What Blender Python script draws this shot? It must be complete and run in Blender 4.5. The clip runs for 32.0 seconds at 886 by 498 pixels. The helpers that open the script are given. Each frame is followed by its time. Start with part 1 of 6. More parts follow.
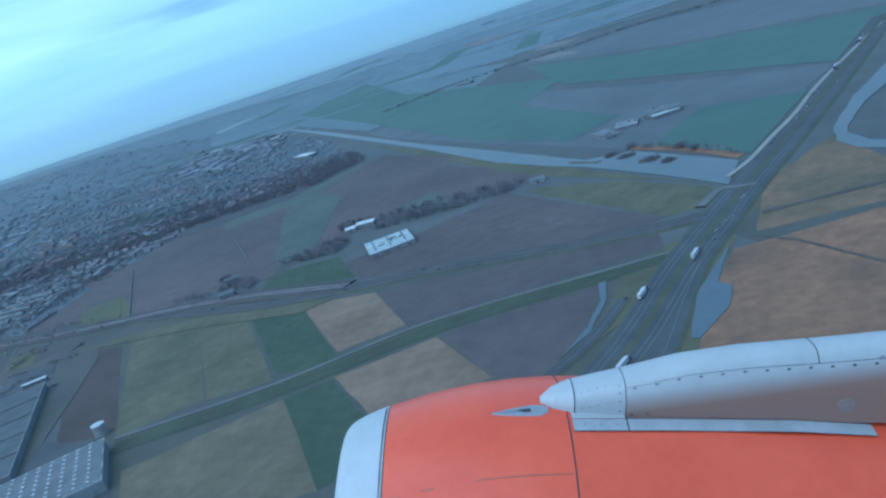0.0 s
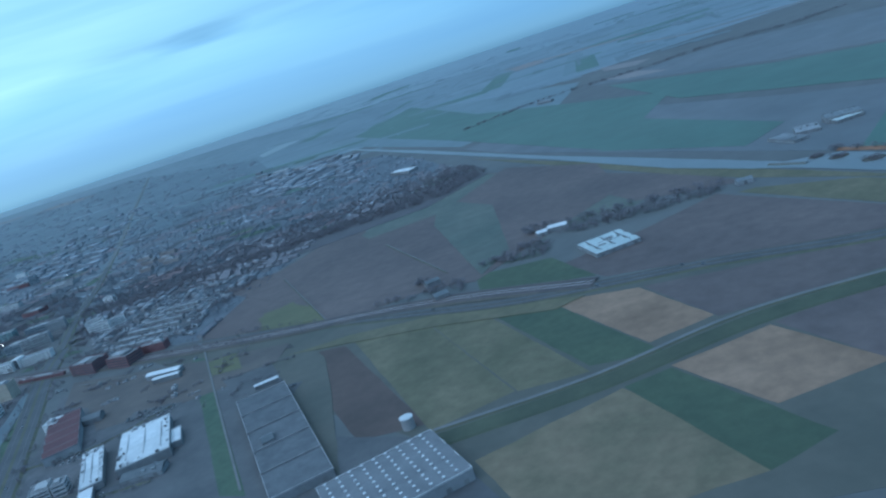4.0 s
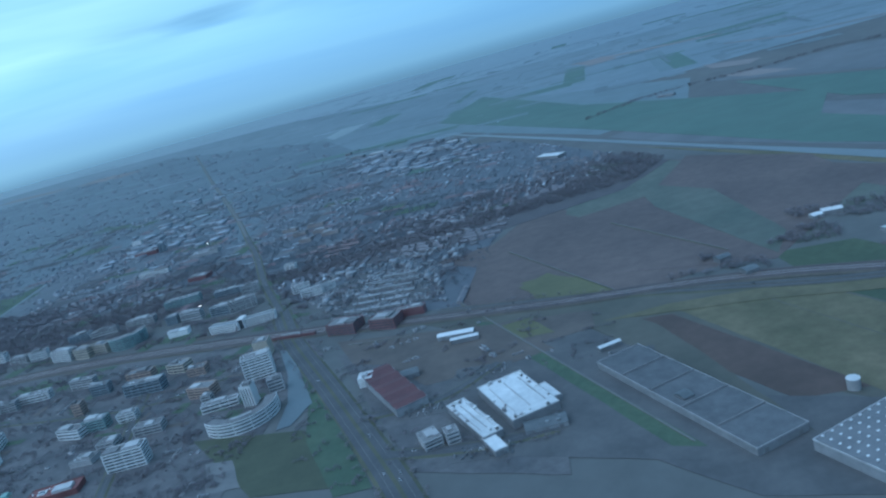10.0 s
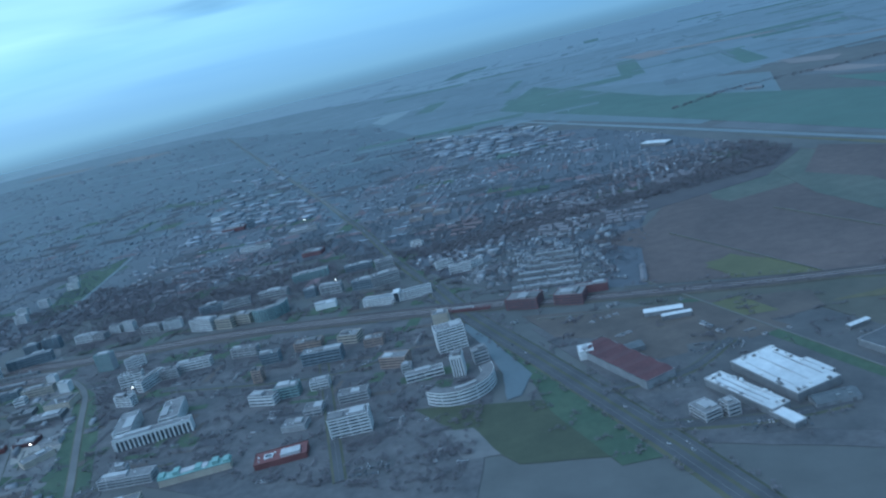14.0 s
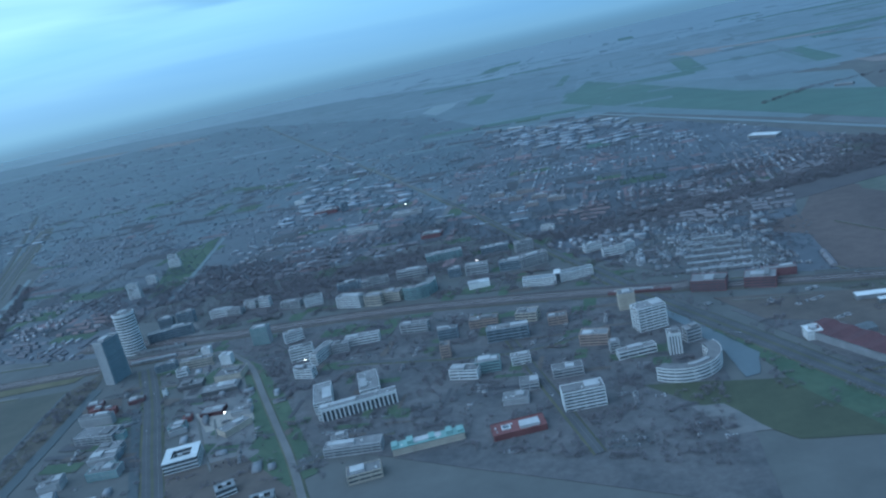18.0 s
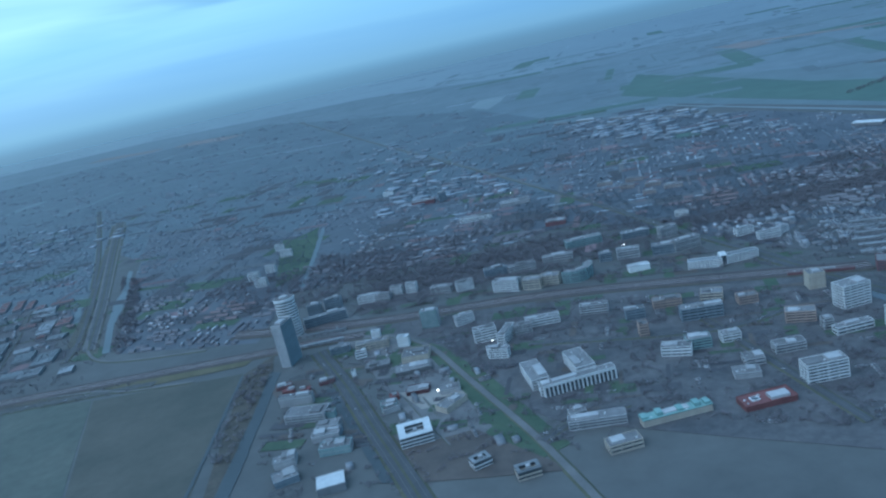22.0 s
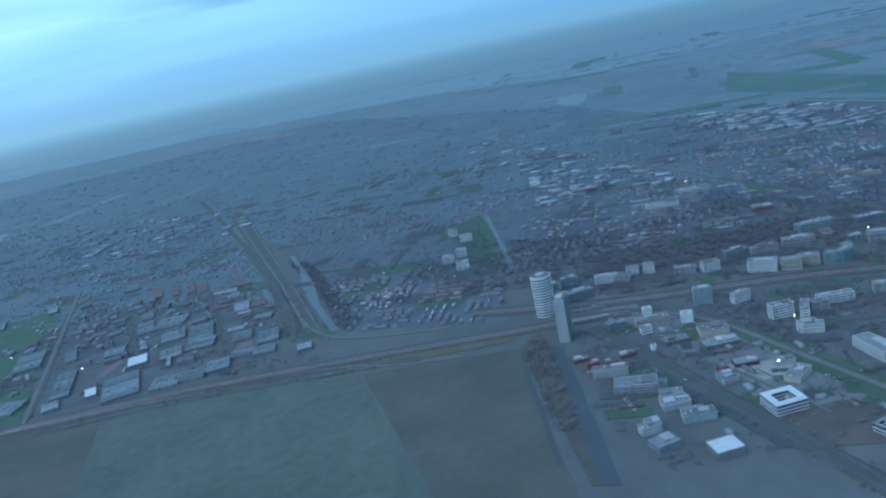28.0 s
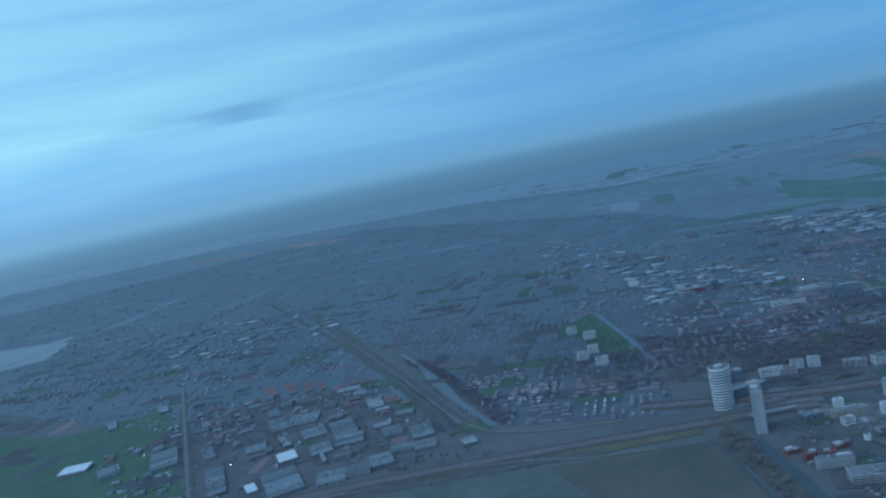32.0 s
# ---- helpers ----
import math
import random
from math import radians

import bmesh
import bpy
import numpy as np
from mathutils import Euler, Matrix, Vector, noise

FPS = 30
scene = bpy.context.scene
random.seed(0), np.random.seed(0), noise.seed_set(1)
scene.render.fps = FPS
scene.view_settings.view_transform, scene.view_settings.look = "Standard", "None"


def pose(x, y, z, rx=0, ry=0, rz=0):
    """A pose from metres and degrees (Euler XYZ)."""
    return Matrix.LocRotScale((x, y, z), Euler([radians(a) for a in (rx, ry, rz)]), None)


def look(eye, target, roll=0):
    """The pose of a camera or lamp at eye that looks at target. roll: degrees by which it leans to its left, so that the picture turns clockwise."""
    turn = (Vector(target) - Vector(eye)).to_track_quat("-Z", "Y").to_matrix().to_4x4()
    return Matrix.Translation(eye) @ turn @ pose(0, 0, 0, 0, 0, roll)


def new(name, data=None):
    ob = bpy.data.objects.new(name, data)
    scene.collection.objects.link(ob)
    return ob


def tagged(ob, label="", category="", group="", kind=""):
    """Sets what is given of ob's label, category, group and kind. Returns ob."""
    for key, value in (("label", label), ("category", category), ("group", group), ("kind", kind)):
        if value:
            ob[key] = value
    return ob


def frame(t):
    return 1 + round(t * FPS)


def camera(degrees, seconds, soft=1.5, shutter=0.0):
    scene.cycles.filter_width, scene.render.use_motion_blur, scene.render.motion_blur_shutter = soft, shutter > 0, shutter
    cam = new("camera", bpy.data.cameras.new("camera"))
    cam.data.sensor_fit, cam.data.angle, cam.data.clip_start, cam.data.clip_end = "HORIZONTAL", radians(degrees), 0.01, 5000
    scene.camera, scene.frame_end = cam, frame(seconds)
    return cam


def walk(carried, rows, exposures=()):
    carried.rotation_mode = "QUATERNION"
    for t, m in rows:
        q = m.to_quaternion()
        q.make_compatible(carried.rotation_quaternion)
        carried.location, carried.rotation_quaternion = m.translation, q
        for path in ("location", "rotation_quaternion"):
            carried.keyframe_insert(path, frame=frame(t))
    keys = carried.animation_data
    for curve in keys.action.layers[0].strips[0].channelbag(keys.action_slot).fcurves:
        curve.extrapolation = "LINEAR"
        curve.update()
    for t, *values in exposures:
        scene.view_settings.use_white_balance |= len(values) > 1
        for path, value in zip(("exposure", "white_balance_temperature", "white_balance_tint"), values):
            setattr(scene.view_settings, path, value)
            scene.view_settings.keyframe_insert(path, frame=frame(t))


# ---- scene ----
cam = camera(60.0, 32.0, soft=2.35)
PATH = [
    (0.0, -0.00, 0.00, 116.33, 72.77, 17.97, -2.77),
    (0.5, -16.30, 1.33, 118.81, 72.66, 17.89, -2.82),
    (1.0, -32.57, 2.65, 121.35, 72.73, 17.78, -2.89),
    (1.5, -48.77, 3.94, 123.95, 73.06, 17.66, -2.88),
    (2.0, -64.90, 5.18, 126.63, 73.69, 17.67, -2.91),
    (2.5, -80.93, 6.35, 129.37, 74.33, 17.71, -2.91),
    (3.0, -96.86, 7.41, 132.20, 74.66, 17.91, -3.00),
    (3.5, -112.69, 8.35, 135.11, 74.81, 17.92, -2.96),
    (5.5, -174.07, 9.67, 148.73, 75.12, 17.94, -2.80),
    (6.0, -189.27, 9.44, 152.25, 75.18, 17.94, -2.81),
    (6.5, -204.45, 9.14, 155.77, 75.25, 17.58, -2.72),
    (7.0, -219.61, 8.78, 159.26, 75.31, 17.04, -2.58),
    (7.5, -234.74, 8.35, 162.69, 75.27, 16.58, -2.53),
    (8.0, -249.87, 7.84, 166.04, 75.14, 16.18, -2.50),
    (8.5, -265.06, 7.31, 169.31, 74.96, 15.93, -2.45),
    (9.0, -280.41, 6.87, 172.50, 74.81, 15.77, -2.46),
    (9.5, -295.97, 6.61, 175.58, 74.74, 15.43, -2.43),
    (10.0, -311.78, 6.65, 178.49, 74.67, 15.24, -2.41),
    (10.5, -327.84, 7.08, 181.17, 74.62, 14.99, -2.38),
    (11.0, -344.11, 7.86, 183.58, 74.52, 14.77, -2.32),
    (11.5, -360.55, 8.92, 185.77, 74.45, 14.55, -2.24),
    (12.0, -377.11, 10.22, 187.80, 74.38, 14.34, -2.22),
    (12.5, -393.72, 11.71, 189.77, 74.35, 14.02, -2.19),
    (13.0, -410.33, 13.34, 191.65, 74.31, 13.81, -2.14),
    (13.5, -426.91, 15.03, 193.43, 74.32, 13.61, -2.12),
    (14.0, -443.43, 16.75, 195.13, 74.32, 13.43, -2.11),
    (14.5, -459.89, 18.46, 196.78, 74.35, 13.09, -1.99),
    (16.5, -524.87, 23.20, 202.73, 74.38, 12.65, -1.90),
    (17.0, -540.90, 23.06, 204.71, 74.30, 12.58, -1.83),
    (17.5, -556.92, 22.67, 206.78, 74.27, 11.98, -1.60),
    (18.0, -573.01, 22.01, 208.96, 74.20, 11.99, -1.59),
    (18.5, -589.18, 21.10, 211.28, 74.18, 11.98, -1.54),
    (19.0, -605.48, 19.95, 213.77, 74.18, 12.06, -1.54),
    (19.5, -621.96, 18.65, 216.47, 74.12, 12.08, -1.50),
    (20.0, -638.62, 17.24, 219.25, 74.06, 12.53, -1.59),
    (20.5, -655.45, 15.83, 222.01, 74.01, 12.64, -1.58),
    (21.0, -672.49, 14.55, 224.67, 74.02, 12.60, -1.57),
    (21.5, -689.74, 13.50, 227.18, 74.04, 12.47, -1.55),
    (22.0, -707.20, 12.74, 229.50, 74.03, 12.35, -1.54),
    (22.5, -724.83, 12.31, 231.65, 73.96, 12.34, -1.53),
    (23.0, -742.60, 12.19, 233.63, 73.94, 12.23, -1.45),
    (23.5, -760.52, 12.32, 235.50, 73.97, 12.24, -1.36),
    (24.0, -778.56, 12.59, 237.33, 74.02, 12.27, -1.28),
    (24.5, -796.72, 12.89, 239.22, 74.07, 12.19, -1.15),
    (25.0, -814.99, 13.15, 241.19, 74.16, 12.14, -1.06),
    (25.5, -833.32, 13.32, 243.22, 74.23, 12.08, -1.01),
    (27.5, -907.86, 11.29, 252.50, 74.42, 11.79, -0.86),
    (28.0, -926.79, 10.14, 254.57, 74.42, 11.83, -0.82),
    (28.5, -945.76, 8.91, 256.60, 74.43, 11.83, -0.75),
    (29.0, -964.79, 7.62, 258.58, 74.46, 11.82, -0.72),
    (29.5, -983.88, 6.32, 260.53, 74.50, 11.78, -0.70),
    (30.0, -1003.03, 5.04, 262.50, 74.76, 11.71, -0.61),
    (30.5, -1022.23, 3.79, 264.56, 75.39, 11.81, -0.54),
    (31.0, -1041.45, 2.54, 266.68, 76.99, 11.92, -0.56),
    (31.5, -1060.72, 1.27, 268.84, 80.59, 11.95, -0.43),
    (32.0, -1080.00, 0.00, 271.03, 82.74, 11.77, -0.50),
]

walk(cam, [(t, pose(x, y, z, rx, ry, rz)) for t, x, y, z, rx, ry, rz in PATH],
     [(0.0, 0.12, 5450, 12), (1.0, 0.10, 5450, 12), (3.2, 0.0, 5450, 12), (29.8, 0.0, 5450, 12), (31.0, -0.12, 5400, 12), (32.0, -0.38, 5300, 12)])

# the land is laid out in metres of its own and set down at this scale, the same as the path's
SCALE = Matrix.Scale(0.54, 4)

# ---- world, sun ----
world = bpy.data.worlds.new("dusk_sky")
scene.world = world
world.use_nodes = True
wt = world.node_tree
wt.nodes.clear()


def node(tree, kind, **props):
    n = tree.nodes.new(kind)
    for key, value in props.items():
        if key == "inputs":
            for k, v in value.items():
                n.inputs[k].default_value = v
    return n


def ramp(tree, stops, interp="LINEAR"):
    n = tree.nodes.new("ShaderNodeValToRGB")
    n.color_ramp.interpolation = interp
    el = n.color_ramp.elements
    while len(el) < len(stops):
        el.new(0.5)
    for e, (p, c) in zip(el, stops):
        e.position = p
        e.color = (*c, 1)
    return n


def link(tree, a, b):
    tree.links.new(a, b)


def mixrgb(tree, fac, a, b, blend="MIX"):
    n = tree.nodes.new("ShaderNodeMix")
    n.data_type = "RGBA"
    n.blend_type = blend
    for sock, val in ((n.inputs[0], fac), (n.inputs[6], a), (n.inputs[7], b)):
        if hasattr(val, "is_linked"):
            tree.links.new(val, sock)
        elif isinstance(val, tuple):
            sock.default_value = (*val, 1)
        else:
            sock.default_value = val
    return n.outputs[2]


coord = node(wt, "ShaderNodeTexCoord")
sep = node(wt, "ShaderNodeSeparateXYZ")
link(wt, coord.outputs["Generated"], sep.inputs[0])
# height over the horizon, -0.25 to 0.35, on 0 to 1
lift = node(wt, "ShaderNodeMapRange", inputs={1: -0.25, 2: 0.35, 3: 0.0, 4: 1.0})
link(wt, sep.outputs[2], lift.inputs[0])
west = node(wt, "ShaderNodeMapRange", inputs={1: -0.75, 2: 0.30, 3: 1.0, 4: 0.0})
link(wt, sep.outputs[0], west.inputs[0])
low = ramp(wt, [(0.0, (0.09, 0.155, 0.20)), (0.335, (0.125, 0.245, 0.34)), (0.366, (0.142, 0.290, 0.402)), (0.376, (0.158, 0.330, 0.460)), (0.391, (0.205, 0.42, 0.575)),
                (0.42, (0.20, 0.44, 0.64)), (0.48, (0.185, 0.445, 0.70)), (0.70, (0.19, 0.45, 0.70)), (1.0, (0.24, 0.50, 0.74))])
bright = ramp(wt, [(0.0, (0.09, 0.155, 0.20)), (0.335, (0.14, 0.275, 0.375)), (0.366, (0.185, 0.365, 0.48)), (0.376, (0.225, 0.45, 0.58)), (0.391, (0.29, 0.56, 0.69)),
                   (0.42, (0.305, 0.59, 0.775)), (0.48, (0.34, 0.68, 0.93)), (0.53, (0.43, 0.84, 1.02)), (0.59, (0.60, 1.04, 1.06)), (0.70, (0.48, 0.88, 1.02)), (1.0, (0.36, 0.70, 0.92))])
link(wt, lift.outputs[0], low.inputs[0])
link(wt, lift.outputs[0], bright.inputs[0])
base_sky = mixrgb(wt, west.outputs[0], low.outputs[0], bright.outputs[0])
# long flat cloud banks
stretch = node(wt, "ShaderNodeMapping")
stretch.inputs["Scale"].default_value = (1.1, 1.1, 13.0)
link(wt, coord.outputs["Generated"], stretch.inputs[0])
clouds = node(wt, "ShaderNodeTexNoise", inputs={"Scale": 1.5, "Detail": 4.0, "Roughness": 0.5, "Distortion": 0.4})
link(wt, stretch.outputs[0], clouds.inputs["Vector"])
bank = ramp(wt, [(0.0, (1, 1, 1)), (1.0, (1, 1, 1))])
link(wt, clouds.outputs[0], bank.inputs[0])
over = ramp(wt, [(0.40, (0, 0, 0)), (0.47, (1, 1, 1))])
link(wt, lift.outputs[0], over.inputs[0])
amount = mixrgb(wt, 1.0, bank.outputs[0], over.outputs[0], "MULTIPLY")
soften = mixrgb(wt, 1.0, amount, (0.85, 0.85, 0.85), "MULTIPLY")
veil = ramp(wt, [(0.34, (0.76, 0.80, 0.87)), (0.48, (0.97, 0.98, 1.0)), (0.66, (1.24, 1.16, 1.05))])
link(wt, clouds.outputs[0], veil.inputs[0])
streaky = mixrgb(wt, 1.0, base_sky, veil.outputs[0], "MULTIPLY")
cloudy = mixrgb(wt, soften, base_sky, streaky)
air = node(wt, "ShaderNodeTexSky")
air.sky_type = "NISHITA"
air.sun_disc = False
air.sun_elevation, air.sun_rotation = radians(24), radians(-70)
# one small dark cloud low over the western horizon, with ragged edges
place = node(wt, "ShaderNodeMapping")
place.inputs["Location"].default_value = (0.225 * 13.0, 0.0, -0.0945 * 66.0)
place.inputs["Scale"].default_value = (13.0, 0.0, 66.0)
link(wt, coord.outputs["Generated"], place.inputs[0])
reach = node(wt, "ShaderNodeVectorMath")
reach.operation = "LENGTH"
link(wt, place.outputs[0], reach.inputs[0])
ragged = node(wt, "ShaderNodeMath")
ragged.operation = "MULTIPLY_ADD"
ragged.inputs[1].default_value = 1.5
link(wt, clouds.outputs[0], ragged.inputs[0])
link(wt, reach.outputs["Value"], ragged.inputs[2])
puff = ramp(wt, [(0.0, (0.62, 0.68, 0.76)), (0.45, (0.80, 0.84, 0.90)), (0.75, (1, 1, 1))])
shift = node(wt, "ShaderNodeMapRange", inputs={1: 0.6, 2: 1.9, 3: 0.0, 4: 1.0})
link(wt, ragged.outputs[0], shift.inputs[0])
link(wt, shift.outputs[0], puff.inputs[0])
with_cloud = mixrgb(wt, 1.0, cloudy, puff.outputs[0], "MULTIPLY")
glow = mixrgb(wt, 0.004, with_cloud, air.outputs[0], "ADD")
back = node(wt, "ShaderNodeBackground", inputs={"Strength": 1.0})
link(wt, glow, back.inputs[0])
wout = node(wt, "ShaderNodeOutputWorld")
link(wt, back.outputs[0], wout.inputs[0])

sun_data = bpy.data.lights.new("sun", "SUN")
sun_data.energy, sun_data.angle, sun_data.color = 1.85, radians(85), (0.74, 0.86, 1.04)
sun = new("sun", sun_data)
sun.matrix_world = look((-420, -260, 700), (0, 0, 0))

from mathutils import noise

# ---- materials ----


def mat(name, dark, light, scale=0.05, rough=0.85, metal=0.0, fine=None, detail=5.0, island=0.0, each=0.0, bump=0.0, coat=0.0, grain=0.08):
    """Two tones mixed by a broad and a fine noise in metres; island and each vary the tone from piece to piece."""
    m = bpy.data.materials.new(name)
    m.use_nodes = True
    t = m.node_tree
    p = t.nodes["Principled BSDF"]
    where = node(t, "ShaderNodeTexCoord") if each and not island else node(t, "ShaderNodeNewGeometry")
    pos = where.outputs["Object"] if each and not island else where.outputs["Position"]
    n1 = node(t, "ShaderNodeTexNoise", inputs={"Scale": scale * 1.85, "Detail": detail, "Roughness": 0.6})
    n2 = node(t, "ShaderNodeTexNoise", inputs={"Scale": (fine or scale * 9) * 1.85, "Detail": 4.0, "Roughness": 0.65})
    link(t, pos, n1.inputs["Vector"])
    link(t, pos, n2.inputs["Vector"])
    r1 = ramp(t, [(0.32, dark), (0.68, light)])
    link(t, n1.outputs[0], r1.inputs[0])
    r2 = ramp(t, [(0.3, (1 - grain,) * 3), (0.7, (1 + grain,) * 3)])
    link(t, n2.outputs[0], r2.inputs[0])
    col = mixrgb(t, 1.0, r1.outputs[0], r2.outputs[0], "MULTIPLY")
    if island or each:
        if island:
            rnd = node(t, "ShaderNodeNewGeometry").outputs["Random Per Island"]
        else:
            rnd = node(t, "ShaderNodeObjectInfo").outputs["Random"]
        spread = island or each
        r3 = ramp(t, [(0.0, (1 - spread,) * 3), (1.0, (1 + spread,) * 3)])
        link(t, rnd, r3.inputs[0])
        col = mixrgb(t, 1.0, col, r3.outputs[0], "MULTIPLY")
    link(t, col, p.inputs["Base Color"])
    p.inputs["Roughness"].default_value = rough
    p.inputs["Metallic"].default_value = metal
    p.inputs["Coat Weight"].default_value = coat
    if bump:
        b = node(t, "ShaderNodeBump", inputs={"Strength": bump, "Distance": 0.3})
        link(t, n2.outputs[0], b.inputs["Height"])
        link(t, b.outputs[0], p.inputs["Normal"])
    return m


earth_purple = mat("ploughed_clay", (0.070, 0.056, 0.054), (0.118, 0.091, 0.083), 0.004, fine=0.06, detail=9.0, grain=0.16)
earth_brown = mat("brown_soil", (0.058, 0.042, 0.036), (0.090, 0.063, 0.053), 0.01, fine=0.08)
meadow_yellow = mat("yellowed_meadow", (0.083, 0.086, 0.045), (0.109, 0.108, 0.056), 0.012, fine=0.1)
meadow_grey = mat("pale_winter_grass", (0.064, 0.08, 0.066), (0.098, 0.107, 0.088), 0.007, fine=0.05, detail=9.0, grain=0.16)
meadow_dim = mat("dull_winter_grass", (0.063, 0.066, 0.054), (0.096, 0.091, 0.074), 0.009, fine=0.07)
meadow_green = mat("winter_wheat", (0.040, 0.060, 0.036), (0.059, 0.080, 0.045), 0.012, fine=0.1, detail=9.0, grain=0.16)
meadow_bright = mat("mown_grass", (0.045, 0.082, 0.050), (0.066, 0.104, 0.062), 0.015, fine=0.1, grain=0.15)
meadow_olive = mat("olive_pasture", (0.076, 0.074, 0.041), (0.129, 0.112, 0.067), 0.015, fine=0.09, detail=9.0, grain=0.16)
meadow_olive2 = mat("worn_pasture", (0.081, 0.078, 0.043), (0.135, 0.116, 0.070), 0.015, fine=0.09, detail=9.0, grain=0.16)
stubble = mat("stubble", (0.153, 0.098, 0.063), (0.256, 0.165, 0.108), 0.012, fine=0.09, detail=9.0, grain=0.16)
stubble_olive = mat("stubble_with_weeds", (0.096, 0.086, 0.050), (0.180, 0.135, 0.085), 0.012, fine=0.09, detail=9.0, grain=0.16)
marsh = mat("reed_marsh", (0.118, 0.074, 0.046), (0.285, 0.142, 0.080), 0.010, fine=0.10, detail=10.0, grain=0.20)
marsh2 = mat("rough_grassland", (0.078, 0.076, 0.044), (0.212, 0.124, 0.072), 0.012, fine=0.10, detail=10.0, grain=0.20)
bank_brown = mat("reed_bank", (0.058, 0.055, 0.046), (0.092, 0.080, 0.064), 0.03, fine=0.2, grain=0.2)
park = mat("park_lawn", (0.040, 0.070, 0.044), (0.068, 0.098, 0.060), 0.02, fine=0.12, grain=0.15)
paving = mat("office_paving", (0.062, 0.064, 0.068), (0.114, 0.110, 0.110), 0.018, fine=0.11, detail=8.0, grain=0.22)
paving_dark = mat("yard_asphalt", (0.060, 0.062, 0.064), (0.10, 0.10, 0.10), 0.02, fine=0.15)
plaza = mat("plaza_paving", (0.10, 0.105, 0.105), (0.17, 0.165, 0.16), 0.02, fine=0.1)
plaza_pale = mat("pale_paving", (0.22, 0.21, 0.19), (0.30, 0.28, 0.25), 0.03, fine=0.2)
wasteland = mat("bare_building_ground", (0.066, 0.058, 0.054), (0.11, 0.092, 0.08), 0.02, fine=0.12)
woodland_floor = mat("leaf_litter", (0.060, 0.056, 0.060), (0.085, 0.078, 0.080), 0.03, fine=0.2)
asphalt = mat("asphalt", (0.055, 0.058, 0.062), (0.080, 0.083, 0.087), 0.03, fine=0.3)
concrete_road = mat("pale_concrete_road", (0.105, 0.106, 0.104), (0.145, 0.144, 0.14), 0.03, fine=0.3)
ballast = mat("rusty_ballast", (0.054, 0.046, 0.047), (0.086, 0.069, 0.065), 0.03, fine=0.3, grain=0.2)
steel_rail = mat("steel_rail", (0.28, 0.243, 0.228), (0.36, 0.315, 0.295), 0.1, 0.5, 0.3)
grass_verge = mat("verge_grass", (0.060, 0.066, 0.043), (0.087, 0.088, 0.056), 0.03, fine=0.2)
dike_grass = mat("dike_grass", (0.041, 0.050, 0.031), (0.065, 0.075, 0.045), 0.02, fine=0.15)
white_line = mat("road_paint", (0.13, 0.13, 0.13), (0.17, 0.17, 0.17), 0.2)
land = mat("open_land", (0.078, 0.083, 0.082), (0.108, 0.110, 0.104), 0.0022, fine=0.022, detail=9.0, grain=0.14)


def shiny(name, colour, rough):
    m = mat(name, colour, tuple(c * 1.25 for c in colour), 0.01, rough, fine=0.2)
    return m


water = shiny("still_water", (0.115, 0.130, 0.132), 0.42)
canal_water = shiny("canal_water", (0.085, 0.105, 0.115), 0.5)
water_dark = shiny("dark_canal_water", (0.045, 0.055, 0.06), 0.6)
white_panel = mat("white_cladding", (0.5, 0.5, 0.485), (0.63, 0.63, 0.615), 0.05, 0.6, fine=0.6, each=0.12)
grey_panel = mat("grey_cladding", (0.28, 0.28, 0.28), (0.38, 0.375, 0.37), 0.05, 0.6, fine=0.6, each=0.2)
stone_tan = mat("tan_stone", (0.33, 0.29, 0.24), (0.43, 0.38, 0.31), 0.05, 0.8, fine=0.6, each=0.12)
brick_orange = mat("orange_brick", (0.29, 0.215, 0.178), (0.37, 0.272, 0.224), 0.05, 0.85, fine=0.8, each=0.12)
clinic_brick = mat("pinkish_grey_brick", (0.20, 0.178, 0.172), (0.27, 0.238, 0.226), 0.05, 0.85, fine=0.8, each=0.12)
brick_red = mat("red_brick", (0.140, 0.058, 0.056), (0.185, 0.074, 0.070), 0.05, 0.85, fine=0.8, grain=0.15)
brick_dark = mat("dark_red_brick", (0.148, 0.076, 0.080), (0.190, 0.096, 0.098), 0.05, 0.85, fine=0.8, grain=0.15)
copper_green = mat("green_copper", (0.16, 0.28, 0.26), (0.21, 0.34, 0.31), 0.06, 0.6, fine=0.5)
glass_dark = mat("dark_glazing", (0.060, 0.072, 0.082), (0.092, 0.106, 0.116), 0.2, 0.2, each=0.25)
glass_blue = mat("blue_glass_cladding", (0.150, 0.185, 0.210), (0.220, 0.258, 0.282), 0.06, 0.3, fine=0.5, each=0.15)
glass_teal = mat("teal_glass_cladding", (0.17, 0.25, 0.25), (0.25, 0.34, 0.33), 0.06, 0.3, fine=0.5, each=0.12)
roof_felt = mat("grey_roofing_felt", (0.13, 0.13, 0.13), (0.20, 0.20, 0.20), 0.06, 0.9, fine=0.5, each=0.25)
roof_white = mat("white_sheet_roof", (0.44, 0.45, 0.45), (0.56, 0.57, 0.56), 0.06, 0.55, fine=0.4, each=0.1)
roof_mint = mat("greenish_white_sheet_roof", (0.29, 0.34, 0.33), (0.42, 0.47, 0.455), 0.06, 0.6, fine=0.4)
roof_grey = mat("grey_sheet_roof", (0.088, 0.103, 0.110), (0.150, 0.166, 0.172), 0.06, 0.7, fine=0.4, each=0.35)
roof_red = mat("rust_red_roof", (0.120, 0.072, 0.068), (0.170, 0.095, 0.088), 0.06, 0.8, fine=0.4, each=0.15)
roof_skylights = mat("dark_sheet_roof", (0.12, 0.125, 0.13), (0.16, 0.165, 0.17), 0.06, 0.8, fine=0.4)
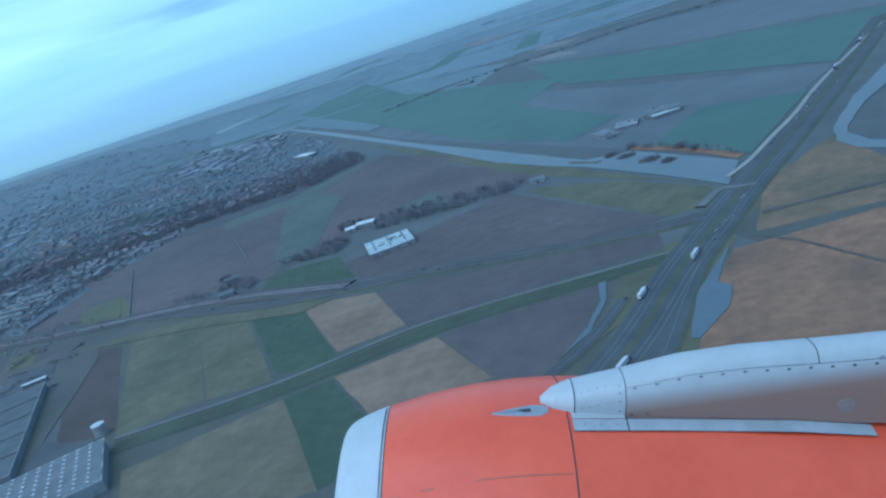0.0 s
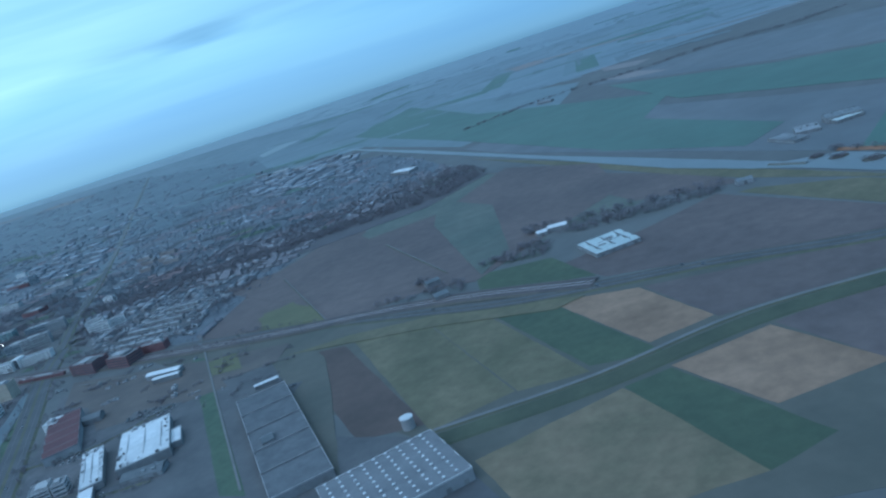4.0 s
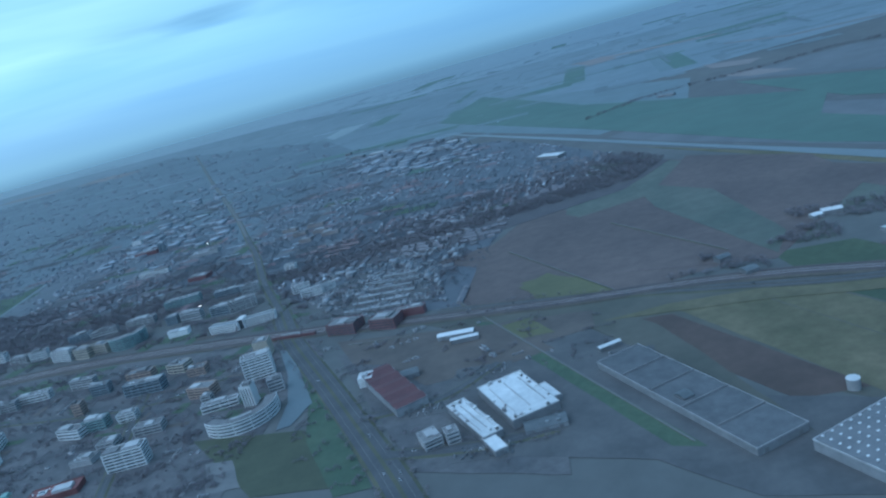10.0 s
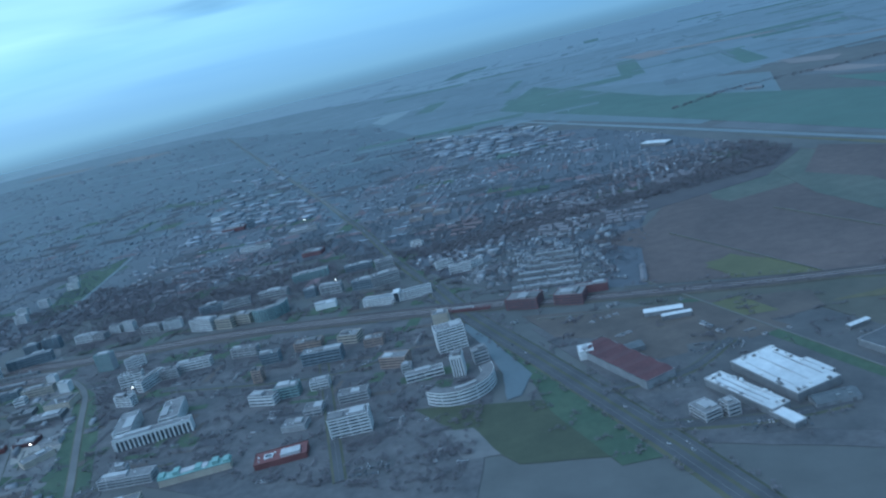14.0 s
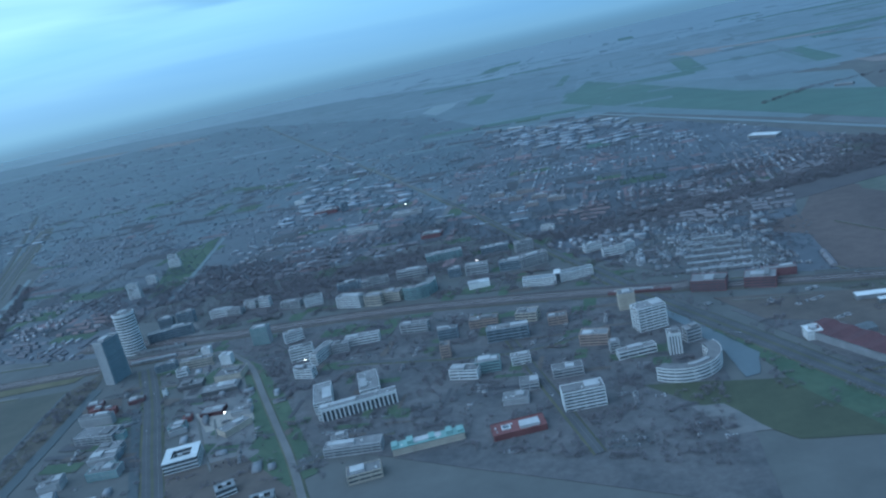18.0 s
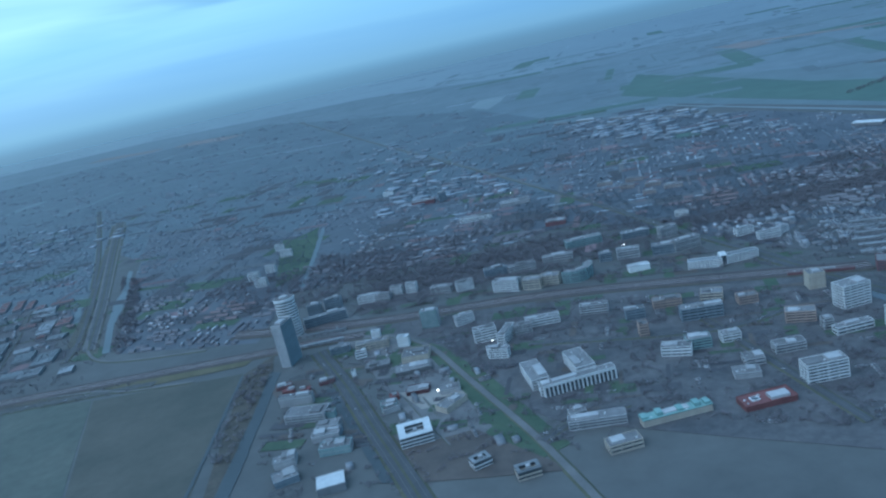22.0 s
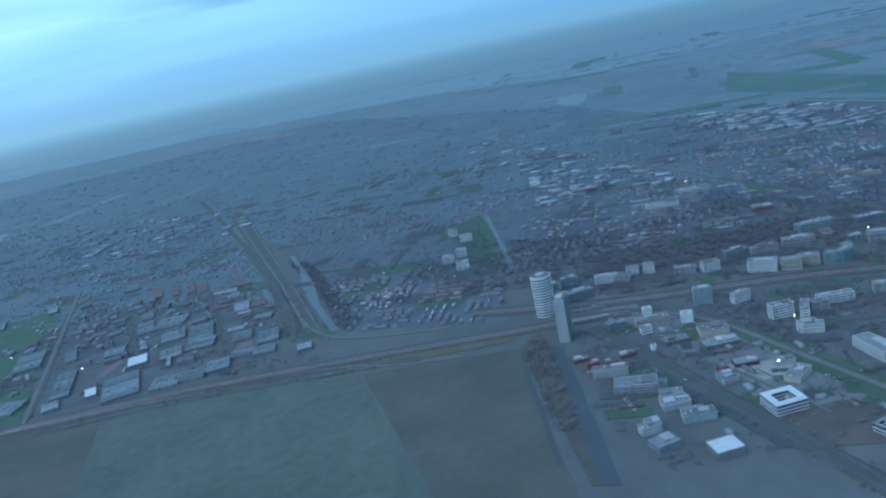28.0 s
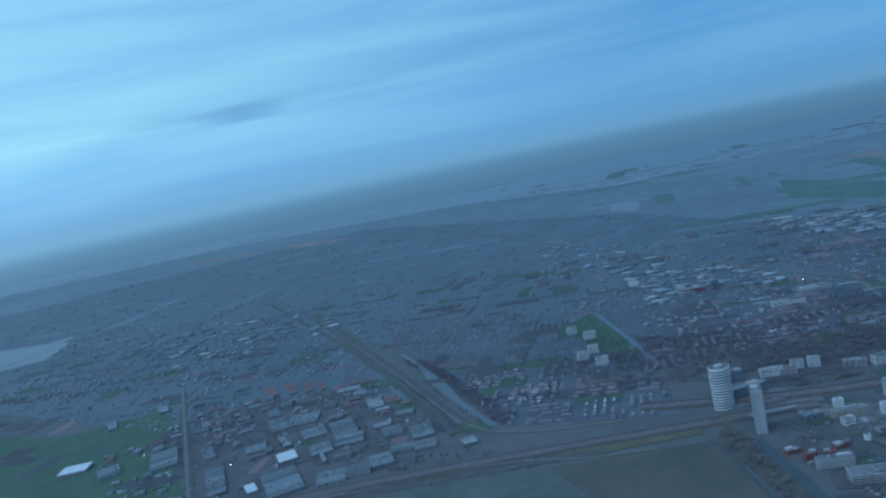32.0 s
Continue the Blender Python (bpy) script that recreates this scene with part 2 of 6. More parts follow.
roof_maroon = mat("maroon_roof", (0.076, 0.034, 0.038), (0.108, 0.046, 0.048), 0.06, 0.8, fine=0.4, grain=0.2)
town_dark = mat("dark_gardens", (0.058, 0.060, 0.066), (0.080, 0.080, 0.084), 0.01, 0.95, fine=0.1, island=0.15)
plastic_dome = mat("opal_rooflight", (0.55, 0.56, 0.56), (0.66, 0.66, 0.65), 0.2, 0.4)
house_wall = mat("house_brick", (0.190, 0.182, 0.188), (0.230, 0.218, 0.222), 0.02, 0.9, fine=0.4, island=0.15)
house_roof = mat("roof_tiles", (0.128, 0.127, 0.137), (0.168, 0.162, 0.170), 0.004, 0.85, fine=0.3, island=0.24)
flat_roof = mat("mixed_flat_roofs", (0.12, 0.13, 0.14), (0.24, 0.25, 0.26), 0.004, 0.85, fine=0.2, island=0.5)
town_ground = mat("town_streets_and_gardens", (0.057, 0.062, 0.072), (0.088, 0.093, 0.105), 0.005, 0.58, fine=0.03, detail=10.0, grain=0.22)
# town ground farther out, a lighter, bluer copy with haze painted in
hazed_town_ground = mat("hazed_suburban_gardens", (0.062, 0.080, 0.092), (0.088, 0.107, 0.120), 0.004, 0.60, fine=0.045, detail=10.0, grain=0.20)
house_red = mat("dull_red_tiles", (0.150, 0.112, 0.112), (0.185, 0.130, 0.126), 0.004, 0.85, fine=0.3, island=0.2)
house_pale = mat("pale_flat_roofs", (0.26, 0.28, 0.295), (0.42, 0.44, 0.455), 0.004, 0.85, fine=0.3, island=0.3)
roof_dull_red = mat("distant_red_roofs", (0.150, 0.108, 0.112), (0.190, 0.128, 0.128), 0.006, 0.9, fine=0.1, island=0.2)
roof_pale = mat("pale_sheet_roof", (0.128, 0.138, 0.143), (0.205, 0.216, 0.221), 0.06, 0.65, fine=0.4, each=0.35)
roof_tar = mat("tarred_roof", (0.075, 0.080, 0.085), (0.115, 0.12, 0.125), 0.05, 0.85, fine=0.35, each=0.15)
shed_wall = mat("shed_cladding", (0.12, 0.125, 0.13), (0.22, 0.225, 0.23), 0.02, 0.8, fine=0.4, island=0.3)
hall_wall = mat("hall_cladding", (0.15, 0.155, 0.16), (0.22, 0.225, 0.23), 0.05, 0.7, fine=0.5, each=0.25)
# roof and tree colours for farther out, blue-grey haze painted in
hazed_roofs = mat("hazed_distant_roofs", (0.108, 0.127, 0.144), (0.136, 0.154, 0.170), 0.002, 0.6, fine=0.1, island=0.18)
hazed_specks = mat("hazed_pale_roofs", (0.21, 0.235, 0.26), (0.34, 0.37, 0.395), 0.002, 0.9, fine=0.1, island=0.25)
hazed_twigs = mat("hazed_trees", (0.100, 0.119, 0.136), (0.126, 0.144, 0.160), 0.002, 0.95, fine=0.05, island=0.08)
# hedgerow and stubble colours greyed by haze painted in
hazed_hedges = mat("hazed_hedgerows", (0.092, 0.116, 0.124), (0.118, 0.140, 0.148), 0.002, 0.64, fine=0.05, island=0.08)
hazed_stubble = mat("hazed_distant_stubble", (0.165, 0.150, 0.145), (0.20, 0.175, 0.165), 0.004, 0.85, fine=0.03)
# wall colour for farther out, lifted and blued as painted haze
hazed_walls = mat("hazed_distant_walls", (0.138, 0.156, 0.174), (0.168, 0.185, 0.202), 0.002, 0.8, fine=0.1, island=0.12)
# farthest ground, haze painted in as a pale blue-grey base colour
hazed_horizon = mat("farthest_land", (0.124, 0.152, 0.168), (0.144, 0.170, 0.186), 0.0012, 0.44, fine=0.008, detail=8.0, grain=0.08)
# far field colour with haze mixed into it
hazed_fields = mat("hazed_distant_fields", (0.098, 0.130, 0.136), (0.122, 0.150, 0.155), 0.0012, 0.60, fine=0.01, island=0.05, detail=9.0, grain=0.14)
# far ground and polder, base colours blued to imitate haze
hazed_land = mat("hazed_distant_land", (0.108, 0.138, 0.150), (0.138, 0.165, 0.178), 0.0012, 0.55, fine=0.008, detail=9.0, grain=0.16)
hazed_polder = mat("hazed_wooded_polder", (0.090, 0.116, 0.127), (0.117, 0.142, 0.153), 0.0012, 0.56, fine=0.008, detail=9.0, grain=0.16)
# clay and crop colours shifted towards blue to imitate haze
hazed_soil = mat("hazed_clay", (0.088, 0.100, 0.106), (0.126, 0.132, 0.134), 0.002, 0.8, fine=0.012, detail=8.0, grain=0.14)
hazed_crop = mat("hazed_distant_crop", (0.055, 0.102, 0.078), (0.075, 0.120, 0.093), 0.002, 0.66, fine=0.012, detail=8.0, grain=0.14)
twigs = mat("bare_twigs", (0.122, 0.116, 0.126), (0.162, 0.150, 0.158), 0.006, 0.95, fine=0.08, island=0.10, grain=0.12)
bark = mat("bark", (0.105, 0.10, 0.10), (0.135, 0.125, 0.12), 0.5)
orange_paint = mat("orange_cowl_paint", (0.80, 0.088, 0.034), (0.89, 0.112, 0.044), 0.9, 0.40, fine=6.0, coat=0.12, grain=0.04, detail=7.0)
white_paint = mat("white_aircraft_paint", (0.42, 0.415, 0.40), (0.48, 0.475, 0.46), 1.5, 0.35, fine=12.0, coat=0.3, grain=0.02)
bare_metal = mat("bare_aluminium_lip", (0.46, 0.46, 0.455), (0.53, 0.53, 0.525), 2.0, 0.5, 0.12, fine=14.0, grain=0.03)
pylon_paint = mat("heat_stained_white_paint", (0.42, 0.415, 0.40), (0.48, 0.475, 0.46), 1.5, 0.38, fine=12.0, grain=0.02)
heat_stain = mat("heat_browned_metal", (0.20, 0.13, 0.115), (0.30, 0.19, 0.16), 1.5, 0.45, 0.3, fine=10.0)
scoop_grey = mat("grey_scoop_paint", (0.26, 0.26, 0.27), (0.32, 0.32, 0.33), 2.0, 0.5)
scoop_dark = mat("dull_screw_metal", (0.10, 0.10, 0.105), (0.16, 0.16, 0.165), 3.0, 0.5, 0.4)
# darker grey that stands for shade in the scoop's recess
scoop_mid = mat("shaded_ramp_paint", (0.17, 0.165, 0.17), (0.24, 0.235, 0.24), 3.0, 0.5)
skirt_paint = mat("grey_white_apron_paint", (0.33, 0.33, 0.325), (0.42, 0.415, 0.41), 2.0, 0.4, fine=10.0)
cover_brown = mat("pale_brown_cover", (0.27, 0.20, 0.18), (0.34, 0.26, 0.235), 3.0, 0.5)
oil_streak = mat("oil_streak", (0.45, 0.10, 0.06), (0.62, 0.11, 0.055), 5.0, 0.5)
seam_black = mat("seam_rubber", (0.03, 0.03, 0.03), (0.05, 0.05, 0.05), 3.0, 0.7)
# the stain runs along the lower side of the pylon, in the engine's own axes
pt = pylon_paint.node_tree
pc = node(pt, "ShaderNodeTexCoord")
ps = node(pt, "ShaderNodeSeparateXYZ")
link(pt, pc.outputs["Object"], ps.inputs[0])
edge = node(pt, "ShaderNodeMath")
edge.operation = "MULTIPLY_ADD"
edge.inputs[1].default_value, edge.inputs[2].default_value = -0.16, 0.0
link(pt, ps.outputs[0], edge.inputs[0])
rel = node(pt, "ShaderNodeMath")
rel.operation = "ADD"
link(pt, ps.outputs[2], rel.inputs[0])
link(pt, edge.outputs[0], rel.inputs[1])
band = ramp(pt, [(0.0, (1, 1, 1)), (1.0, (0, 0, 0))])
span = node(pt, "ShaderNodeMapRange", inputs={1: 0.90, 2: 1.03, 3: 0.0, 4: 1.0})
link(pt, rel.outputs[0], span.inputs[0])
link(pt, span.outputs[0], band.inputs[0])
pp = pt.nodes["Principled BSDF"]
plain = pp.inputs["Base Color"].links[0].from_socket
link(pt, mixrgb(pt, band.outputs[0], plain, (0.33, 0.19, 0.145)), pp.inputs["Base Color"])
car_white = mat("white_car_paint", (0.42, 0.42, 0.42), (0.50, 0.50, 0.50), 0.5, 0.35, each=0.1)
car_mixed = mat("mixed_car_paint", (0.12, 0.125, 0.13), (0.34, 0.34, 0.34), 0.9, 0.35, fine=2.0, island=0.6)
car_dark = mat("dark_car_paint", (0.05, 0.055, 0.06), (0.09, 0.095, 0.1), 0.5, 0.3, each=0.4)
lamp_glow = bpy.data.materials.new("lit_floodlight")
lamp_glow.use_nodes = True
lamp_glow.node_tree.nodes["Principled BSDF"].inputs["Emission Color"].default_value = (1.0, 0.93, 0.75, 1)
lamp_glow.node_tree.nodes["Principled BSDF"].inputs["Emission Strength"].default_value = 6.0

# ---- mesh helpers ----


def mesh(name, verts, faces, mats=(), idx=None, smooth=False):
    me = bpy.data.meshes.new(name)
    me.from_pydata(verts, [], faces)
    for m in mats:
        me.materials.append(m)
    if idx is not None:
        me.polygons.foreach_set("material_index", np.asarray(idx, dtype=np.int32))
    if smooth:
        me.polygons.foreach_set("use_smooth", np.ones(len(me.polygons), dtype=bool))
    me.update()
    return me


def box_data(x0, y0, z0, x1, y1, z1):
    v = [(x0, y0, z0), (x1, y0, z0), (x1, y1, z0), (x0, y1, z0), (x0, y0, z1), (x1, y0, z1), (x1, y1, z1), (x0, y1, z1)]
    f = [(3, 2, 1, 0), (4, 5, 6, 7), (0, 1, 5, 4), (1, 2, 6, 5), (2, 3, 7, 6), (3, 0, 4, 7)]
    return v, f


def join(*pieces):
    verts, faces = [], []
    for v, f in pieces:
        n = len(verts)
        verts += v
        faces += [tuple(i + n for i in q) for q in f]
    return verts, faces


def box(x0, y0, z0, x1, y1, z1):
    return box_data(min(x0, x1), min(y0, y1), min(z0, z1), max(x0, x1), max(y0, y1), max(z0, z1))


def part(name, data, material, parent, label="", loc=None, smooth=False):
    me = data if isinstance(data, bpy.types.Mesh) else mesh(name, *data, mats=(material,), smooth=smooth)
    ob = new(name, me)
    ob.parent = parent
    if loc:
        ob.location = loc
    if label:
        ob["label"] = label
    return ob


def thing(name, x, y, z, yaw, label, category, group="", kind=""):
    ob = new(name)
    ob.matrix_world = SCALE @ pose(x, y, z, 0, 0, yaw)
    return tagged(ob, label, category, group, kind)


# which ground is taken, in cells of 4 m
CELL, GX, GY = 4.0, -5600.0, 0.0
taken = np.zeros((1900, 1900), dtype=bool)


def take(x, y, r):
    i, j, k = int((x - GX) / CELL), int((y - GY) / CELL), int(math.ceil(r / CELL))
    taken[max(0, i - k):max(0, i + k + 1), max(0, j - k):max(0, j + k + 1)] = True


def is_taken(x, y):
    i, j = int((x - GX) / CELL), int((y - GY) / CELL)
    return not (0 <= i < 1900 and 0 <= j < 1900) or taken[i, j]


def inside(poly, x, y):
    """Boolean array: which of the points lie in the polygon."""
    hit = np.zeros(len(x), dtype=bool)
    for (x0, y0), (x1, y1) in zip(poly, poly[1:] + poly[:1]):
        if y0 != y1:
            hit ^= ((y0 > y) != (y1 > y)) & (x < (x1 - x0) * (y - y0) / (y1 - y0) + x0)
    return hit


layer = [0.10]


def field(poly, material, z=None):
    layer[0] += 0.004
    h = layer[0] + (z or 0.0)
    wet = material.name in ("still_water", "ditch_water", "dark_canal_water", "canal_water")
    edge = random.Random(int(poly[0][0] * 7 + poly[0][1]))
    line = []
    for (x0, y0), (x1, y1) in zip(poly, poly[1:] + poly[:1]):
        ln = math.hypot(x1 - x0, y1 - y0)
        k = max(1, min(12, int(ln / 14)))
        for i in range(k):
            off = edge.gauss(0, 0.4 if wet else min(0.35, ln / 120)) if i else 0.0
            u = i / k
            line.append((x0 + (x1 - x0) * u - (y1 - y0) / ln * off, y0 + (y1 - y0) * u + (x1 - x0) / ln * off))
    n = len(line)
    v = [(x, y, h) for x, y in line] + [(x, y, h - 0.3) for x, y in line]
    f = [tuple(range(n))] + [(i, i + n, (i + 1) % n + n, (i + 1) % n) for i in range(n)]
    name = "water" if wet else "ground_plot"
    words = {"still_water": "still grey canal water reflecting the dusk sky", "ditch_water": "narrow pale water-filled ditch", "canal_water": "grey canal water between grassy banks", "dark_canal_water": "dark canal water beside the street"}
    ob = new(name, mesh(name, v, f, (material,)))
    ob.matrix_world = SCALE
    tagged(ob, words.get(material.name, material.name.replace("_", " ") + " covering a flat plot of land"), "water" if wet else "field", kind="structure")
    if wet:
        c = np.array(poly, float)
        xs, ys = np.meshgrid(np.arange(c[:, 0].min(), c[:, 0].max(), CELL), np.arange(c[:, 1].min(), c[:, 1].max(), CELL))
        xs, ys = xs.ravel(), ys.ravel()
        for x, y in zip(xs[inside(poly, xs, ys)], ys[inside(poly, xs, ys)]):
            take(x, y, 0)
    return ob


def ribbon(line, w, h, off=0.0, slope=0.0):
    """A strip along a polyline, w wide, its centre off to the left, with smooth bends."""
    p = np.array(line, float)
    t = np.linspace(0, len(p) - 1, (len(p) - 1) * 6 + 1)
    pad = np.vstack([2 * p[0] - p[1], p, 2 * p[-1] - p[-2]])
    q = []
    for s in t:
        i = min(int(s), len(p) - 2)
        u = s - i
        a, b, c, d = pad[i:i + 4]
        q.append(0.5 * ((2 * b) + (c - a) * u + (2 * a - 5 * b + 4 * c - d) * u * u + (3 * b - a - 3 * c + d) * u ** 3))
    q = np.array(q)
    d = np.gradient(q, axis=0)
    d /= np.linalg.norm(d, axis=1)[:, None]
    nrm = np.c_[-d[:, 1], d[:, 0]]
    left, right = q + nrm * (off + w / 2), q + nrm * (off - w / 2)
    n = len(q)
    v = [(*a, h) for a in left] + [(*a, h) for a in right] + [(*a, h - 1.1) for a in left + nrm * slope] + [(*a, h - 1.1) for a in right - nrm * slope]
    f = []
    for i in range(n - 1):
        f += [(n + i, n + i + 1, i + 1, i), (i, i + 1, 2 * n + i + 1, 2 * n + i), (n + i + 1, n + i, 3 * n + i, 3 * n + i + 1)]
    return (v, f), q, nrm


roads = []


def lay(name, line, w, material, label, h, cars=0.0, lines=()):
    data, q, nrm = ribbon(line, w, h, slope=min(3.5, w * 0.35))
    shoulder = material if material is dike_grass else bank_brown if material is ballast else grass_verge
    ob = new(name, mesh(name, *data, mats=(material, shoulder), idx=[0, 1, 1] * (len(data[1]) // 3)))
    ob.matrix_world = SCALE
    tagged(ob, label, "road" if "rail" not in name else "railway", kind="structure")
    for a, b in zip(q, q[1:]):
        n = max(2, int(np.linalg.norm(b - a) / CELL))
        for u in np.linspace(0, 1, n):
            c = a + (b - a) * u
            take(c[0], c[1], w / 2 + 2)
    for off, lw, m, what in lines:
        d2, _, _ = ribbon(line, lw, h + 0.05, off)
        part(what, d2, m, ob)
    roads.append((q, nrm, w, h, cars))
    return ob


step = [1.0]


def rise():
    step[0] += 0.012
    return step[0]


def railway(line, w):
    n = max(2, int(w / 9))
    offs = [(i - (n - 1) / 2) * 6.0 for i in range(n)]
    lay("railway", line, w, ballast, "rust-brown railway embankment with parallel tracks", rise() + 0.6,
        0, [(o + s, 0.65, steel_rail, "rail") for o in offs for s in (-0.75, 0.75)])


def road(line, w):
    lines = [(0, 0.3, white_line, "lane_line")] if w < 15 else [(0, w * 0.14, grass_verge, "central_reservation"), (w * 0.29, 0.35, white_line, "lane_line"), (-w * 0.29, 0.35, white_line, "lane_line")]
    lay("road", line, w, asphalt, "grey asphalt road through the flat town", rise(), 0.012, lines)


def motorway(line, w):
    lay("motorway", line, w, asphalt, "wide grey asphalt motorway with two carriageways", rise(), 0.02,
        [(0, w * 0.16, grass_verge, "central_reservation")] + [(s * w * o, 0.4, white_line, "lane_line") for s in (-1, 1) for o in (0.22, 0.34)])


def field_road(line, w):
    lay("road", line, w, asphalt, "dark two-lane main road between brown grassy verges", rise(), 0.012,
        [(0, w * 0.2, bank_brown, "central_reservation"), (w * 0.44, w * 0.14, bank_brown, "verge"), (-w * 0.44, w * 0.14, bank_brown, "verge"), (w * 0.24, 0.3, white_line, "lane_line"), (-w * 0.24, 0.3, white_line, "lane_line")])


def slip_road(line, w):
    lay("slip_road", line, w, asphalt, "grey asphalt slip road beside the motorway", rise(), 0.006, [(0, 0.3, white_line, "lane_line")])


def road_pale(line, w):
    lay("road", line, w, concrete_road, "pale concrete service road", rise())


def track(line, w):
    lay("road", line, w, concrete_road, "narrow pale farm track between fields", rise())


def ditch(line, w):
    lay("road", line, w, concrete_road, "narrow pale road along the dike", rise())


def verge(line, w):
    lay("verge", line, w, dike_grass, "dark grassy dike bank beside the road", rise() - 0.25)

# ---- ground ----
gv = [(-16000, -9000, 0), (14000, -9000, 0), (14000, 16000, 0), (-16000, 16000, 0)]
sheet = new("ground", mesh("ground", gv, [(0, 1, 2, 3)], (land,)))
sheet.matrix_world = SCALE
tagged(sheet, "flat dark winter land reaching to the horizon", "ground", kind="structure")

def plain_sheet(name, rect, h, material, label):
    x0, y0, x1, y1 = rect
    ob = new(name, mesh(name, *box(x0, y0, h - 0.4, x1, y1, h), mats=(material,)))
    ob.matrix_world = SCALE
    return tagged(ob, label, "land", kind="structure")


# the haze on both far sheets is only their painted colour
plain_sheet("backdrop_land", (-15900, 2750, 13900, 15900), 0.03, hazed_land, "distant flat land with haze painted into its colour")

plain_sheet("backdrop_horizon", (-15900, 5600, 13900, 15900), 0.045, hazed_horizon, "farthest flat land fading into evening haze")

# ---- kinds of things ----
WORDS = {"white_cladding": "white", "grey_cladding": "grey", "tan_stone": "tan stone", "orange_brick": "orange brick", "red_brick": "red brick",
         "dark_red_brick": "dark red brick", "green_copper": "green copper-roofed", "blue_glass_cladding": "blue-grey glass", "teal_glass_cladding": "teal glass"}
rng = random.Random(5)


def office(x, y, yaw, w, d, h, wall, style):
    """An office block: dark glazing behind proud wall bands or piers, a parapet roof and plant rooms."""
    n = max(2, round(h / 3.7))
    colour = WORDS.get(wall.name, "grey")
    say = {"bands": f"{colour} office block with {n} rows of ribbon windows", "piers": f"{colour} office block with tall upright piers",
           "bold": f"{colour} office block with bold dark and light bands", "plain": f"low {colour} building with a flat roof",
           "curtain": f"{colour} office slab with a smooth curtain wall", "slab": f"tall narrow {colour} tower with pale side walls"}[style]
    o = thing("office_building", x, y, 0, yaw, say, "office building", "offices of the business park")
    for r in range(0, int(max(w, d) / 2), 6):
        c, s = math.cos(radians(yaw)), math.sin(radians(yaw))
        for q in (-r, r):
            take(x + c * q, y + s * q, d / 2 + 3)
    a, b = w / 2, d / 2
    fl = h / n
    inner = glass_dark if style in ("bands", "piers", "bold") else wall
    part("core", box(-a + 0.4, -b + 0.4, 0, a - 0.4, b - 0.4, h - 0.3), inner, o, "dark glazed body" if inner is glass_dark else "")
    if style in ("bands", "bold", "slab", "plain"):
        thick = fl * {"bands": 0.5, "bold": 0.42, "slab": 0.45, "plain": 0.3}[style]
        bm = box(-a, -b, 0, a, b, thick)
        band = mesh("spandrel", *bm, mats=(wall,))
        for i in range(n):
            part("spandrel", band, wall, o, "", (0, 0, i * fl + (0.15 if style == "plain" else 0.0)))
        if style in ("bands", "bold"):
            post = mesh("corner_pier", *box(-0.5, -0.5, 0, 0.5, 0.5, h - 0.2), mats=(wall,))
            for sx in (-1, 1):
                for sy in (-1, 1):
                    part("corner_pier", post, wall, o, "", (sx * (a - 0.45), sy * (b - 0.45), 0))
            k = max(1, int(w / 9))
            pier = mesh("window_pier", *box(-0.35, -b + 0.02, 0, 0.35, b - 0.02, h - 0.25), mats=(wall,))
            for i in range(1, k):
                part("window_pier", pier, wall, o, "", (-a + w * i / k, 0, 0))
        if style == "slab":
            for sx in (-1, 1):
                part("end_wall", box(sx * a - 1.2 * sx, -b - 0.1, 0, sx * (a + 0.3), b + 0.1, h + 1.5), grey_panel, o, "pale end wall")
                seam = mesh("wall_seam", *box(-0.05, -b, 0, 0.05, b, 0.5), mats=(glass_blue,))
                for i in range(1, n):
                    part("wall_seam", seam, None, o, "", (sx * (a + 0.32), 0, i * fl))
            k = 9
            fin = mesh("mullion", *box(-0.25, -b - 0.05, 0, 0.25, b + 0.05, h), mats=(glass_teal,))
            for i in range(1, k):
                part("mullion", fin, glass_teal, o, "", (-a + w * i / k, 0, 0))
    elif style == "piers":
        k = max(4, int(w / 5))
        pier = mesh("pier", *box(-0.9, -b, 0, 0.9, b, h - 1), mats=(wall,))
        for i in range(k + 1):
            part("pier", pier, wall, o, "", (-a + 0.9 + (w - 1.8) * i / k, 0, 0))
        part("attic_band", box(-a, -b - 0.05, h - 2.6, a, b + 0.05, h), wall, o)
    else:
        fin = mesh("mullion", *box(-0.12, -b - 0.1, 0, 0.12, b + 0.1, h), mats=(grey_panel,))
        k = max(4, int(w / 3.5))
        for i in range(k + 1):
            part("mullion", fin, grey_panel, o, "", (-a + w * i / k, 0, 0))
        edge = mesh("floor_edge", *box(-a - 0.08, -b - 0.08, 0, a + 0.08, b + 0.08, 0.35), mats=(grey_panel,))
        for i in range(1, n):
            part("floor_edge", edge, grey_panel, o, "", (0, 0, i * fl))
    roof_m = copper_green if wall is copper_green else brick_red if wall is brick_red and style == "plain" else (roof_white if wall is white_panel and style == "plain" else roof_felt)
    top = part("roof", box(-a + 0.3, -b + 0.3, h - 0.3, a - 0.3, b - 0.3, h + 0.1), roof_m, o)
    part("parapet", join(box(-a, -b, h - 0.4, a, -b + 0.4, h + 0.8), box(-a, b - 0.4, h - 0.4, a, b, h + 0.8),
                         box(-a, -b + 0.4, h - 0.4, -a + 0.4, b - 0.4, h + 0.8), box(a - 0.4, -b + 0.4, h - 0.4, a, b - 0.4, h + 0.8)), wall, o)
    for i in range(rng.choice((1, 1, 2)) if w > 14 else 1):
        px, py = rng.uniform(-a * 0.6, a * 0.6), rng.uniform(-b * 0.3, b * 0.3)
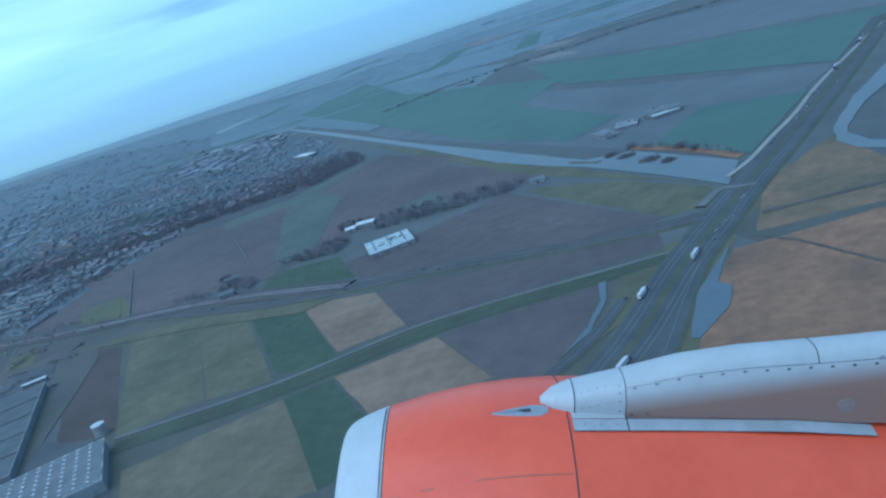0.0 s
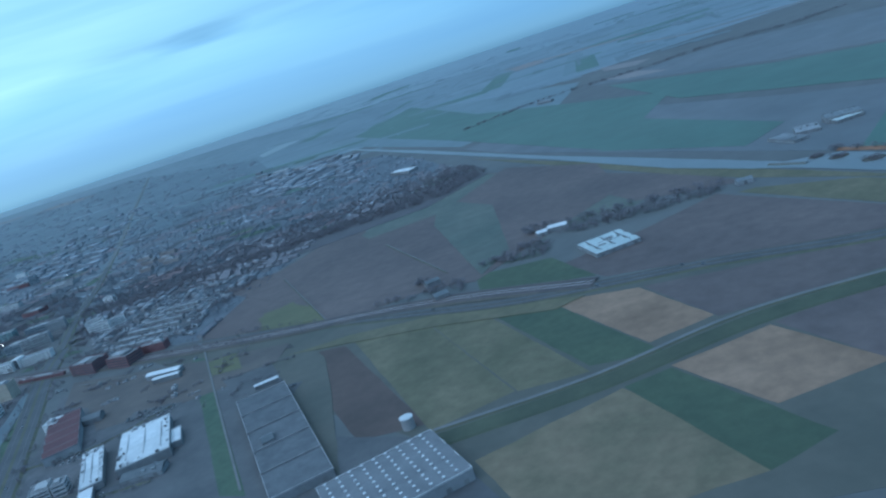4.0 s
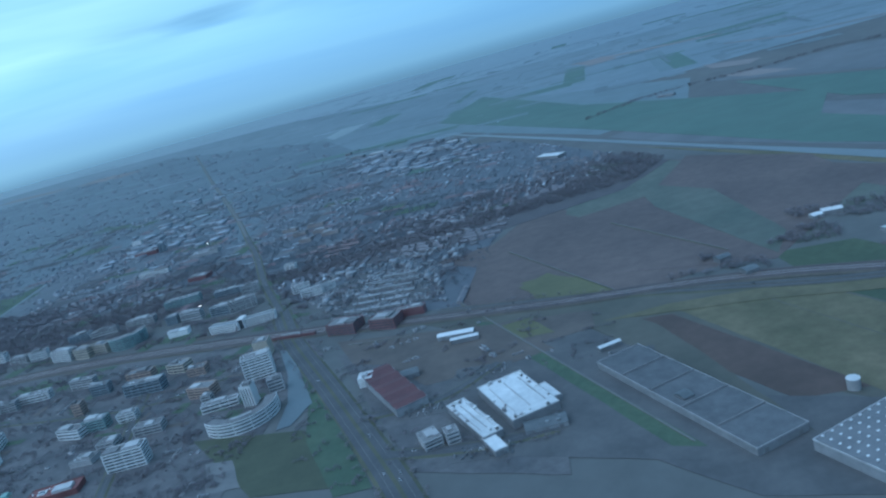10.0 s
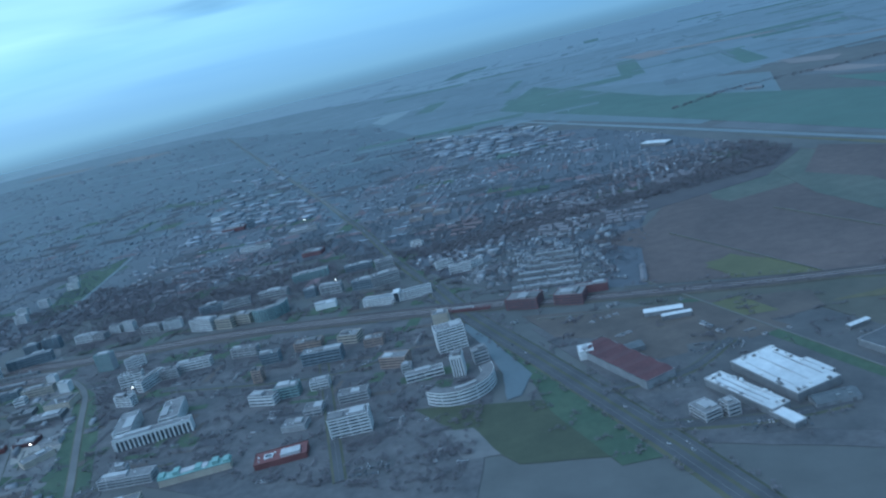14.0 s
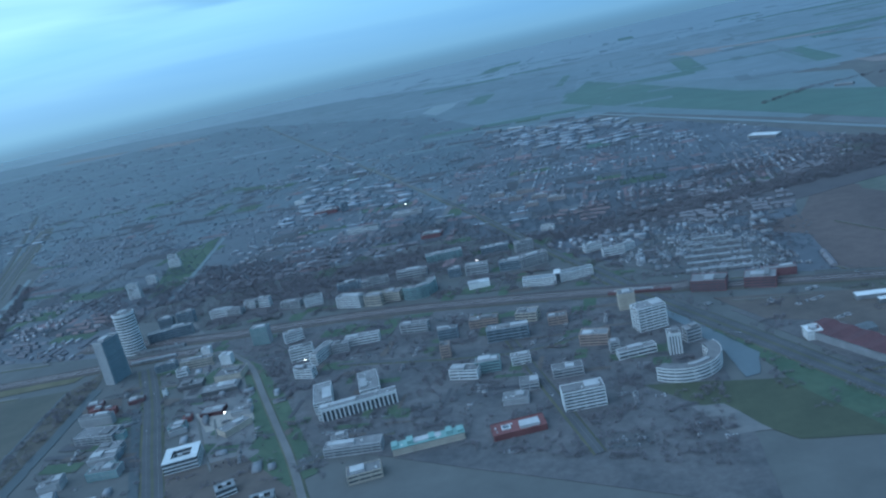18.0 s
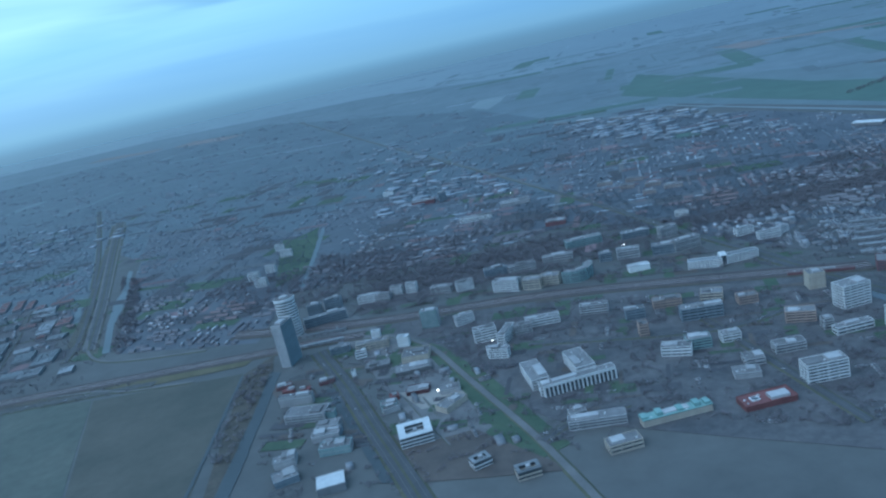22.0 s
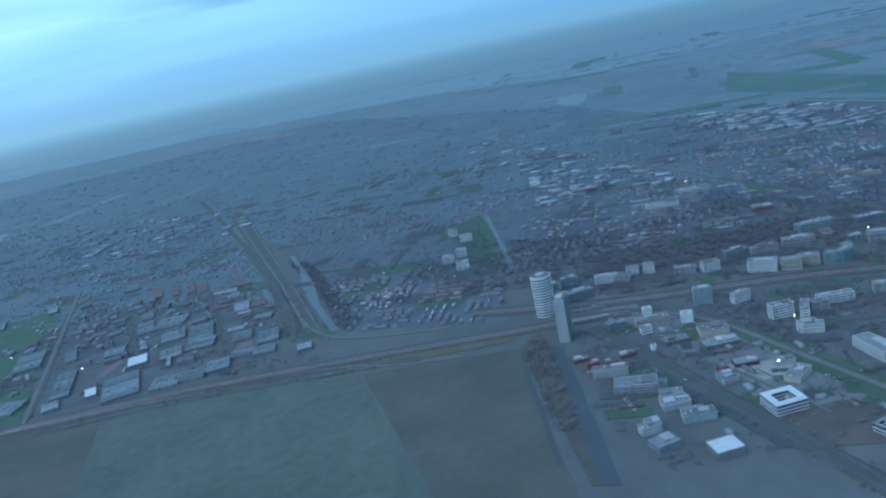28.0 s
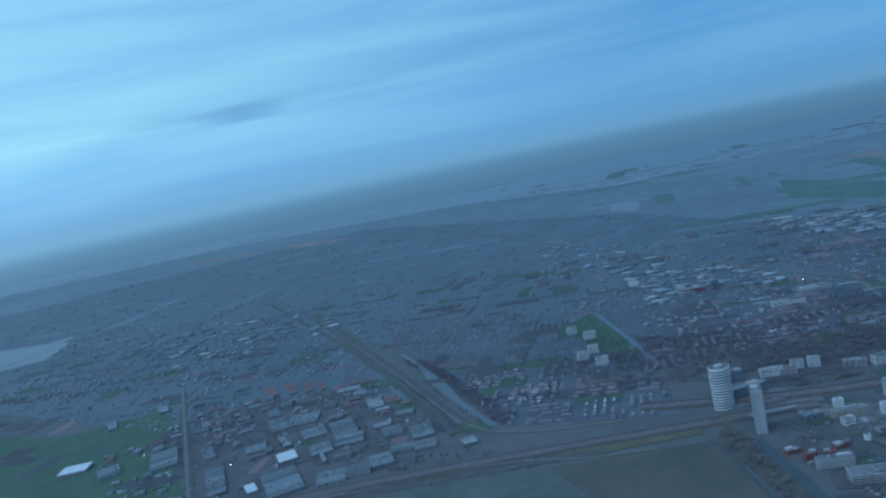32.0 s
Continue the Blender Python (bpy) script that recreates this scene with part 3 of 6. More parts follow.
        pw, pd, ph = rng.uniform(0.10, 0.22) * w + 1, rng.uniform(0.2, 0.34) * d, rng.uniform(1.8, 3.4)
        part("plant_room", box(px - pw, py - pd, h + 0.1, px + pw, py + pd, h + ph), rng.choice((grey_panel, grey_panel, roof_felt)), top)
    for i in range(int(w * d / 160)):
        px, py = rng.uniform(-a * 0.85, a * 0.85), rng.uniform(-b * 0.7, b * 0.7)
        part("roof_unit", box(px - 0.8, py - 0.8, h + 0.1, px + 0.8, py + 0.8, h + rng.uniform(1.0, 1.8)), rng.choice((white_panel, grey_panel)), top)
    return o


def curved_office(x, y, r, a0, a1, d, h, wall):
    """A banded office wing bent round a centre, from angle a0 to a1."""
    n, k = max(3, round(h / 3.4)), 26
    o = thing("curved_office_building", x, y, 0, 0, f"{WORDS.get(wall.name, 'pale')} curved office wing with {n} ribbon window rows", "office building", "offices of the business park")

    def bend(r0, r1, z0, z1, b0=a0, b1=a1):
        ang = [radians(b0 + (b1 - b0) * i / k) for i in range(k + 1)]
        v = [(q * math.cos(a), q * math.sin(a), z) for z in (z0, z1) for q in (r0, r1) for a in ang]
        m = k + 1
        f = [(0, m, 3 * m, 2 * m), (k, 2 * m + k, 3 * m + k, m + k)]
        for i in range(k):
            f += [(i, i + 1, m + i + 1, m + i), (2 * m + i, 3 * m + i, 3 * m + i + 1, 2 * m + i + 1), (m + i, m + i + 1, 3 * m + i + 1, 3 * m + i), (i, 2 * m + i, 2 * m + i + 1, i + 1)]
        return v, f
    for i in range(12):
        q = radians(a0 + (a1 - a0) * i / 11)
        take(x + (r - d / 2) * math.cos(q), y + (r - d / 2) * math.sin(q), d / 2 + 2)
    part("core", bend(r - d + 0.4, r - 0.4, 0, h - 0.3), glass_dark, o, "dark glazed body")
    band = mesh("spandrel", *bend(r - d, r, 0, h / n * 0.5), mats=(wall,))
    for i in range(n):
        part("spandrel", band, wall, o, "", (0, 0, i * h / n))
    for i in range(7):
        q = a0 + (a1 - a0) * i / 6
        part("window_pier", bend(r - d + 0.02, r + 0.15, 0, h - 0.2, q - 0.6, q + 0.6), wall, o)
    top = part("roof", bend(r - d + 0.3, r - 0.3, h - 0.3, h + 0.1), roof_felt, o)
    part("parapet", bend(r - 0.4, r, h - 0.5, h + 0.8), wall, o)
    part("plant_room", bend(r - d * 0.7, r - d * 0.35, h + 0.1, h + 2.4, a0 * 0.7 + a1 * 0.3, a0 * 0.45 + a1 * 0.55), grey_panel, top)


def winged_office(x, y, h):
    """Two white banded wings meeting at a blunt angle in a taller glazed hall."""
    o = thing("winged_office_building", x, y, 0, -8, "white office building with two long banded wings", "office building", "offices of the business park")
    for q in range(-48, 50, 8):
        take(x + q, y - q * 0.1, 11)
    n = 4
    for side, turn in ((-1, -8.0), (1, 9.0)):
        wing = part("wing", box(-24.6, -6.6, 0, 24.6, 6.6, h - 0.3), glass_dark, o, "dark glazed wing", (side * 27, side * 27 * math.tan(radians(turn)) * side, 0))
        wing.rotation_euler = (0, 0, radians(turn) * side * side)
        for i in range(n):
            part("spandrel", box(-25, -7, i * h / n, 25, 7, i * h / n + h / n * 0.55), white_panel, wing)
        for i in range(9):
            part("window_pier", box(-24.9 + i * 6.1, -7.05, 0, -24.1 + i * 6.1, 7.05, h - 0.2), white_panel, wing)
        part("roof", box(-24.7, -6.7, h - 0.3, 24.7, 6.7, h + 0.2), roof_pale, wing)
        part("parapet", join(box(-25, -7, h - 0.2, 25, -6.6, h + 0.8), box(-25, 6.6, h - 0.2, 25, 7, h + 0.8), box(-25, -6.6, h - 0.2, -24.6, 6.6, h + 0.8), box(24.6, -6.6, h - 0.2, 25, 6.6, h + 0.8)), white_panel, wing)
    part("entrance_hall", box(-5, -9, 0, 5, 9, h + 3.5), white_panel, o, "taller white middle hall")
    part("hall_glazing", box(-3.8, -9.2, 0.5, 3.8, -8.8, h + 2.4), glass_dark, o, "dark tall glazing")
    part("roof_mast", box(-0.3, -0.3, h + 3.5, 0.3, 0.3, h + 9), grey_panel, o)


def courtyard_block(x, y, yaw, w, d, h, wall):
    """Four wings round a yard, with glazed sides and pale roofs."""
    o = thing("courtyard_building", x, y, 0, yaw, f"{WORDS.get(wall.name, 'pale')} office building with wings round a courtyard", "office building", "offices of the business park")
    take(x, y, max(w, d) / 2 + 3)
    a, b, k = w / 2, d / 2, min(w, d) * 0.24
    for q in (box(-a, -b, 0, a, -b + k, h), box(-a, b - k, 0, a, b, h), box(-a, -b + k, 0, -a + k, b - k, h), box(a - k, -b + k, 0, a, b - k, h)):
        v, f = q
        (x0, y0, _), (x1, y1, _) = v[0], v[6]
        wing = part("wing", box(x0 + .3, y0 + .3, 0, x1 - .3, y1 - .3, h - .4), glass_dark, o, "dark glazed wing")
        part("roof", box(x0, y0, h - .4, x1, y1, h + .5), roof_white if h > 12 else roof_pale, wing, "pale flat roof")
        for i in range(max(1, int(h / 4))):
            part("spandrel", box(x0, y0, i * 4, x1, y1, i * 4 + 1.6), wall, wing)
    part("yard", box(-a + k, -b + k, 0, a - k, b - k, 0.5), paving_dark, o, "dark paved yard")
    part("stair_core", box(-2, -b + k, 0, 2.5, -b + k + 4, h + 3), grey_panel, o)


def round_tower(x, y, r, h):
    o = thing("round_tower", x, y, 0, 10, "tall round white office tower with horizontal window bands", "office tower")
    take(x, y, r + 4)
    n, k = 15, 40

    def drum(r0, z0, z1):
        ring = [(r0 * math.cos(2 * math.pi * i / k), r0 * 0.8 * math.sin(2 * math.pi * i / k)) for i in range(k)]
        v = [(*p, z0) for p in ring] + [(*p, z1) for p in ring]
        f = [(i, (i + 1) % k, (i + 1) % k + k, i + k) for i in range(k)] + [tuple(range(k, 2 * k)), tuple(range(k - 1, -1, -1))]
        return v, f
    part("core", drum(r - 0.5, 0, h - 1), glass_dark, o, "dark glazed core")
    band = mesh("spandrel", *drum(r, 0, h / n * 0.5), mats=(white_panel,))
    for i in range(n):
        part("spandrel", band, white_panel, o, "", (0, 0, i * h / n))
    part("crown", drum(r + 0.2, h - 3.5, h), white_panel, o, "white crown wall")
    part("roof", drum(r - 1, h - 0.2, h + 0.3), roof_felt, o)
    part("plant_room", drum(r * 0.45, h + 0.3, h + 3), grey_panel, o)


def hall(x, y, yaw, w, d, h, roof):
    """A shed or warehouse: wall panels, a shallow roof with ribs or rooflights, a coping and loading doors."""
    colour = {"white_sheet_roof": "white", "greenish_white_sheet_roof": "greenish-white", "grey_sheet_roof": "grey", "rust_red_roof": "rust-red", "dark_sheet_roof": "dark", "grey_roofing_felt": "flat dark grey", "maroon_roof": "dark maroon", "pale_sheet_roof": "pale grey", "tarred_roof": "dark tarred"}[roof.name]
    o = thing("warehouse", x, y, 0, yaw, f"low industrial hall with a {colour} sheet roof", "warehouse", "halls and sheds")
    c, s = math.cos(radians(yaw)), math.sin(radians(yaw))
    for r in range(0, int(w / 2), 6):
        for q in (-r, r):
            take(x + c * q, y + s * q, d / 2 + 3)
    a, b = w / 2, d / 2
    wall = hall_wall if roof is not roof_red else house_wall
    part("wall", box(-a, -b, 0, a, b, h), wall, o)
    if d < 20:
        part("roof", ([(-a - .3, -b - .3, h), (a + .3, -b - .3, h), (a + .3, b + .3, h), (-a - .3, b + .3, h), (-a - .3, 0, h + d * .16), (a + .3, 0, h + d * .16)],
                      [(0, 1, 5, 4), (2, 3, 4, 5), (0, 4, 3), (1, 2, 5), (3, 2, 1, 0)]), roof, o)
    else:
        bays = max(1, round(d / (40 if roof in (roof_tar, roof_white) else 22)))
        bd = d / bays
        rise_of = 0.7 if roof in (roof_tar, roof_white) else 1.6
        for i in range(1, bays if roof is roof_tar else 1):
            part("fire_wall", box(-a, -b + i * bd - 0.4, h - 0.5, a, -b + i * bd + 0.4, h + 1.3), roof_felt, o, "grey fire wall between two bays")
        for i in range(bays):
            y0 = -b + i * bd
            part("roof", ([(-a, y0, h), (a, y0, h), (a, y0 + bd, h), (-a, y0 + bd, h), (-a, y0 + bd / 2, h + rise_of), (a, y0 + bd / 2, h + rise_of)],
                          [(0, 1, 5, 4), (2, 3, 4, 5), (0, 4, 3), (1, 2, 5), (3, 2, 1, 0)]), roof, o)
        part("coping", join(box(-a - .2, -b - .2, h - .5, a + .2, -b + .3, h + .7), box(-a - .2, b - .3, h - .5, a + .2, b + .2, h + .7),
                            box(-a - .2, -b + .3, h - .5, -a + .3, b - .3, h + .7), box(a - .3, -b + .3, h - .5, a + .2, b - .3, h + .7)), grey_panel if roof in (roof_tar, roof_skylights, roof_white) else wall, o)
    if roof is roof_skylights:
        dome = mesh("rooflight", *box(-0.95, -0.65, 0, 0.95, 0.65, 0.8), mats=(plastic_dome,))
        for i in range(int(w / 9)):
            for j in range(int(d / 7)):
                part("rooflight", dome, plastic_dome, o, "", (-a + 6 + i * 9, -b + 4 + j * 7, h + 0.9))
    elif roof is roof_white and w * d > 1200 and h >= 8:
        for i in range(26):
            px, py = (rng.uniform(-a * 0.9, a * 0.9), rng.choice((-1, 1)) * b * rng.uniform(0.8, 0.95)) if i % 2 else (rng.choice((-1, 1)) * a * rng.uniform(0.75, 0.95), rng.uniform(-b * 0.9, b * 0.9))
            q = rng.uniform(0.6, 1.7)
            part("roof_unit", box(px - q, py - q, h, px + q, py + q, h + rng.uniform(1.2, 2.6)), rng.choice((grey_panel, roof_felt, white_panel)), o)
        for i in range(3):
            px = -a + w * (i + 0.5) / 3
            part("rooflight", box(px - 0.5, -b * 0.7, h, px + 0.5, b * 0.7, h + 1.0), grey_panel, o)
    elif w * d > 500 and roof not in (roof_felt, roof_maroon, roof_tar, roof_white):
        m = roof_pale
        for i in range(rng.randint(2, 5)):
            px, py = rng.uniform(-a * 0.8, a * 0.8), rng.uniform(-b * 0.7, b * 0.7)
            part("roof_unit", box(px - 1.6, py - 1.2, h, px + 1.6, py + 1.2, h + 2.6), m, o)
        for i in range(max(1, int(w / 14)) if rng.random() < 0.35 else 0):
            px = -a + w * (i + 0.5) / max(1, int(w / 14))
            part("rooflight", box(px - 0.7, -b * 0.75, h, px + 0.7, b * 0.75, h + 1.75), roof_pale, o)
    door = mesh("loading_door", *box(-1.8, -0.15, 0, 1.8, 0.1, min(4.2, h - 1)), mats=(roof_felt,))
    for i in range(max(1, int(w / 12))):
        part("loading_door", door, roof_felt, o, "", (-a + w * (i + 0.5) / max(1, int(w / 12)), -b, 0))
    return o


# gabled terrace, one unit long, one deep; eaves at 1, ridge at 1.7
GABLE_V = np.array([(-.5, -.5, 0), (.5, -.5, 0), (.5, .5, 0), (-.5, .5, 0), (-.5, -.5, 1), (.5, -.5, 1), (.5, .5, 1), (-.5, .5, 1), (-.5, 0, 1.7), (.5, 0, 1.7)])
GABLE_F = [(0, 1, 5, 4), (2, 3, 7, 6), (1, 2, 6, 9, 5), (3, 0, 4, 8, 7), (4, 5, 9, 8), (6, 7, 8, 9)]
BLOCK_V = GABLE_V[:8]
BLOCK_F = [(0, 1, 5, 4), (1, 2, 6, 5), (2, 3, 7, 6), (3, 0, 4, 7), (4, 5, 6, 7)]


def swarm(name, template, faces, face_mats, place, mats, label, category):
    """Many small far pieces as one mesh. place: rows of x, y, z, yaw, sx, sy, sz."""
    p = np.asarray(place, float)
    if not len(p):
        return None
    c, s = np.cos(p[:, 3])[:, None], np.sin(p[:, 3])[:, None]
    v = template[None] * p[:, None, 4:7]
    out = np.stack([v[..., 0] * c - v[..., 1] * s + p[:, 0:1], v[..., 0] * s + v[..., 1] * c + p[:, 1:2], v[..., 2] + p[:, 2:3]], -1).reshape(-1, 3)
    k, n = len(template), len(p)
    sizes = np.array([len(f) for f in faces])
    flat = np.concatenate([np.array(f) for f in faces])
    loops = (flat[None] + k * np.arange(n)[:, None]).ravel()
    me = bpy.data.meshes.new(name)
    me.vertices.add(len(out))
    me.vertices.foreach_set("co", out.ravel())
    me.loops.add(len(loops))
    me.loops.foreach_set("vertex_index", loops.astype(np.int32))
    starts = np.concatenate([[0], np.cumsum(np.tile(sizes, n))[:-1]])
    me.polygons.add(n * len(faces))
    me.polygons.foreach_set("loop_start", starts.astype(np.int32))
    for m in mats:
        me.materials.append(m)
    me.polygons.foreach_set("material_index", np.tile(np.array(face_mats, dtype=np.int32), n))
    me.update(calc_edges=True)
    me.validate()
    ob = new(name, me)
    ob.matrix_world = SCALE
    return tagged(ob, label, category, kind="stuff")


near_house = {}


def terrace(x, y, yaw, length, red=False):
    """A short row of brick houses, built as a thing: wall, tiled roof, chimneys."""
    key = max(2, round(length / 6))
    if (key, red) not in near_house:
        v = GABLE_V * np.array((key * 6, 8.0, 3.0))
        wall = mesh("wall", [tuple(q) for q in v], GABLE_F[:4], (house_wall,))
        t = [(-key * 3 - .3, -4.4, 2.85), (key * 3 + .3, -4.4, 2.85), (key * 3 + .3, 0, 5.2), (-key * 3 - .3, 0, 5.2), (-key * 3 - .3, 4.4, 2.85), (key * 3 + .3, 4.4, 2.85)]
        roof = mesh("roof", t, [(0, 1, 2, 3), (3, 2, 5, 4)], (house_red if red else house_roof,))
        stack = mesh("chimney", *box(-.5, -.4, 4.6, .5, .4, 6.1), mats=(house_wall,))
        near_house[key, red] = (wall, roof, stack)
    wall, roof, stack = near_house[key, red]
    o = thing("terraced_houses", x, y, 0, yaw, f"row of brick houses under one {'dull red' if red else 'dark'} tiled gable roof", "houses", "terraces of the town")
    part("wall", wall, None, o)
    tiles = part("roof", roof, None, o)
    for i in range(max(1, key // 3)):
        part("chimney", stack, None, tiles, "", (-key * 3 + 3 + i * 18, 0, 0))


budget = [330]


def houses(poly, angle, fill, seed):
    """Blocks of parallel terraces along streets, some of them parks or flat-roofed works."""
    r = np.random.default_rng(seed)
    c = np.array(poly, float)
    ca, sa = math.cos(radians(angle)), math.sin(radians(angle))
    u, v = c[:, 0] * ca + c[:, 1] * sa, -c[:, 0] * sa + c[:, 1] * ca
    kinds = {k: [] for k in ("tile", "red", "pale", "far", "farred", "farpale")}
    flats, trees, wood = [], [], []
    vv = v.min()
    while vv < v.max():
        deep = r.uniform(70, 120)
        uu = u.min() + r.uniform(0, 40)
        while uu < u.max():
            wide = r.uniform(80, 170)
            turned = r.random() < 0.4
            tone = r.choice(("tile", "tile", "tile", "red", "pale"))
            mu, mv = uu + wide / 2, vv + deep / 2
            mood = noise.noise(Vector(((mu * ca - mv * sa) / 330, (mu * sa + mv * ca) / 300, 3.7)))
            use = r.random() * 0.6 + (0.9 if mood < -0.12 else 0.1)
            if mood > 0.22:
                tone = r.choice(("pale", "pale", "tile"))
            elif tone == "pale" and mood < 0.1:
                tone = "tile"
            skew = r.choice((0, 0, 0, 12, -18))
            nrow = int((wide if turned else deep) / r.choice((16, 19, 23)))
            for i in range(nrow):
                span = (deep if turned else wide) - 14
                at = (i + 0.5) / nrow * (wide if turned else deep)
                start = 7.0
                while start < span:
                    ln = min(float(r.choice((7, 9, 12, 18, 24))), span - start)
                    if ln < 6:
                        break
                    pu, pv = (uu + at, vv + start + ln / 2) if turned else (uu + start + ln / 2, vv + at)
                    x, y = pu * ca - pv * sa, pu * sa + pv * ca
                    start += ln + r.choice((2, 4, 7, 14))
                    if r.random() < (y - 1500) / 2400:
                        continue
                    if math.hypot(x + 1200, y) > 5200 or not inside(poly, np.array([x]), np.array([y]))[0] or is_taken(x, y):
                        continue
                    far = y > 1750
                    yaw = angle + (90 if turned else 0) + skew
                    if use < fill + 0.2 and r.random() < 0.88:
                        if (tone == "pale" and r.random() < 0.5) or r.random() < 0.09:
                            flats.append((x, y, 0, radians(yaw), min(ln, 20) * r.uniform(0.5, 1.0), r.uniform(3, 6), r.uniform(3, 5.5)))
                        elif budget[0] > 0 and y < 1600 and r.random() < 0.8:
                            budget[0] -= 1
                            terrace(x, y, yaw, ln, tone == "red")
                        else:
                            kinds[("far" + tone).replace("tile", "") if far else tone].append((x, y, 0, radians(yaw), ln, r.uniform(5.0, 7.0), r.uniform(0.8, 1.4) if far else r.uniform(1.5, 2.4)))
                        lots = r.integers(1, 5)
                    else:
                        lots = r.integers(4, 9)
                    for _ in range(lots):
                        if far and r.random() < 0.6:
                            continue
                        (wood if far else trees).append((x + r.uniform(-ln, ln) * 0.6, y + r.uniform(-14, 14)))
            uu += wide + r.uniform(4, 14)
        vv += deep + r.uniform(4, 12)
    # beyond y = 1750 the walls and most roofs carry haze in their colour
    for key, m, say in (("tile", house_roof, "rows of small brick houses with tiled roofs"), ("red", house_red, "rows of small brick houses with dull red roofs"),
                        ("far", hazed_roofs, "hazy rows of small houses farther into town"), ("farred", roof_dull_red, "hazy rows of red-roofed houses farther into town")):
        swarm("town_houses", GABLE_V, GABLE_F, [0, 0, 0, 0, 1, 1], kinds[key], (hazed_walls if "far" in key else house_wall, m), say, "houses")
    for part_of, walls, roofs in (([q for q in flats if q[1] < 1750], house_wall, house_pale), ([q for q in flats if q[1] >= 1750], hazed_walls, hazed_specks)):
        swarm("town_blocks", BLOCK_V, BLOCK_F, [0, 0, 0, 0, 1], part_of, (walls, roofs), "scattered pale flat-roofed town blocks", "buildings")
    plant([t for t in trees if not is_taken(*t)], r, "town_trees", "bare winter trees between the houses", coarse=True)
    plant([t for t in wood if not is_taken(*t)], r, "town_trees", "bare winter trees farther into the town", coarse=True)


def far_town(poly, fill, seed):
    r = np.random.default_rng(seed)
    c = np.array(poly, float)
    n = int(3400 * fill)
    x, y = r.uniform(c[:, 0].min(), c[:, 0].max(), n * 2), r.uniform(c[:, 1].min(), c[:, 1].max(), n * 2)
    ok = inside(poly, x, y) & (np.hypot(x + 1200, y) < 7800)
    x, y = x[ok][:n], y[ok][:n]
    keep = [i for i in range(len(x)) if not is_taken(x[i], y[i])]
    # all of the far town uses the haze-tinted colours
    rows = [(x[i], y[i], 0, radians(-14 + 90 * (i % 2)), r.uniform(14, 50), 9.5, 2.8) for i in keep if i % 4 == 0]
    swarm("town_houses", GABLE_V, GABLE_F, [0, 0, 0, 0, 1, 1], rows, (hazed_walls, hazed_roofs), "distant rows of houses in haze-tinted colours", "houses")
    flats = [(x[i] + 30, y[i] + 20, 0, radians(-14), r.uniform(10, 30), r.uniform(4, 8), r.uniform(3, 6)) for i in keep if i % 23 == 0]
    swarm("town_blocks", BLOCK_V, BLOCK_F, [0, 0, 0, 0, 1], flats, (hazed_walls, hazed_specks), "distant flat-roofed blocks", "buildings")
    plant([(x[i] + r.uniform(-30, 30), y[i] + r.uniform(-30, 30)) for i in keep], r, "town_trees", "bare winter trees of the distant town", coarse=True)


def quilt(rect, n, long, wide, material, label, seed, low=0.05, step_up=None):
    """Long thin plots and hedgerows seen far off, laid flat on the land."""
    r = np.random.default_rng(seed)
    x0, y0, x1, y1 = rect
    rows = []
    for i in range(n):
        rows.append((r.uniform(x0, x1), r.uniform(y0, y1), low + (seed % 10) * 0.0004 + i * (step_up or 0.9 / n), radians(-14.0 + r.choice((0, 0, 0, 90)) + r.uniform(-3, 3)), long * r.uniform(0.3, 1.4), wide * r.uniform(0.3, 1.5), 1.0))
    flat = np.array([(-.5, -.5, 0), (.5, -.5, 0), (.5, .5, 0), (-.5, .5, 0)])
    swarm("distant_plots", flat, [(0, 1, 2, 3)], [0], rows, (material,), label, "fields")


def works(poly, n, seed, pale):
    """Small industrial halls crowded over a quarter."""
    r = random.Random(seed)
    xs, ys = [p[0] for p in poly], [p[1] for p in poly]
    made = 0
    for _ in range(n * 8):
        x, y = r.uniform(min(xs), max(xs)), r.uniform(min(ys), max(ys))
        if made < n and inside(poly, np.array([x]), np.array([y]))[0] and not is_taken(x, y):
            hall(x, y, 12 + r.choice((0, 0, 90)) + r.uniform(-3, 3), r.uniform(12, 34), r.uniform(10, 24), r.uniform(5, 8), roof_pale if r.random() < pale else r.choice((roof_grey, roof_grey, roof_red)))
            made += 1


def sheds(poly, n, seed, angle):
    """Small lean-tos, containers and stores crowded between the halls."""
    r = np.random.default_rng(seed)
    c = np.array(poly, float)
    x, y = r.uniform(c[:, 0].min(), c[:, 0].max(), n * 4), r.uniform(c[:, 1].min(), c[:, 1].max(), n * 4)
    ok = inside(poly, x, y)
    rows = [(a, b, 0, radians(angle + r.choice((0, 90))), r.uniform(5, 20), r.uniform(3, 10), r.uniform(2.5, 5)) for a, b in zip(x[ok][:n], y[ok][:n]) if not is_taken(a, b)]
    swarm("small_sheds", BLOCK_V, BLOCK_F, [0, 0, 0, 0, 1], rows, (shed_wall, flat_roof), "small sheds and containers crowded between halls", "sheds")


def specks(poly, n, seed):
    r = np.random.default_rng(seed)
    c = np.array(poly, float)
    x, y = r.uniform(c[:, 0].min(), c[:, 0].max(), n * 3), r.uniform(c[:, 1].min(), c[:, 1].max(), n * 3)
    ok = inside(poly, x, y)
    rows = [(a, b, 0, radians(-14), r.uniform(14, 50), r.uniform(8, 22), r.uniform(4, 7)) for a, b in zip(x[ok][:n], y[ok][:n])]
    swarm("town_blocks", BLOCK_V, BLOCK_F, [0, 0, 0, 0, 1], rows, (hazed_roofs, hazed_specks), "crowded pale-roofed works of a far industrial quarter", "buildings")


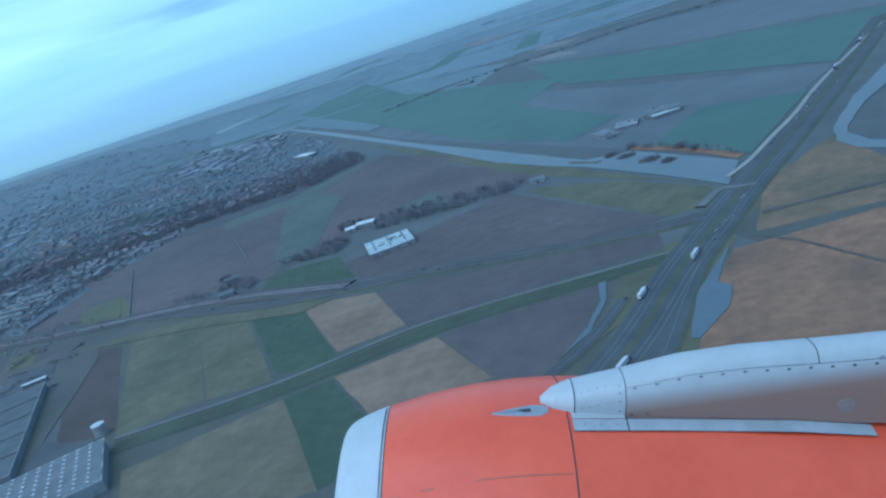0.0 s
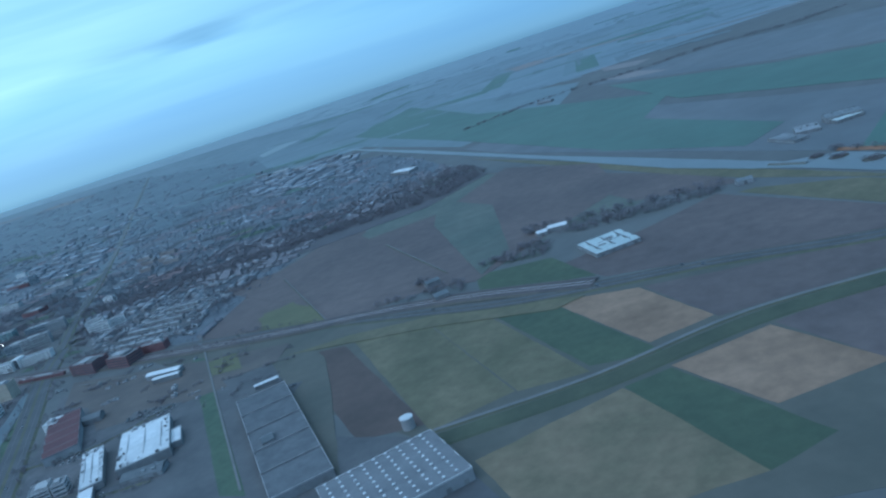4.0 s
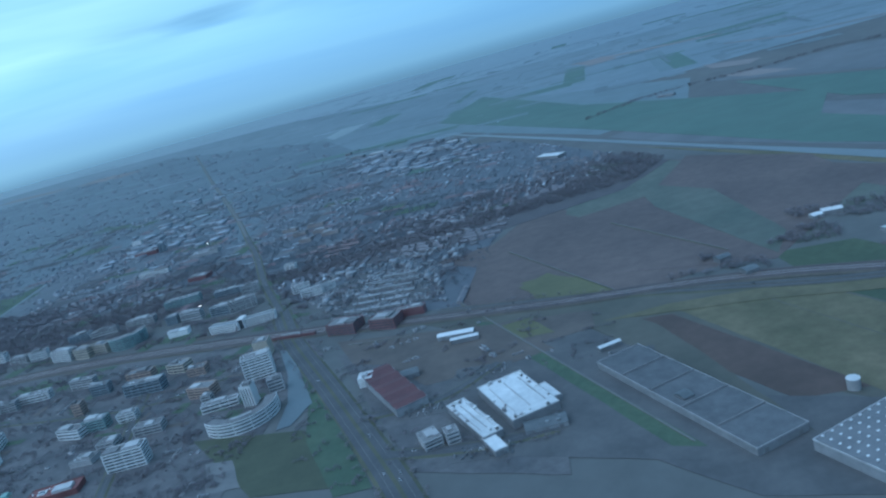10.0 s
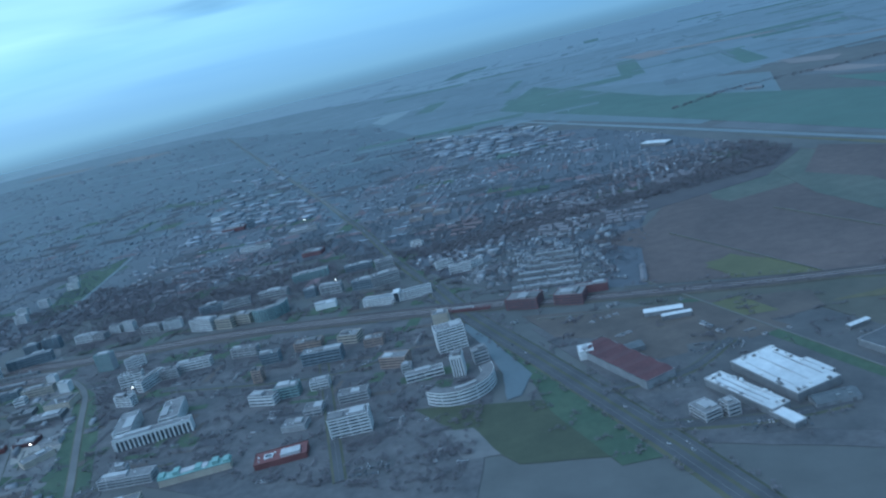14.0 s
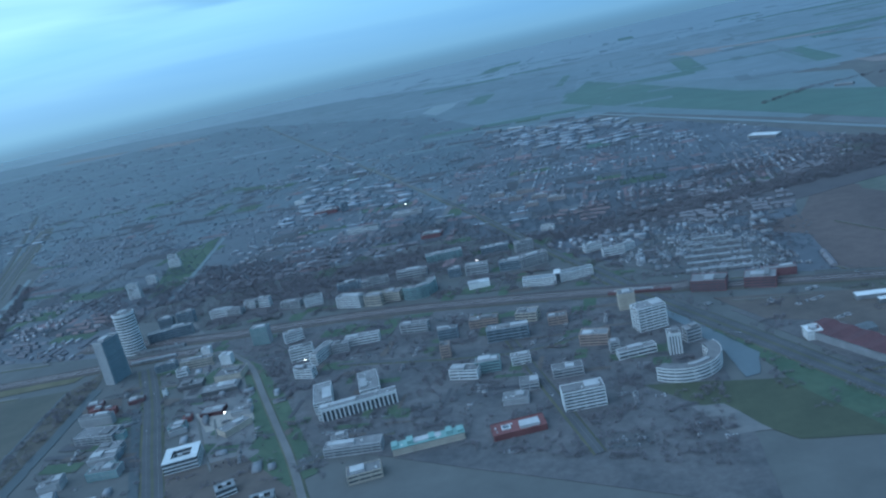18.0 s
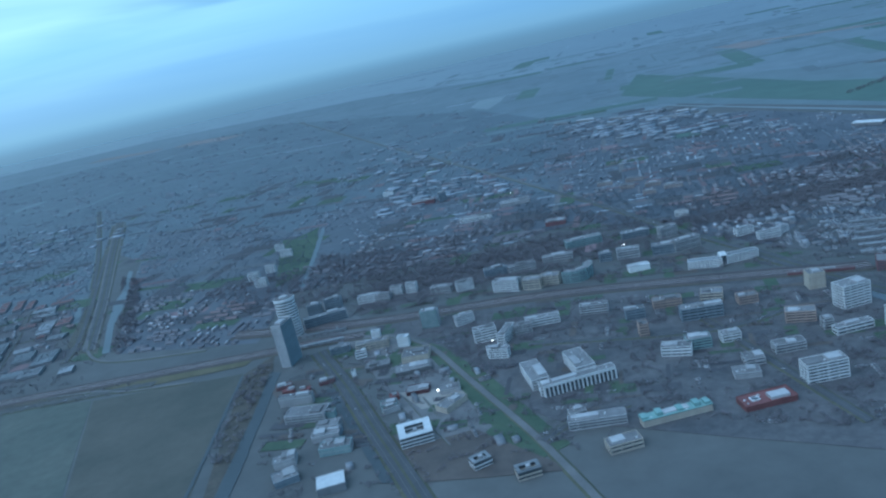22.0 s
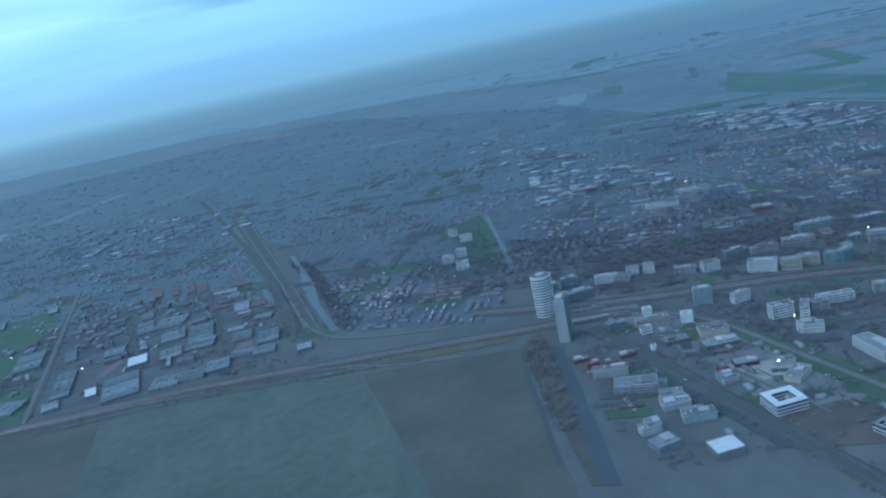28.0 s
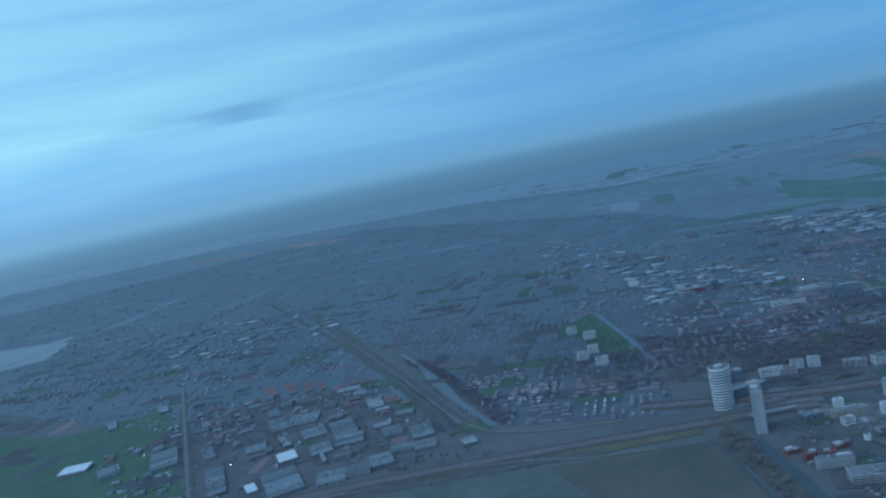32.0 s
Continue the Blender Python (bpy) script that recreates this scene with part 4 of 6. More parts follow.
def crown_template(seed, n, big):
    """A leafless crown: many slivers of twig in an uneven, gappy dome on a tapered trunk with limbs."""
    r = np.random.default_rng(seed)
    v, f, m = [], [], []
    for i in range(n):
        d = r.normal(size=3)
        d /= np.linalg.norm(d)
        p = np.array((0, 0, 0.62)) + d * np.array((0.40, 0.40, 0.36)) * r.uniform(0.45, 1.0)
        a, b = r.normal(size=3), r.normal(size=3)
        a, b = a / np.linalg.norm(a) * big, b / np.linalg.norm(b) * big * 0.7
        k = len(v)
        v += [p - a, p + b, p + a, p - b]
        f.append((k, k + 1, k + 2, k + 3))
        m.append(0)
    k = len(v)
    for z, w in ((0, 0.035), (0.55, 0.018)):
        v += [np.array((w * math.cos(q), w * math.sin(q), z)) for q in (0, 2.1, 4.2)]
    f += [(k, k + 1, k + 4, k + 3), (k + 1, k + 2, k + 5, k + 4), (k + 2, k, k + 3, k + 5)]
    m += [1, 1, 1]
    for q in (0.4, 2.4, 4.6):
        k = len(v)
        v += [np.array((0.012, 0, 0.35)), np.array((-0.012, 0, 0.35)), np.array((0.26 * math.cos(q), 0.26 * math.sin(q), 0.75))]
        f.append((k, k + 1, k + 2))
        m.append(1)
    return np.array(v), f, m


FINE = [crown_template(s, 44, 0.085) for s in (1, 2, 3)]
COARSE = [crown_template(s, 24, 0.11) for s in (4, 5)]


def plant(spots, r, name, label, coarse=False, tall=9.0, bare=False):
    kinds = COARSE if coarse else FINE
    sets = [[] for _ in kinds]
    for x, y in spots:
        h = (0.6 if coarse else 1.0) * tall * r.uniform(0.6, 1.35)
        sets[r.integers(len(kinds))].append((x, y, 0, r.uniform(0, 6.3), h * r.uniform(1.0, 1.5), h * r.uniform(1.0, 1.5), h * 0.72))
    for (v, f, m), rows in zip(kinds, sets):
        # coarse crowns take the twig colour with haze painted in
        swarm(name, v, f, m, rows, (hazed_twigs, hazed_twigs) if coarse and not bare else (twigs, bark), label, "trees")


lone = []


def tree(x, y, h):
    """A single bare tree as a thing: trunk with limbs, and a crown of twigs."""
    if not lone:
        for v, f, m in FINE:
            wood = [q for q, k in zip(f, m) if k]
            twig = [q for q, k in zip(f, m) if not k]

            def some(name, faces, material):
                used = sorted({i for q in faces for i in q})
                at = {i: k for k, i in enumerate(used)}
                return mesh(name, [tuple(v[i]) for i in used], [tuple(at[i] for i in q) for q in faces], (material,))
            lone.append((some("trunk", wood[:3], bark), some("crown", twig, twigs), [some("limb", [q], bark) for q in wood[3:]]))
    trunk, crown, limbs = lone[int(abs(x * 7 + y)) % 3]
    o = thing("tree", x, y, 0, (x * 37 + y * 11) % 360, "bare brown winter tree on the flat ground", "tree", "single trees")
    o.scale = (0.54 * h,) * 3
    stem = part("trunk", trunk, None, o)
    for limb in limbs:
        part("limb", limb, None, stem)
    part("crown", crown, None, o)


singles = [170]


def reserve(poly):
    """Marks the ground of a polygon as taken."""
    c = np.array(poly, float)
    xs, ys = np.meshgrid(np.arange(c[:, 0].min(), c[:, 0].max(), CELL), np.arange(c[:, 1].min(), c[:, 1].max(), CELL))
    xs, ys = xs.ravel(), ys.ravel()
    ok = inside(poly, xs, ys)
    for x, y in zip(xs[ok], ys[ok]):
        take(x, y, 0)


def woods(poly, density, seed):
    r = np.random.default_rng(seed)
    c = np.array(poly, float)
    area = (c[:, 0].max() - c[:, 0].min()) * (c[:, 1].max() - c[:, 1].min())
    n = min(16000, int(area * density))
    x, y = r.uniform(c[:, 0].min(), c[:, 0].max(), n), r.uniform(c[:, 1].min(), c[:, 1].max(), n)
    ok = inside(poly, x, y)
    spots = [(a, b) for a, b in zip(x[ok], y[ok]) if not is_taken(a, b)]
    r.shuffle(spots)
    few = 12 if density < 0.007 else 0
    for a, b in spots[:few]:
        if singles[0] > 0:
            singles[0] -= 1
            tree(a, b, r.uniform(7, 12))
    plant([tuple(s) for s in spots[few:5200]], r, "bare_woodland", "dense brown leafless woodland and shrubs", tall=9.0 if density > 0.0085 else 5.5)


car_parts = {}


def car(x, y, z, yaw, material, lorry=False):
    key = (material.name, lorry)
    if key not in car_parts:
        if lorry:
            car_parts[key] = [("trailer", mesh("trailer", *box(-8, -1.25, 1.0, 4.4, 1.25, 4.0), mats=(material,))), ("cab", mesh("cab", *box(5, -1.2, 0.6, 7.2, 1.2, 3.4), mats=(car_dark,)))]
        else:
            hood = ([(-2.1, -.85, .35), (2.1, -.85, .35), (2.1, .85, .35), (-2.1, .85, .35), (-2.1, -.85, .9), (2.1, -.8, .8), (2.1, .8, .8), (-2.1, .85, .9)],
                    [(3, 2, 1, 0), (4, 5, 6, 7), (0, 1, 5, 4), (1, 2, 6, 5), (2, 3, 7, 6), (3, 0, 4, 7)])
            top = ([(-1.8, -.78, .88), (1.0, -.78, .82), (1.0, .78, .82), (-1.8, .78, .88), (-1.3, -.65, 1.45), (.2, -.65, 1.45), (.2, .65, 1.45), (-1.3, .65, 1.45)], hood[1])
            car_parts[key] = [("body", mesh("body", *hood, mats=(material,))), ("cabin", mesh("cabin", *top, mats=(glass_dark,)))]
        car_parts["wheel"] = mesh("wheel", *box(-.32, -.1, 0, .32, .1, .64), mats=(seam_black,))
    say = ("articulated lorry with a pale trailer" if lorry else ("white" if material is car_white else "dark") + " car on the asphalt")
    o = thing("lorry" if lorry else "car", x, y, z, yaw, say, "lorry" if lorry else "car", "vehicles on roads and yards")
    for name, me in car_parts[key]:
        part(name, me, None, o)
    for sx in ((-6.5, -5, 6) if lorry else (-1.35, 1.35)):
        for sy in (-.8, .8):
            part("wheel", car_parts["wheel"], None, o, "", (sx, sy, 0))


def traffic():
    r = random.Random(8)
    for q, nrm, w, h, rate in roads:
        if not rate:
            continue
        for i in range(len(q) - 1):
            a, b = q[i], q[i + 1]
            ln = float(np.linalg.norm(b - a))
            if not (-3000 < a[0] < 900 and a[1] < 1700):
                continue
            for _ in range(int(ln * rate + r.random())):
                u, side = r.random(), r.choice((-1, 1))
                off = side * w * (r.choice((0.17, 0.30)) if w > 15 else 0.22)
                c = a + (b - a) * u + nrm[i] * off
                yaw = math.degrees(math.atan2(*(b - a)[::-1])) + (180 if side > 0 else 0)
                lorry = w > 30 and r.random() < 0.18
                car(c[0], c[1], h + 0.03, yaw, car_white if lorry or r.random() < 0.45 else car_dark, lorry)


def car_park(x, y, yaw, rows, cols):
    """A yard with rows of parked cars."""
    r = random.Random(int(x * 3 + y))
    c, s = math.cos(radians(yaw)), math.sin(radians(yaw))
    a, b = cols * 1.35 + 3, rows * 5.5 + 2
    slab = new("car_park", mesh("car_park", *box(-a, -b, 0, a, b, 0.9), mats=(paving_dark,)))
    slab.matrix_world = SCALE @ pose(x, y, -0.2, 0, 0, yaw)
    tagged(slab, "dark asphalt car park with marked bays", "car park", kind="structure")
    for i in range(rows):
        for j in range(cols):
            if r.random() < 0.62:
                u, v = (j - cols / 2) * 2.7, (i - rows / 2 + 0.5) * 11 + r.choice((-2.5, 2.5))
                car(x + c * u - s * v, y + s * u + c * v, 0.72, yaw + 90, r.choice((car_white, car_dark, car_dark)))
    take(x, y, max(a, b))


CAR_V = np.array([(-2.1, -.85, .2), (2.1, -.85, .2), (2.1, .85, .2), (-2.1, .85, .2), (-2.1, -.85, .95), (2.1, -.8, .85), (2.1, .8, .85), (-2.1, .85, .95),
                  (-1.6, -.7, .9), (1.0, -.7, .85), (1.0, .7, .85), (-1.6, .7, .9), (-1.2, -.62, 1.5), (.3, -.62, 1.5), (.3, .62, 1.5), (-1.2, .62, 1.5)])
CAR_F = [(4, 5, 6, 7), (0, 1, 5, 4), (1, 2, 6, 5), (2, 3, 7, 6), (3, 0, 4, 7), (12, 13, 14, 15), (8, 9, 13, 12), (9, 10, 14, 13), (10, 11, 15, 14), (11, 8, 12, 15)]


def parked(poly, rows, seed, angle, big=1.0):
    """Rows of parked cars and vans along the lanes of a paved quarter."""
    r = np.random.default_rng(seed)
    c = np.array(poly, float)
    out = []
    for _ in range(rows):
        x, y = r.uniform(c[:, 0].min(), c[:, 0].max()), r.uniform(c[:, 1].min(), c[:, 1].max())
        a = radians(angle + r.choice((0, 90)) + r.uniform(-4, 4))
        n = r.integers(4, 16)
        for i in range(n):
            px, py = x + math.cos(a) * i * 2.9 * big, y + math.sin(a) * i * 2.9 * big
            if r.random() < 0.72 and inside(poly, np.array([px]), np.array([py]))[0] and not is_taken(px, py):
                k = big * (r.choice((1.0, 1.0, 1.35)))
                out.append((px, py, 0.3, a + math.pi / 2, k, k, k * r.uniform(1, 1.25)))
    swarm("parked_vehicles", CAR_V, CAR_F, [0] * 5 + [0, 1, 1, 1, 1], out, (car_mixed, glass_dark), "rows of parked cars and vans in many colours", "vehicles")


def mast(x, y, h, size=0.8):
    o = thing("floodlight_mast", x, y, 0, 0, "slim steel mast with a lit lamp", "lamp mast", "lamp masts")
    part("pole", box(-.15, -.15, 0, .15, .15, h), grey_panel, o)
    part("lamp", box(-size, -size * 0.75, h, size, size * 0.75, h + size), lamp_glow, o, "lit warm white lamp")


def tank(x, y, r, h):
    k = 28
    ring = [(r * math.cos(2 * math.pi * i / k), r * math.sin(2 * math.pi * i / k)) for i in range(k)]
    o = thing("storage_tank", x, y, 0, 0, "white cylindrical storage tank with a pale lid", "tank")
    part("shell", ([(*p, 0) for p in ring] + [(*p, h) for p in ring], [(i, (i + 1) % k, (i + 1) % k + k, i + k) for i in range(k)]), grey_panel, o)
    lid = [(x_ * 1.05, y_ * 1.05, z) for z in (h, h + .5) for x_, y_ in ring] + [(0, 0, h + 1.2)]
    part("lid", (lid, [(i, (i + 1) % k, (i + 1) % k + k, i + k) for i in range(k)] + [(i + k, (i + 1) % k + k, 2 * k) for i in range(k)] + [tuple(range(k))[::-1]]), roof_white, o)


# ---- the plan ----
# in-between ground tone, part of the haze painted into its colour
field([(-8200, 4700), (-5200, 4300), (-2600, 3500), (-900, 2700), (-500, 3300), (-250, 4400), (-700, 5600), (-1900, 6900), (-4200, 7700), (-7400, 7200), (-9000, 6000)], hazed_polder)
field([(-805, 1099), (-605, 945), (-553, 1177), (-436, 1445), (-283, 1700), (-621, 2867), (-978, 2792), (-1120, 2156), (-1353, 1973)], town_ground)
field([(-894, 1307), (-703, 1300), (-523, 1348), (-324, 1388), (-193, 1557), (-272, 1931), (-387, 2308), (-945, 2917), (-1044, 2258), (-1090, 1805)], town_ground)
# farther quarters, haze painted into the ground colour
field([(-2131, 1985), (-1496, 2091), (-1090, 1805), (-1044, 2258), (-945, 2917), (-1241, 3917), (-2123, 5104), (-3436, 5422), (-4193, 4715)], hazed_town_ground)
field([(-1973, 1323), (-1688, 1221), (-1671, 1481), (-1712, 1983), (-1857, 2143), (-2327, 2521), (-2119, 1780)], town_ground)
field([(-2420, 1471), (-2155, 1573), (-2585, 2834), (-4684, 4318), (-3843, 2558)], hazed_town_ground)
field([(-3250, 2220), (-2792, 2144), (-2265, 1896), (-2623, 3076), (-3384, 4277), (-5642, 5199)], hazed_town_ground)
field([(-1678, 1458), (-1330, 1474), (-1031, 1536), (-1400, 2372), (-1724, 2145), (-1765, 1789)], town_ground)
field([(-5768, 4875), (-1178, 1930), (-816, 2801), (-1112, 3933), (-2723, 6396), (-4692, 5652), (-6114, 4543)], hazed_town_ground)
field([(-694, 975), (-406, 833), (-231, 729), (141, 595), (130, 511), (52, 405), (-3, 360), (-79, 327), (-239, 355), (-302, 503)], meadow_dim, 0.02)
field([(-605, 945), (-553, 1177), (-420, 1379), (-333, 1107), (-257, 862), (-405, 847)], earth_purple)
field([(-508, 897), (-519, 985), (-459, 986), (-417, 857)], meadow_yellow)
field([(-400, 1272), (-273, 1611), (-164, 1483), (45, 984), (-28, 927), (-133, 945), (-162, 851), (-260, 875)], meadow_grey)
field([(-164, 1483), (69, 991), (95, 880), (37, 914), (-20, 947), (-92, 1268)], earth_purple)
field([(-150, 796), (-46, 826), (52, 868), (156, 617), (127, 612), (-28, 679), (-119, 719)], earth_purple)
field([(-239, 787), (-238, 854), (-153, 831), (-126, 731)], meadow_green)
field([(89, 844), (161, 769), (211, 664), (217, 618), (158, 617), (70, 849)], meadow_olive)
field([(-179, 1732), (-30, 1335), (141, 867), (218, 657), (192, 719), (98, 896), (49, 1025)], meadow_olive)
field([(-361, 544), (-451, 777), (-388, 760), (-307, 535)], earth_brown)
field([(-378, 762), (-295, 733), (-237, 543), (-304, 522)], meadow_olive)
field([(-293, 731), (-237, 709), (-180, 536), (-235, 541)], meadow_olive2)
field([(-233, 706), (-178, 691), (-125, 532), (-178, 545)], meadow_green)
field([(-180, 698), (-103, 666), (-74, 564), (-129, 552)], stubble)
field([(-99, 665), (141, 588), (134, 550), (-72, 559)], earth_purple)
field([(-276, 464), (-166, 497), (-130, 399), (-124, 365), (-241, 361)], stubble_olive)
field([(-165, 498), (-129, 504), (-79, 380), (-124, 365)], meadow_green)
field([(-128, 507), (-50, 520), (-17, 431), (-92, 422)], stubble)
field([(-46, 522), (77, 537), (70, 484), (48, 442), (20, 407), (0, 383), (-15, 424)], earth_purple)
field([(269, 670), (290, 640), (215, 562), (182, 530), (152, 480), (104, 380), (78, 391), (130, 480), (185, 560)], meadow_olive2)
field([(180, 541), (213, 570), (330, 568), (414, 510), (384, 465), (280, 490), (190, 500)], meadow_dim)
field([(171, 509), (194, 505), (274, 499), (375, 464), (223, 283), (166, 324), (93, 376), (123, 438)], marsh)
field([(190, 523), (208, 491), (227, 421), (225, 420), (205.5, 490), (188, 521)], bank_brown, 0.30)
field([(215, 562), (300, 545), (355, 520), (353, 517), (298, 540), (214, 557)], bank_brown, 0.30)
field([(241, 617), (342, 694), (330, 566), (412, 508), (382, 472), (280, 509), (195, 526)], marsh2)
# the far plots from here on hold haze in their colours
field([(-173, 1875), (81, 1985), (351, 1274), (507, 983), (433, 913), (270, 729), (198, 902), (-97, 1624)], hazed_soil)
field([(31, 1324), (147, 1578), (251, 1104), (164, 1039)], hazed_crop, 0.30)
field([(221, 864), (328, 986), (422, 891), (276, 718)], hazed_crop, 0.30)
field([(280, 2194), (505, 1644), (756, 1283), (620, 1063), (514, 996), (273, 1601)], hazed_crop, 0.25)
field([(674, 2295), (1067, 1790), (772, 1310), (520, 1688), (252, 2357)], hazed_soil)
field([(-677, 3302), (-289, 3606), (277, 2544), (85, 2036), (-176, 1945)], hazed_fields)
field([(311, 2391), (404, 2321), (427, 2115), (335, 2224)], hazed_stubble, 0.40)
field([(-263, 1248), (-123, 1460), (2, 1236), (-16, 1034), (-241, 833), (-454, 953), (-634, 1192)], earth_purple)
field([(-261, 1357), (-180, 1183), (-190, 917), (-232, 848), (-276, 1170)], meadow_grey, 0.30)
field([(-524, 967), (-480, 996), (-437, 884), (-491, 886)], meadow_yellow, 0.30)
field([(293, 4439), (455, 4434), (438, 4051), (290, 4055)], hazed_stubble, 0.40)
field([(407, 2774), (520, 2552), (447, 2479), (377, 2612)], hazed_stubble, 0.40)
field([(275, 4500), (440, 4380), (600, 4170), (900, 3880), (885, 3780), (590, 4060), (425, 4260), (280, 4390)], hazed_stubble, 0.42)
field([(705, 3330), (815, 2970), (1180, 2775), (1175, 2735), (800, 2930), (695, 3290)], hazed_stubble, 0.42)
field([(-288, 3987), (-71, 2599), (296, 1722), (43, 1304), (-193, 2148), (-547, 3293)], hazed_crop, 0.20)
field([(-696, 3291), (-275, 2130), (-49, 1460), (70, 1137), (153, 906), (204, 874), (260, 709), (225, 649), (197, 734), (146, 870), (120, 918), (60, 1053), (-50, 1407), (-266, 2033)], water, 0.35)
field([(203, 884), (238, 808), (262, 716), (272, 722), (248, 818), (212, 894)], marsh, 0.36)
field([(150, 560), (95, 533), (82, 500), (62, 460), (44, 428), (97, 470), (140, 525)], meadow_olive, 0.2)
field([(581, 960), (426, 804), (357, 717), (335, 673), (334, 635), (359, 584), (371, 602), (351, 646), (353, 686), (366, 708), (418, 769), (566, 895)], water, 0.35)
field([(172, 519), (150, 491), (124, 457), (100, 402), (104, 399), (132, 425), (146, 453), (141, 464)], canal_water, 0.35)
field([(78, 543), (80, 522), (73, 492), (51, 449), (25, 425), (51, 458), (68, 491)], canal_water, 0.35)
field([(-1144, 4158), (-1068, 4455), (-936, 4347), (-987, 4117), (-1070, 3905)], water, 0.35)
field([(-3420, 6100), (-2900, 5720), (-2780, 5900), (-3330, 6420)], hazed_stubble, 0.40)
field([(-4300, 6500), (-3600, 6150), (-3560, 6330), (-4240, 6720)], hazed_stubble, 0.40)
field([(-690, 2150), (-615, 2130), (-610, 2230), (-690, 2250)], hazed_crop, 0.40)
field([(-4282, 3627), (-3983, 3553), (-3893, 3624), (-3792, 3350), (-3751, 3086), (-3917, 3037)], water, 0.35)
field([(-2716, 966), (-2544, 1171), (-2317, 1182), (-2087, 1155), (-1932, 1121), (-1760, 556), (-2228, 522)], meadow_grey)
field([(-1928, 1119), (-1683, 1098), (-1673, 838), (-1653, 560), (-1755, 555)], meadow_dim)
field([(-1932, 1158), (-1868, 1163), (-1680, 1145), (-1687, 1129), (-1842, 1131)], meadow_olive, 0.40)
field([(-1681, 1093), (-1644, 1149), (-1620, 962), (-1631, 712), (-1647, 717)], bank_brown, 0.30)
field([(-1638, 1081), (-1620, 1073), (-1618, 929), (-1619, 708), (-1638, 714), (-1634, 936)], water_dark, 0.35)
field([(-1684, 1088), (-1680, 1090), (-1673, 865), (-1671, 766), (-1676, 768)], water_dark, 0.36)
field([(-3509, 2016), (-3224, 1948), (-3077, 1849), (-2804, 1923), (-2639, 1474), (-2513, 1178), (-2793, 1202), (-2953, 1214)], meadow_bright, 0.30)
field([(-3247, 1144), (-2753, 1132), (-2514, 1126), (-2358, 1134), (-2302, 919), (-2750, 695)], meadow_dim, 0.15)
field([(-2446, 1726), (-2333, 1738), (-2347, 1727), (-2418, 1683)], meadow_bright, 0.40)
field([(-2691, 1242), (-2499, 1173), (-2263, 1190), (-1973, 1185), (-1959, 1150), (-2251, 1154), (-2518, 1120)], bank_brown, 0.35)
field([(-2204, 1991), (-2188, 1979), (-2083, 1655), (-2053, 1513), (-1990, 1337), (-2006, 1340), (-2072, 1524), (-2119, 1678), (-2137, 1771)], canal_water, 0.35)
field([(-1677, 2002), (-1666, 1991), (-1653, 1717), (-1646, 1475), (-1655, 1481), (-1664, 1726)], canal_water, 0.35)
field([(-2252, 1807), (-2237, 1788), (-2178, 1632), (-2175, 1593), (-2194, 1634)], canal_water, 0.36)
field([(-2592, 2840), (-2506, 2763), (-2182, 1822), (-2018, 1347), (-2103, 1386), (-2213, 1758)], meadow_dim, 0.12)
field([(-1752, 1924), (-1687, 2018), (-1651, 1605), (-1715, 1531), (-1759, 1823)], park, 0.12)
field([(-1450, 1085), (-1420, 1096), (-1377, 1040), (-1322, 925), (-1250, 720), (-1312, 690), (-1368, 896), (-1410, 1020)], park, 0.12)
field([(-1624, 1441), (-1395, 1018), (-1326, 787), (-1373, 740), (-1446, 913), (-1534, 1167)], plaza, 0.12)
field([(-1436, 920), (-1360, 904), (-1349, 871), (-1406, 862)], plaza_pale, 0.25)
field([(-1252, 767), (-1584, 1196), (-1491, 1203), (-1198, 1138), (-932, 1036), (-833, 1034), (-785, 917), (-818, 805), (-841, 669), (-868, 530)], paving, 0.08)
field([(-765, 900), (-614, 858), (-526, 706), (-546, 523), (-668, 584)], paving, 0.08)
field([(-737, 873), (-513, 810), (-472, 781), (-394, 571), (-300, 510), (-245, 362), (-434, 444)], paving_dark, 0.08)
field([(-708, 845), (-655, 855), (-558, 850), (-515, 753), (-563, 745), (-655, 746)], wasteland, 0.20)
field([(-852, 975), (-832, 962), (-808, 868), (-782, 780), (-800, 737), (-815, 735), (-812, 796), (-826, 880)], canal_water, 0.34)
field([(-822, 946), (-806, 935), (-745, 708), (-704, 578), (-738, 579), (-777, 692), (-785, 768)], park, 0.13)
field([(-912, 762), (-764, 712), (-736, 593), (-818, 615)], dike_grass, 0.12)
field([(-865, 640), (-832, 637), (-853, 695), (-882, 701)], plaza, 0.20)
field([(-770, 948), (-590, 873), (-458, 827), (-466, 779), (-567, 772), (-670, 810), (-742, 858)], wasteland, 0.20)
field([(-563, 852), (-528, 854), (-508, 794), (-546, 801)], meadow_yellow, 0.30)
field([(-455, 788), (-383, 788), (-292, 763), (-147, 687), (-178, 676), (-295, 733), (-378, 762)], meadow_olive, 0.20)
field([(-2535, 1221), (-2709, 1818), (-2268, 1782), (-2107, 1330), (-2179, 1241)], paving, 0.08)
field([(-1515, 1250), (-1325, 1273), (-1049, 1324), (-1068, 1452), (-1380, 1463), (-1519, 1361)], woodland_floor, 0.07)
field([(-975, 1376), (-759, 1412), (-180, 1543), (-157, 1459), (-281, 1329), (-483, 1288), (-645, 1257)], woodland_floor, 0.07)
field([(-592, 889), (-571, 872), (-444, 513), (-467, 525)], park, 0.15)
road_pale([(-604, 974), (-528, 750), (-450, 523)], 2)
road_pale([(-754, 927), (-668, 899)], 2)
road_pale([(-727, 1001), (-660, 984)], 3)
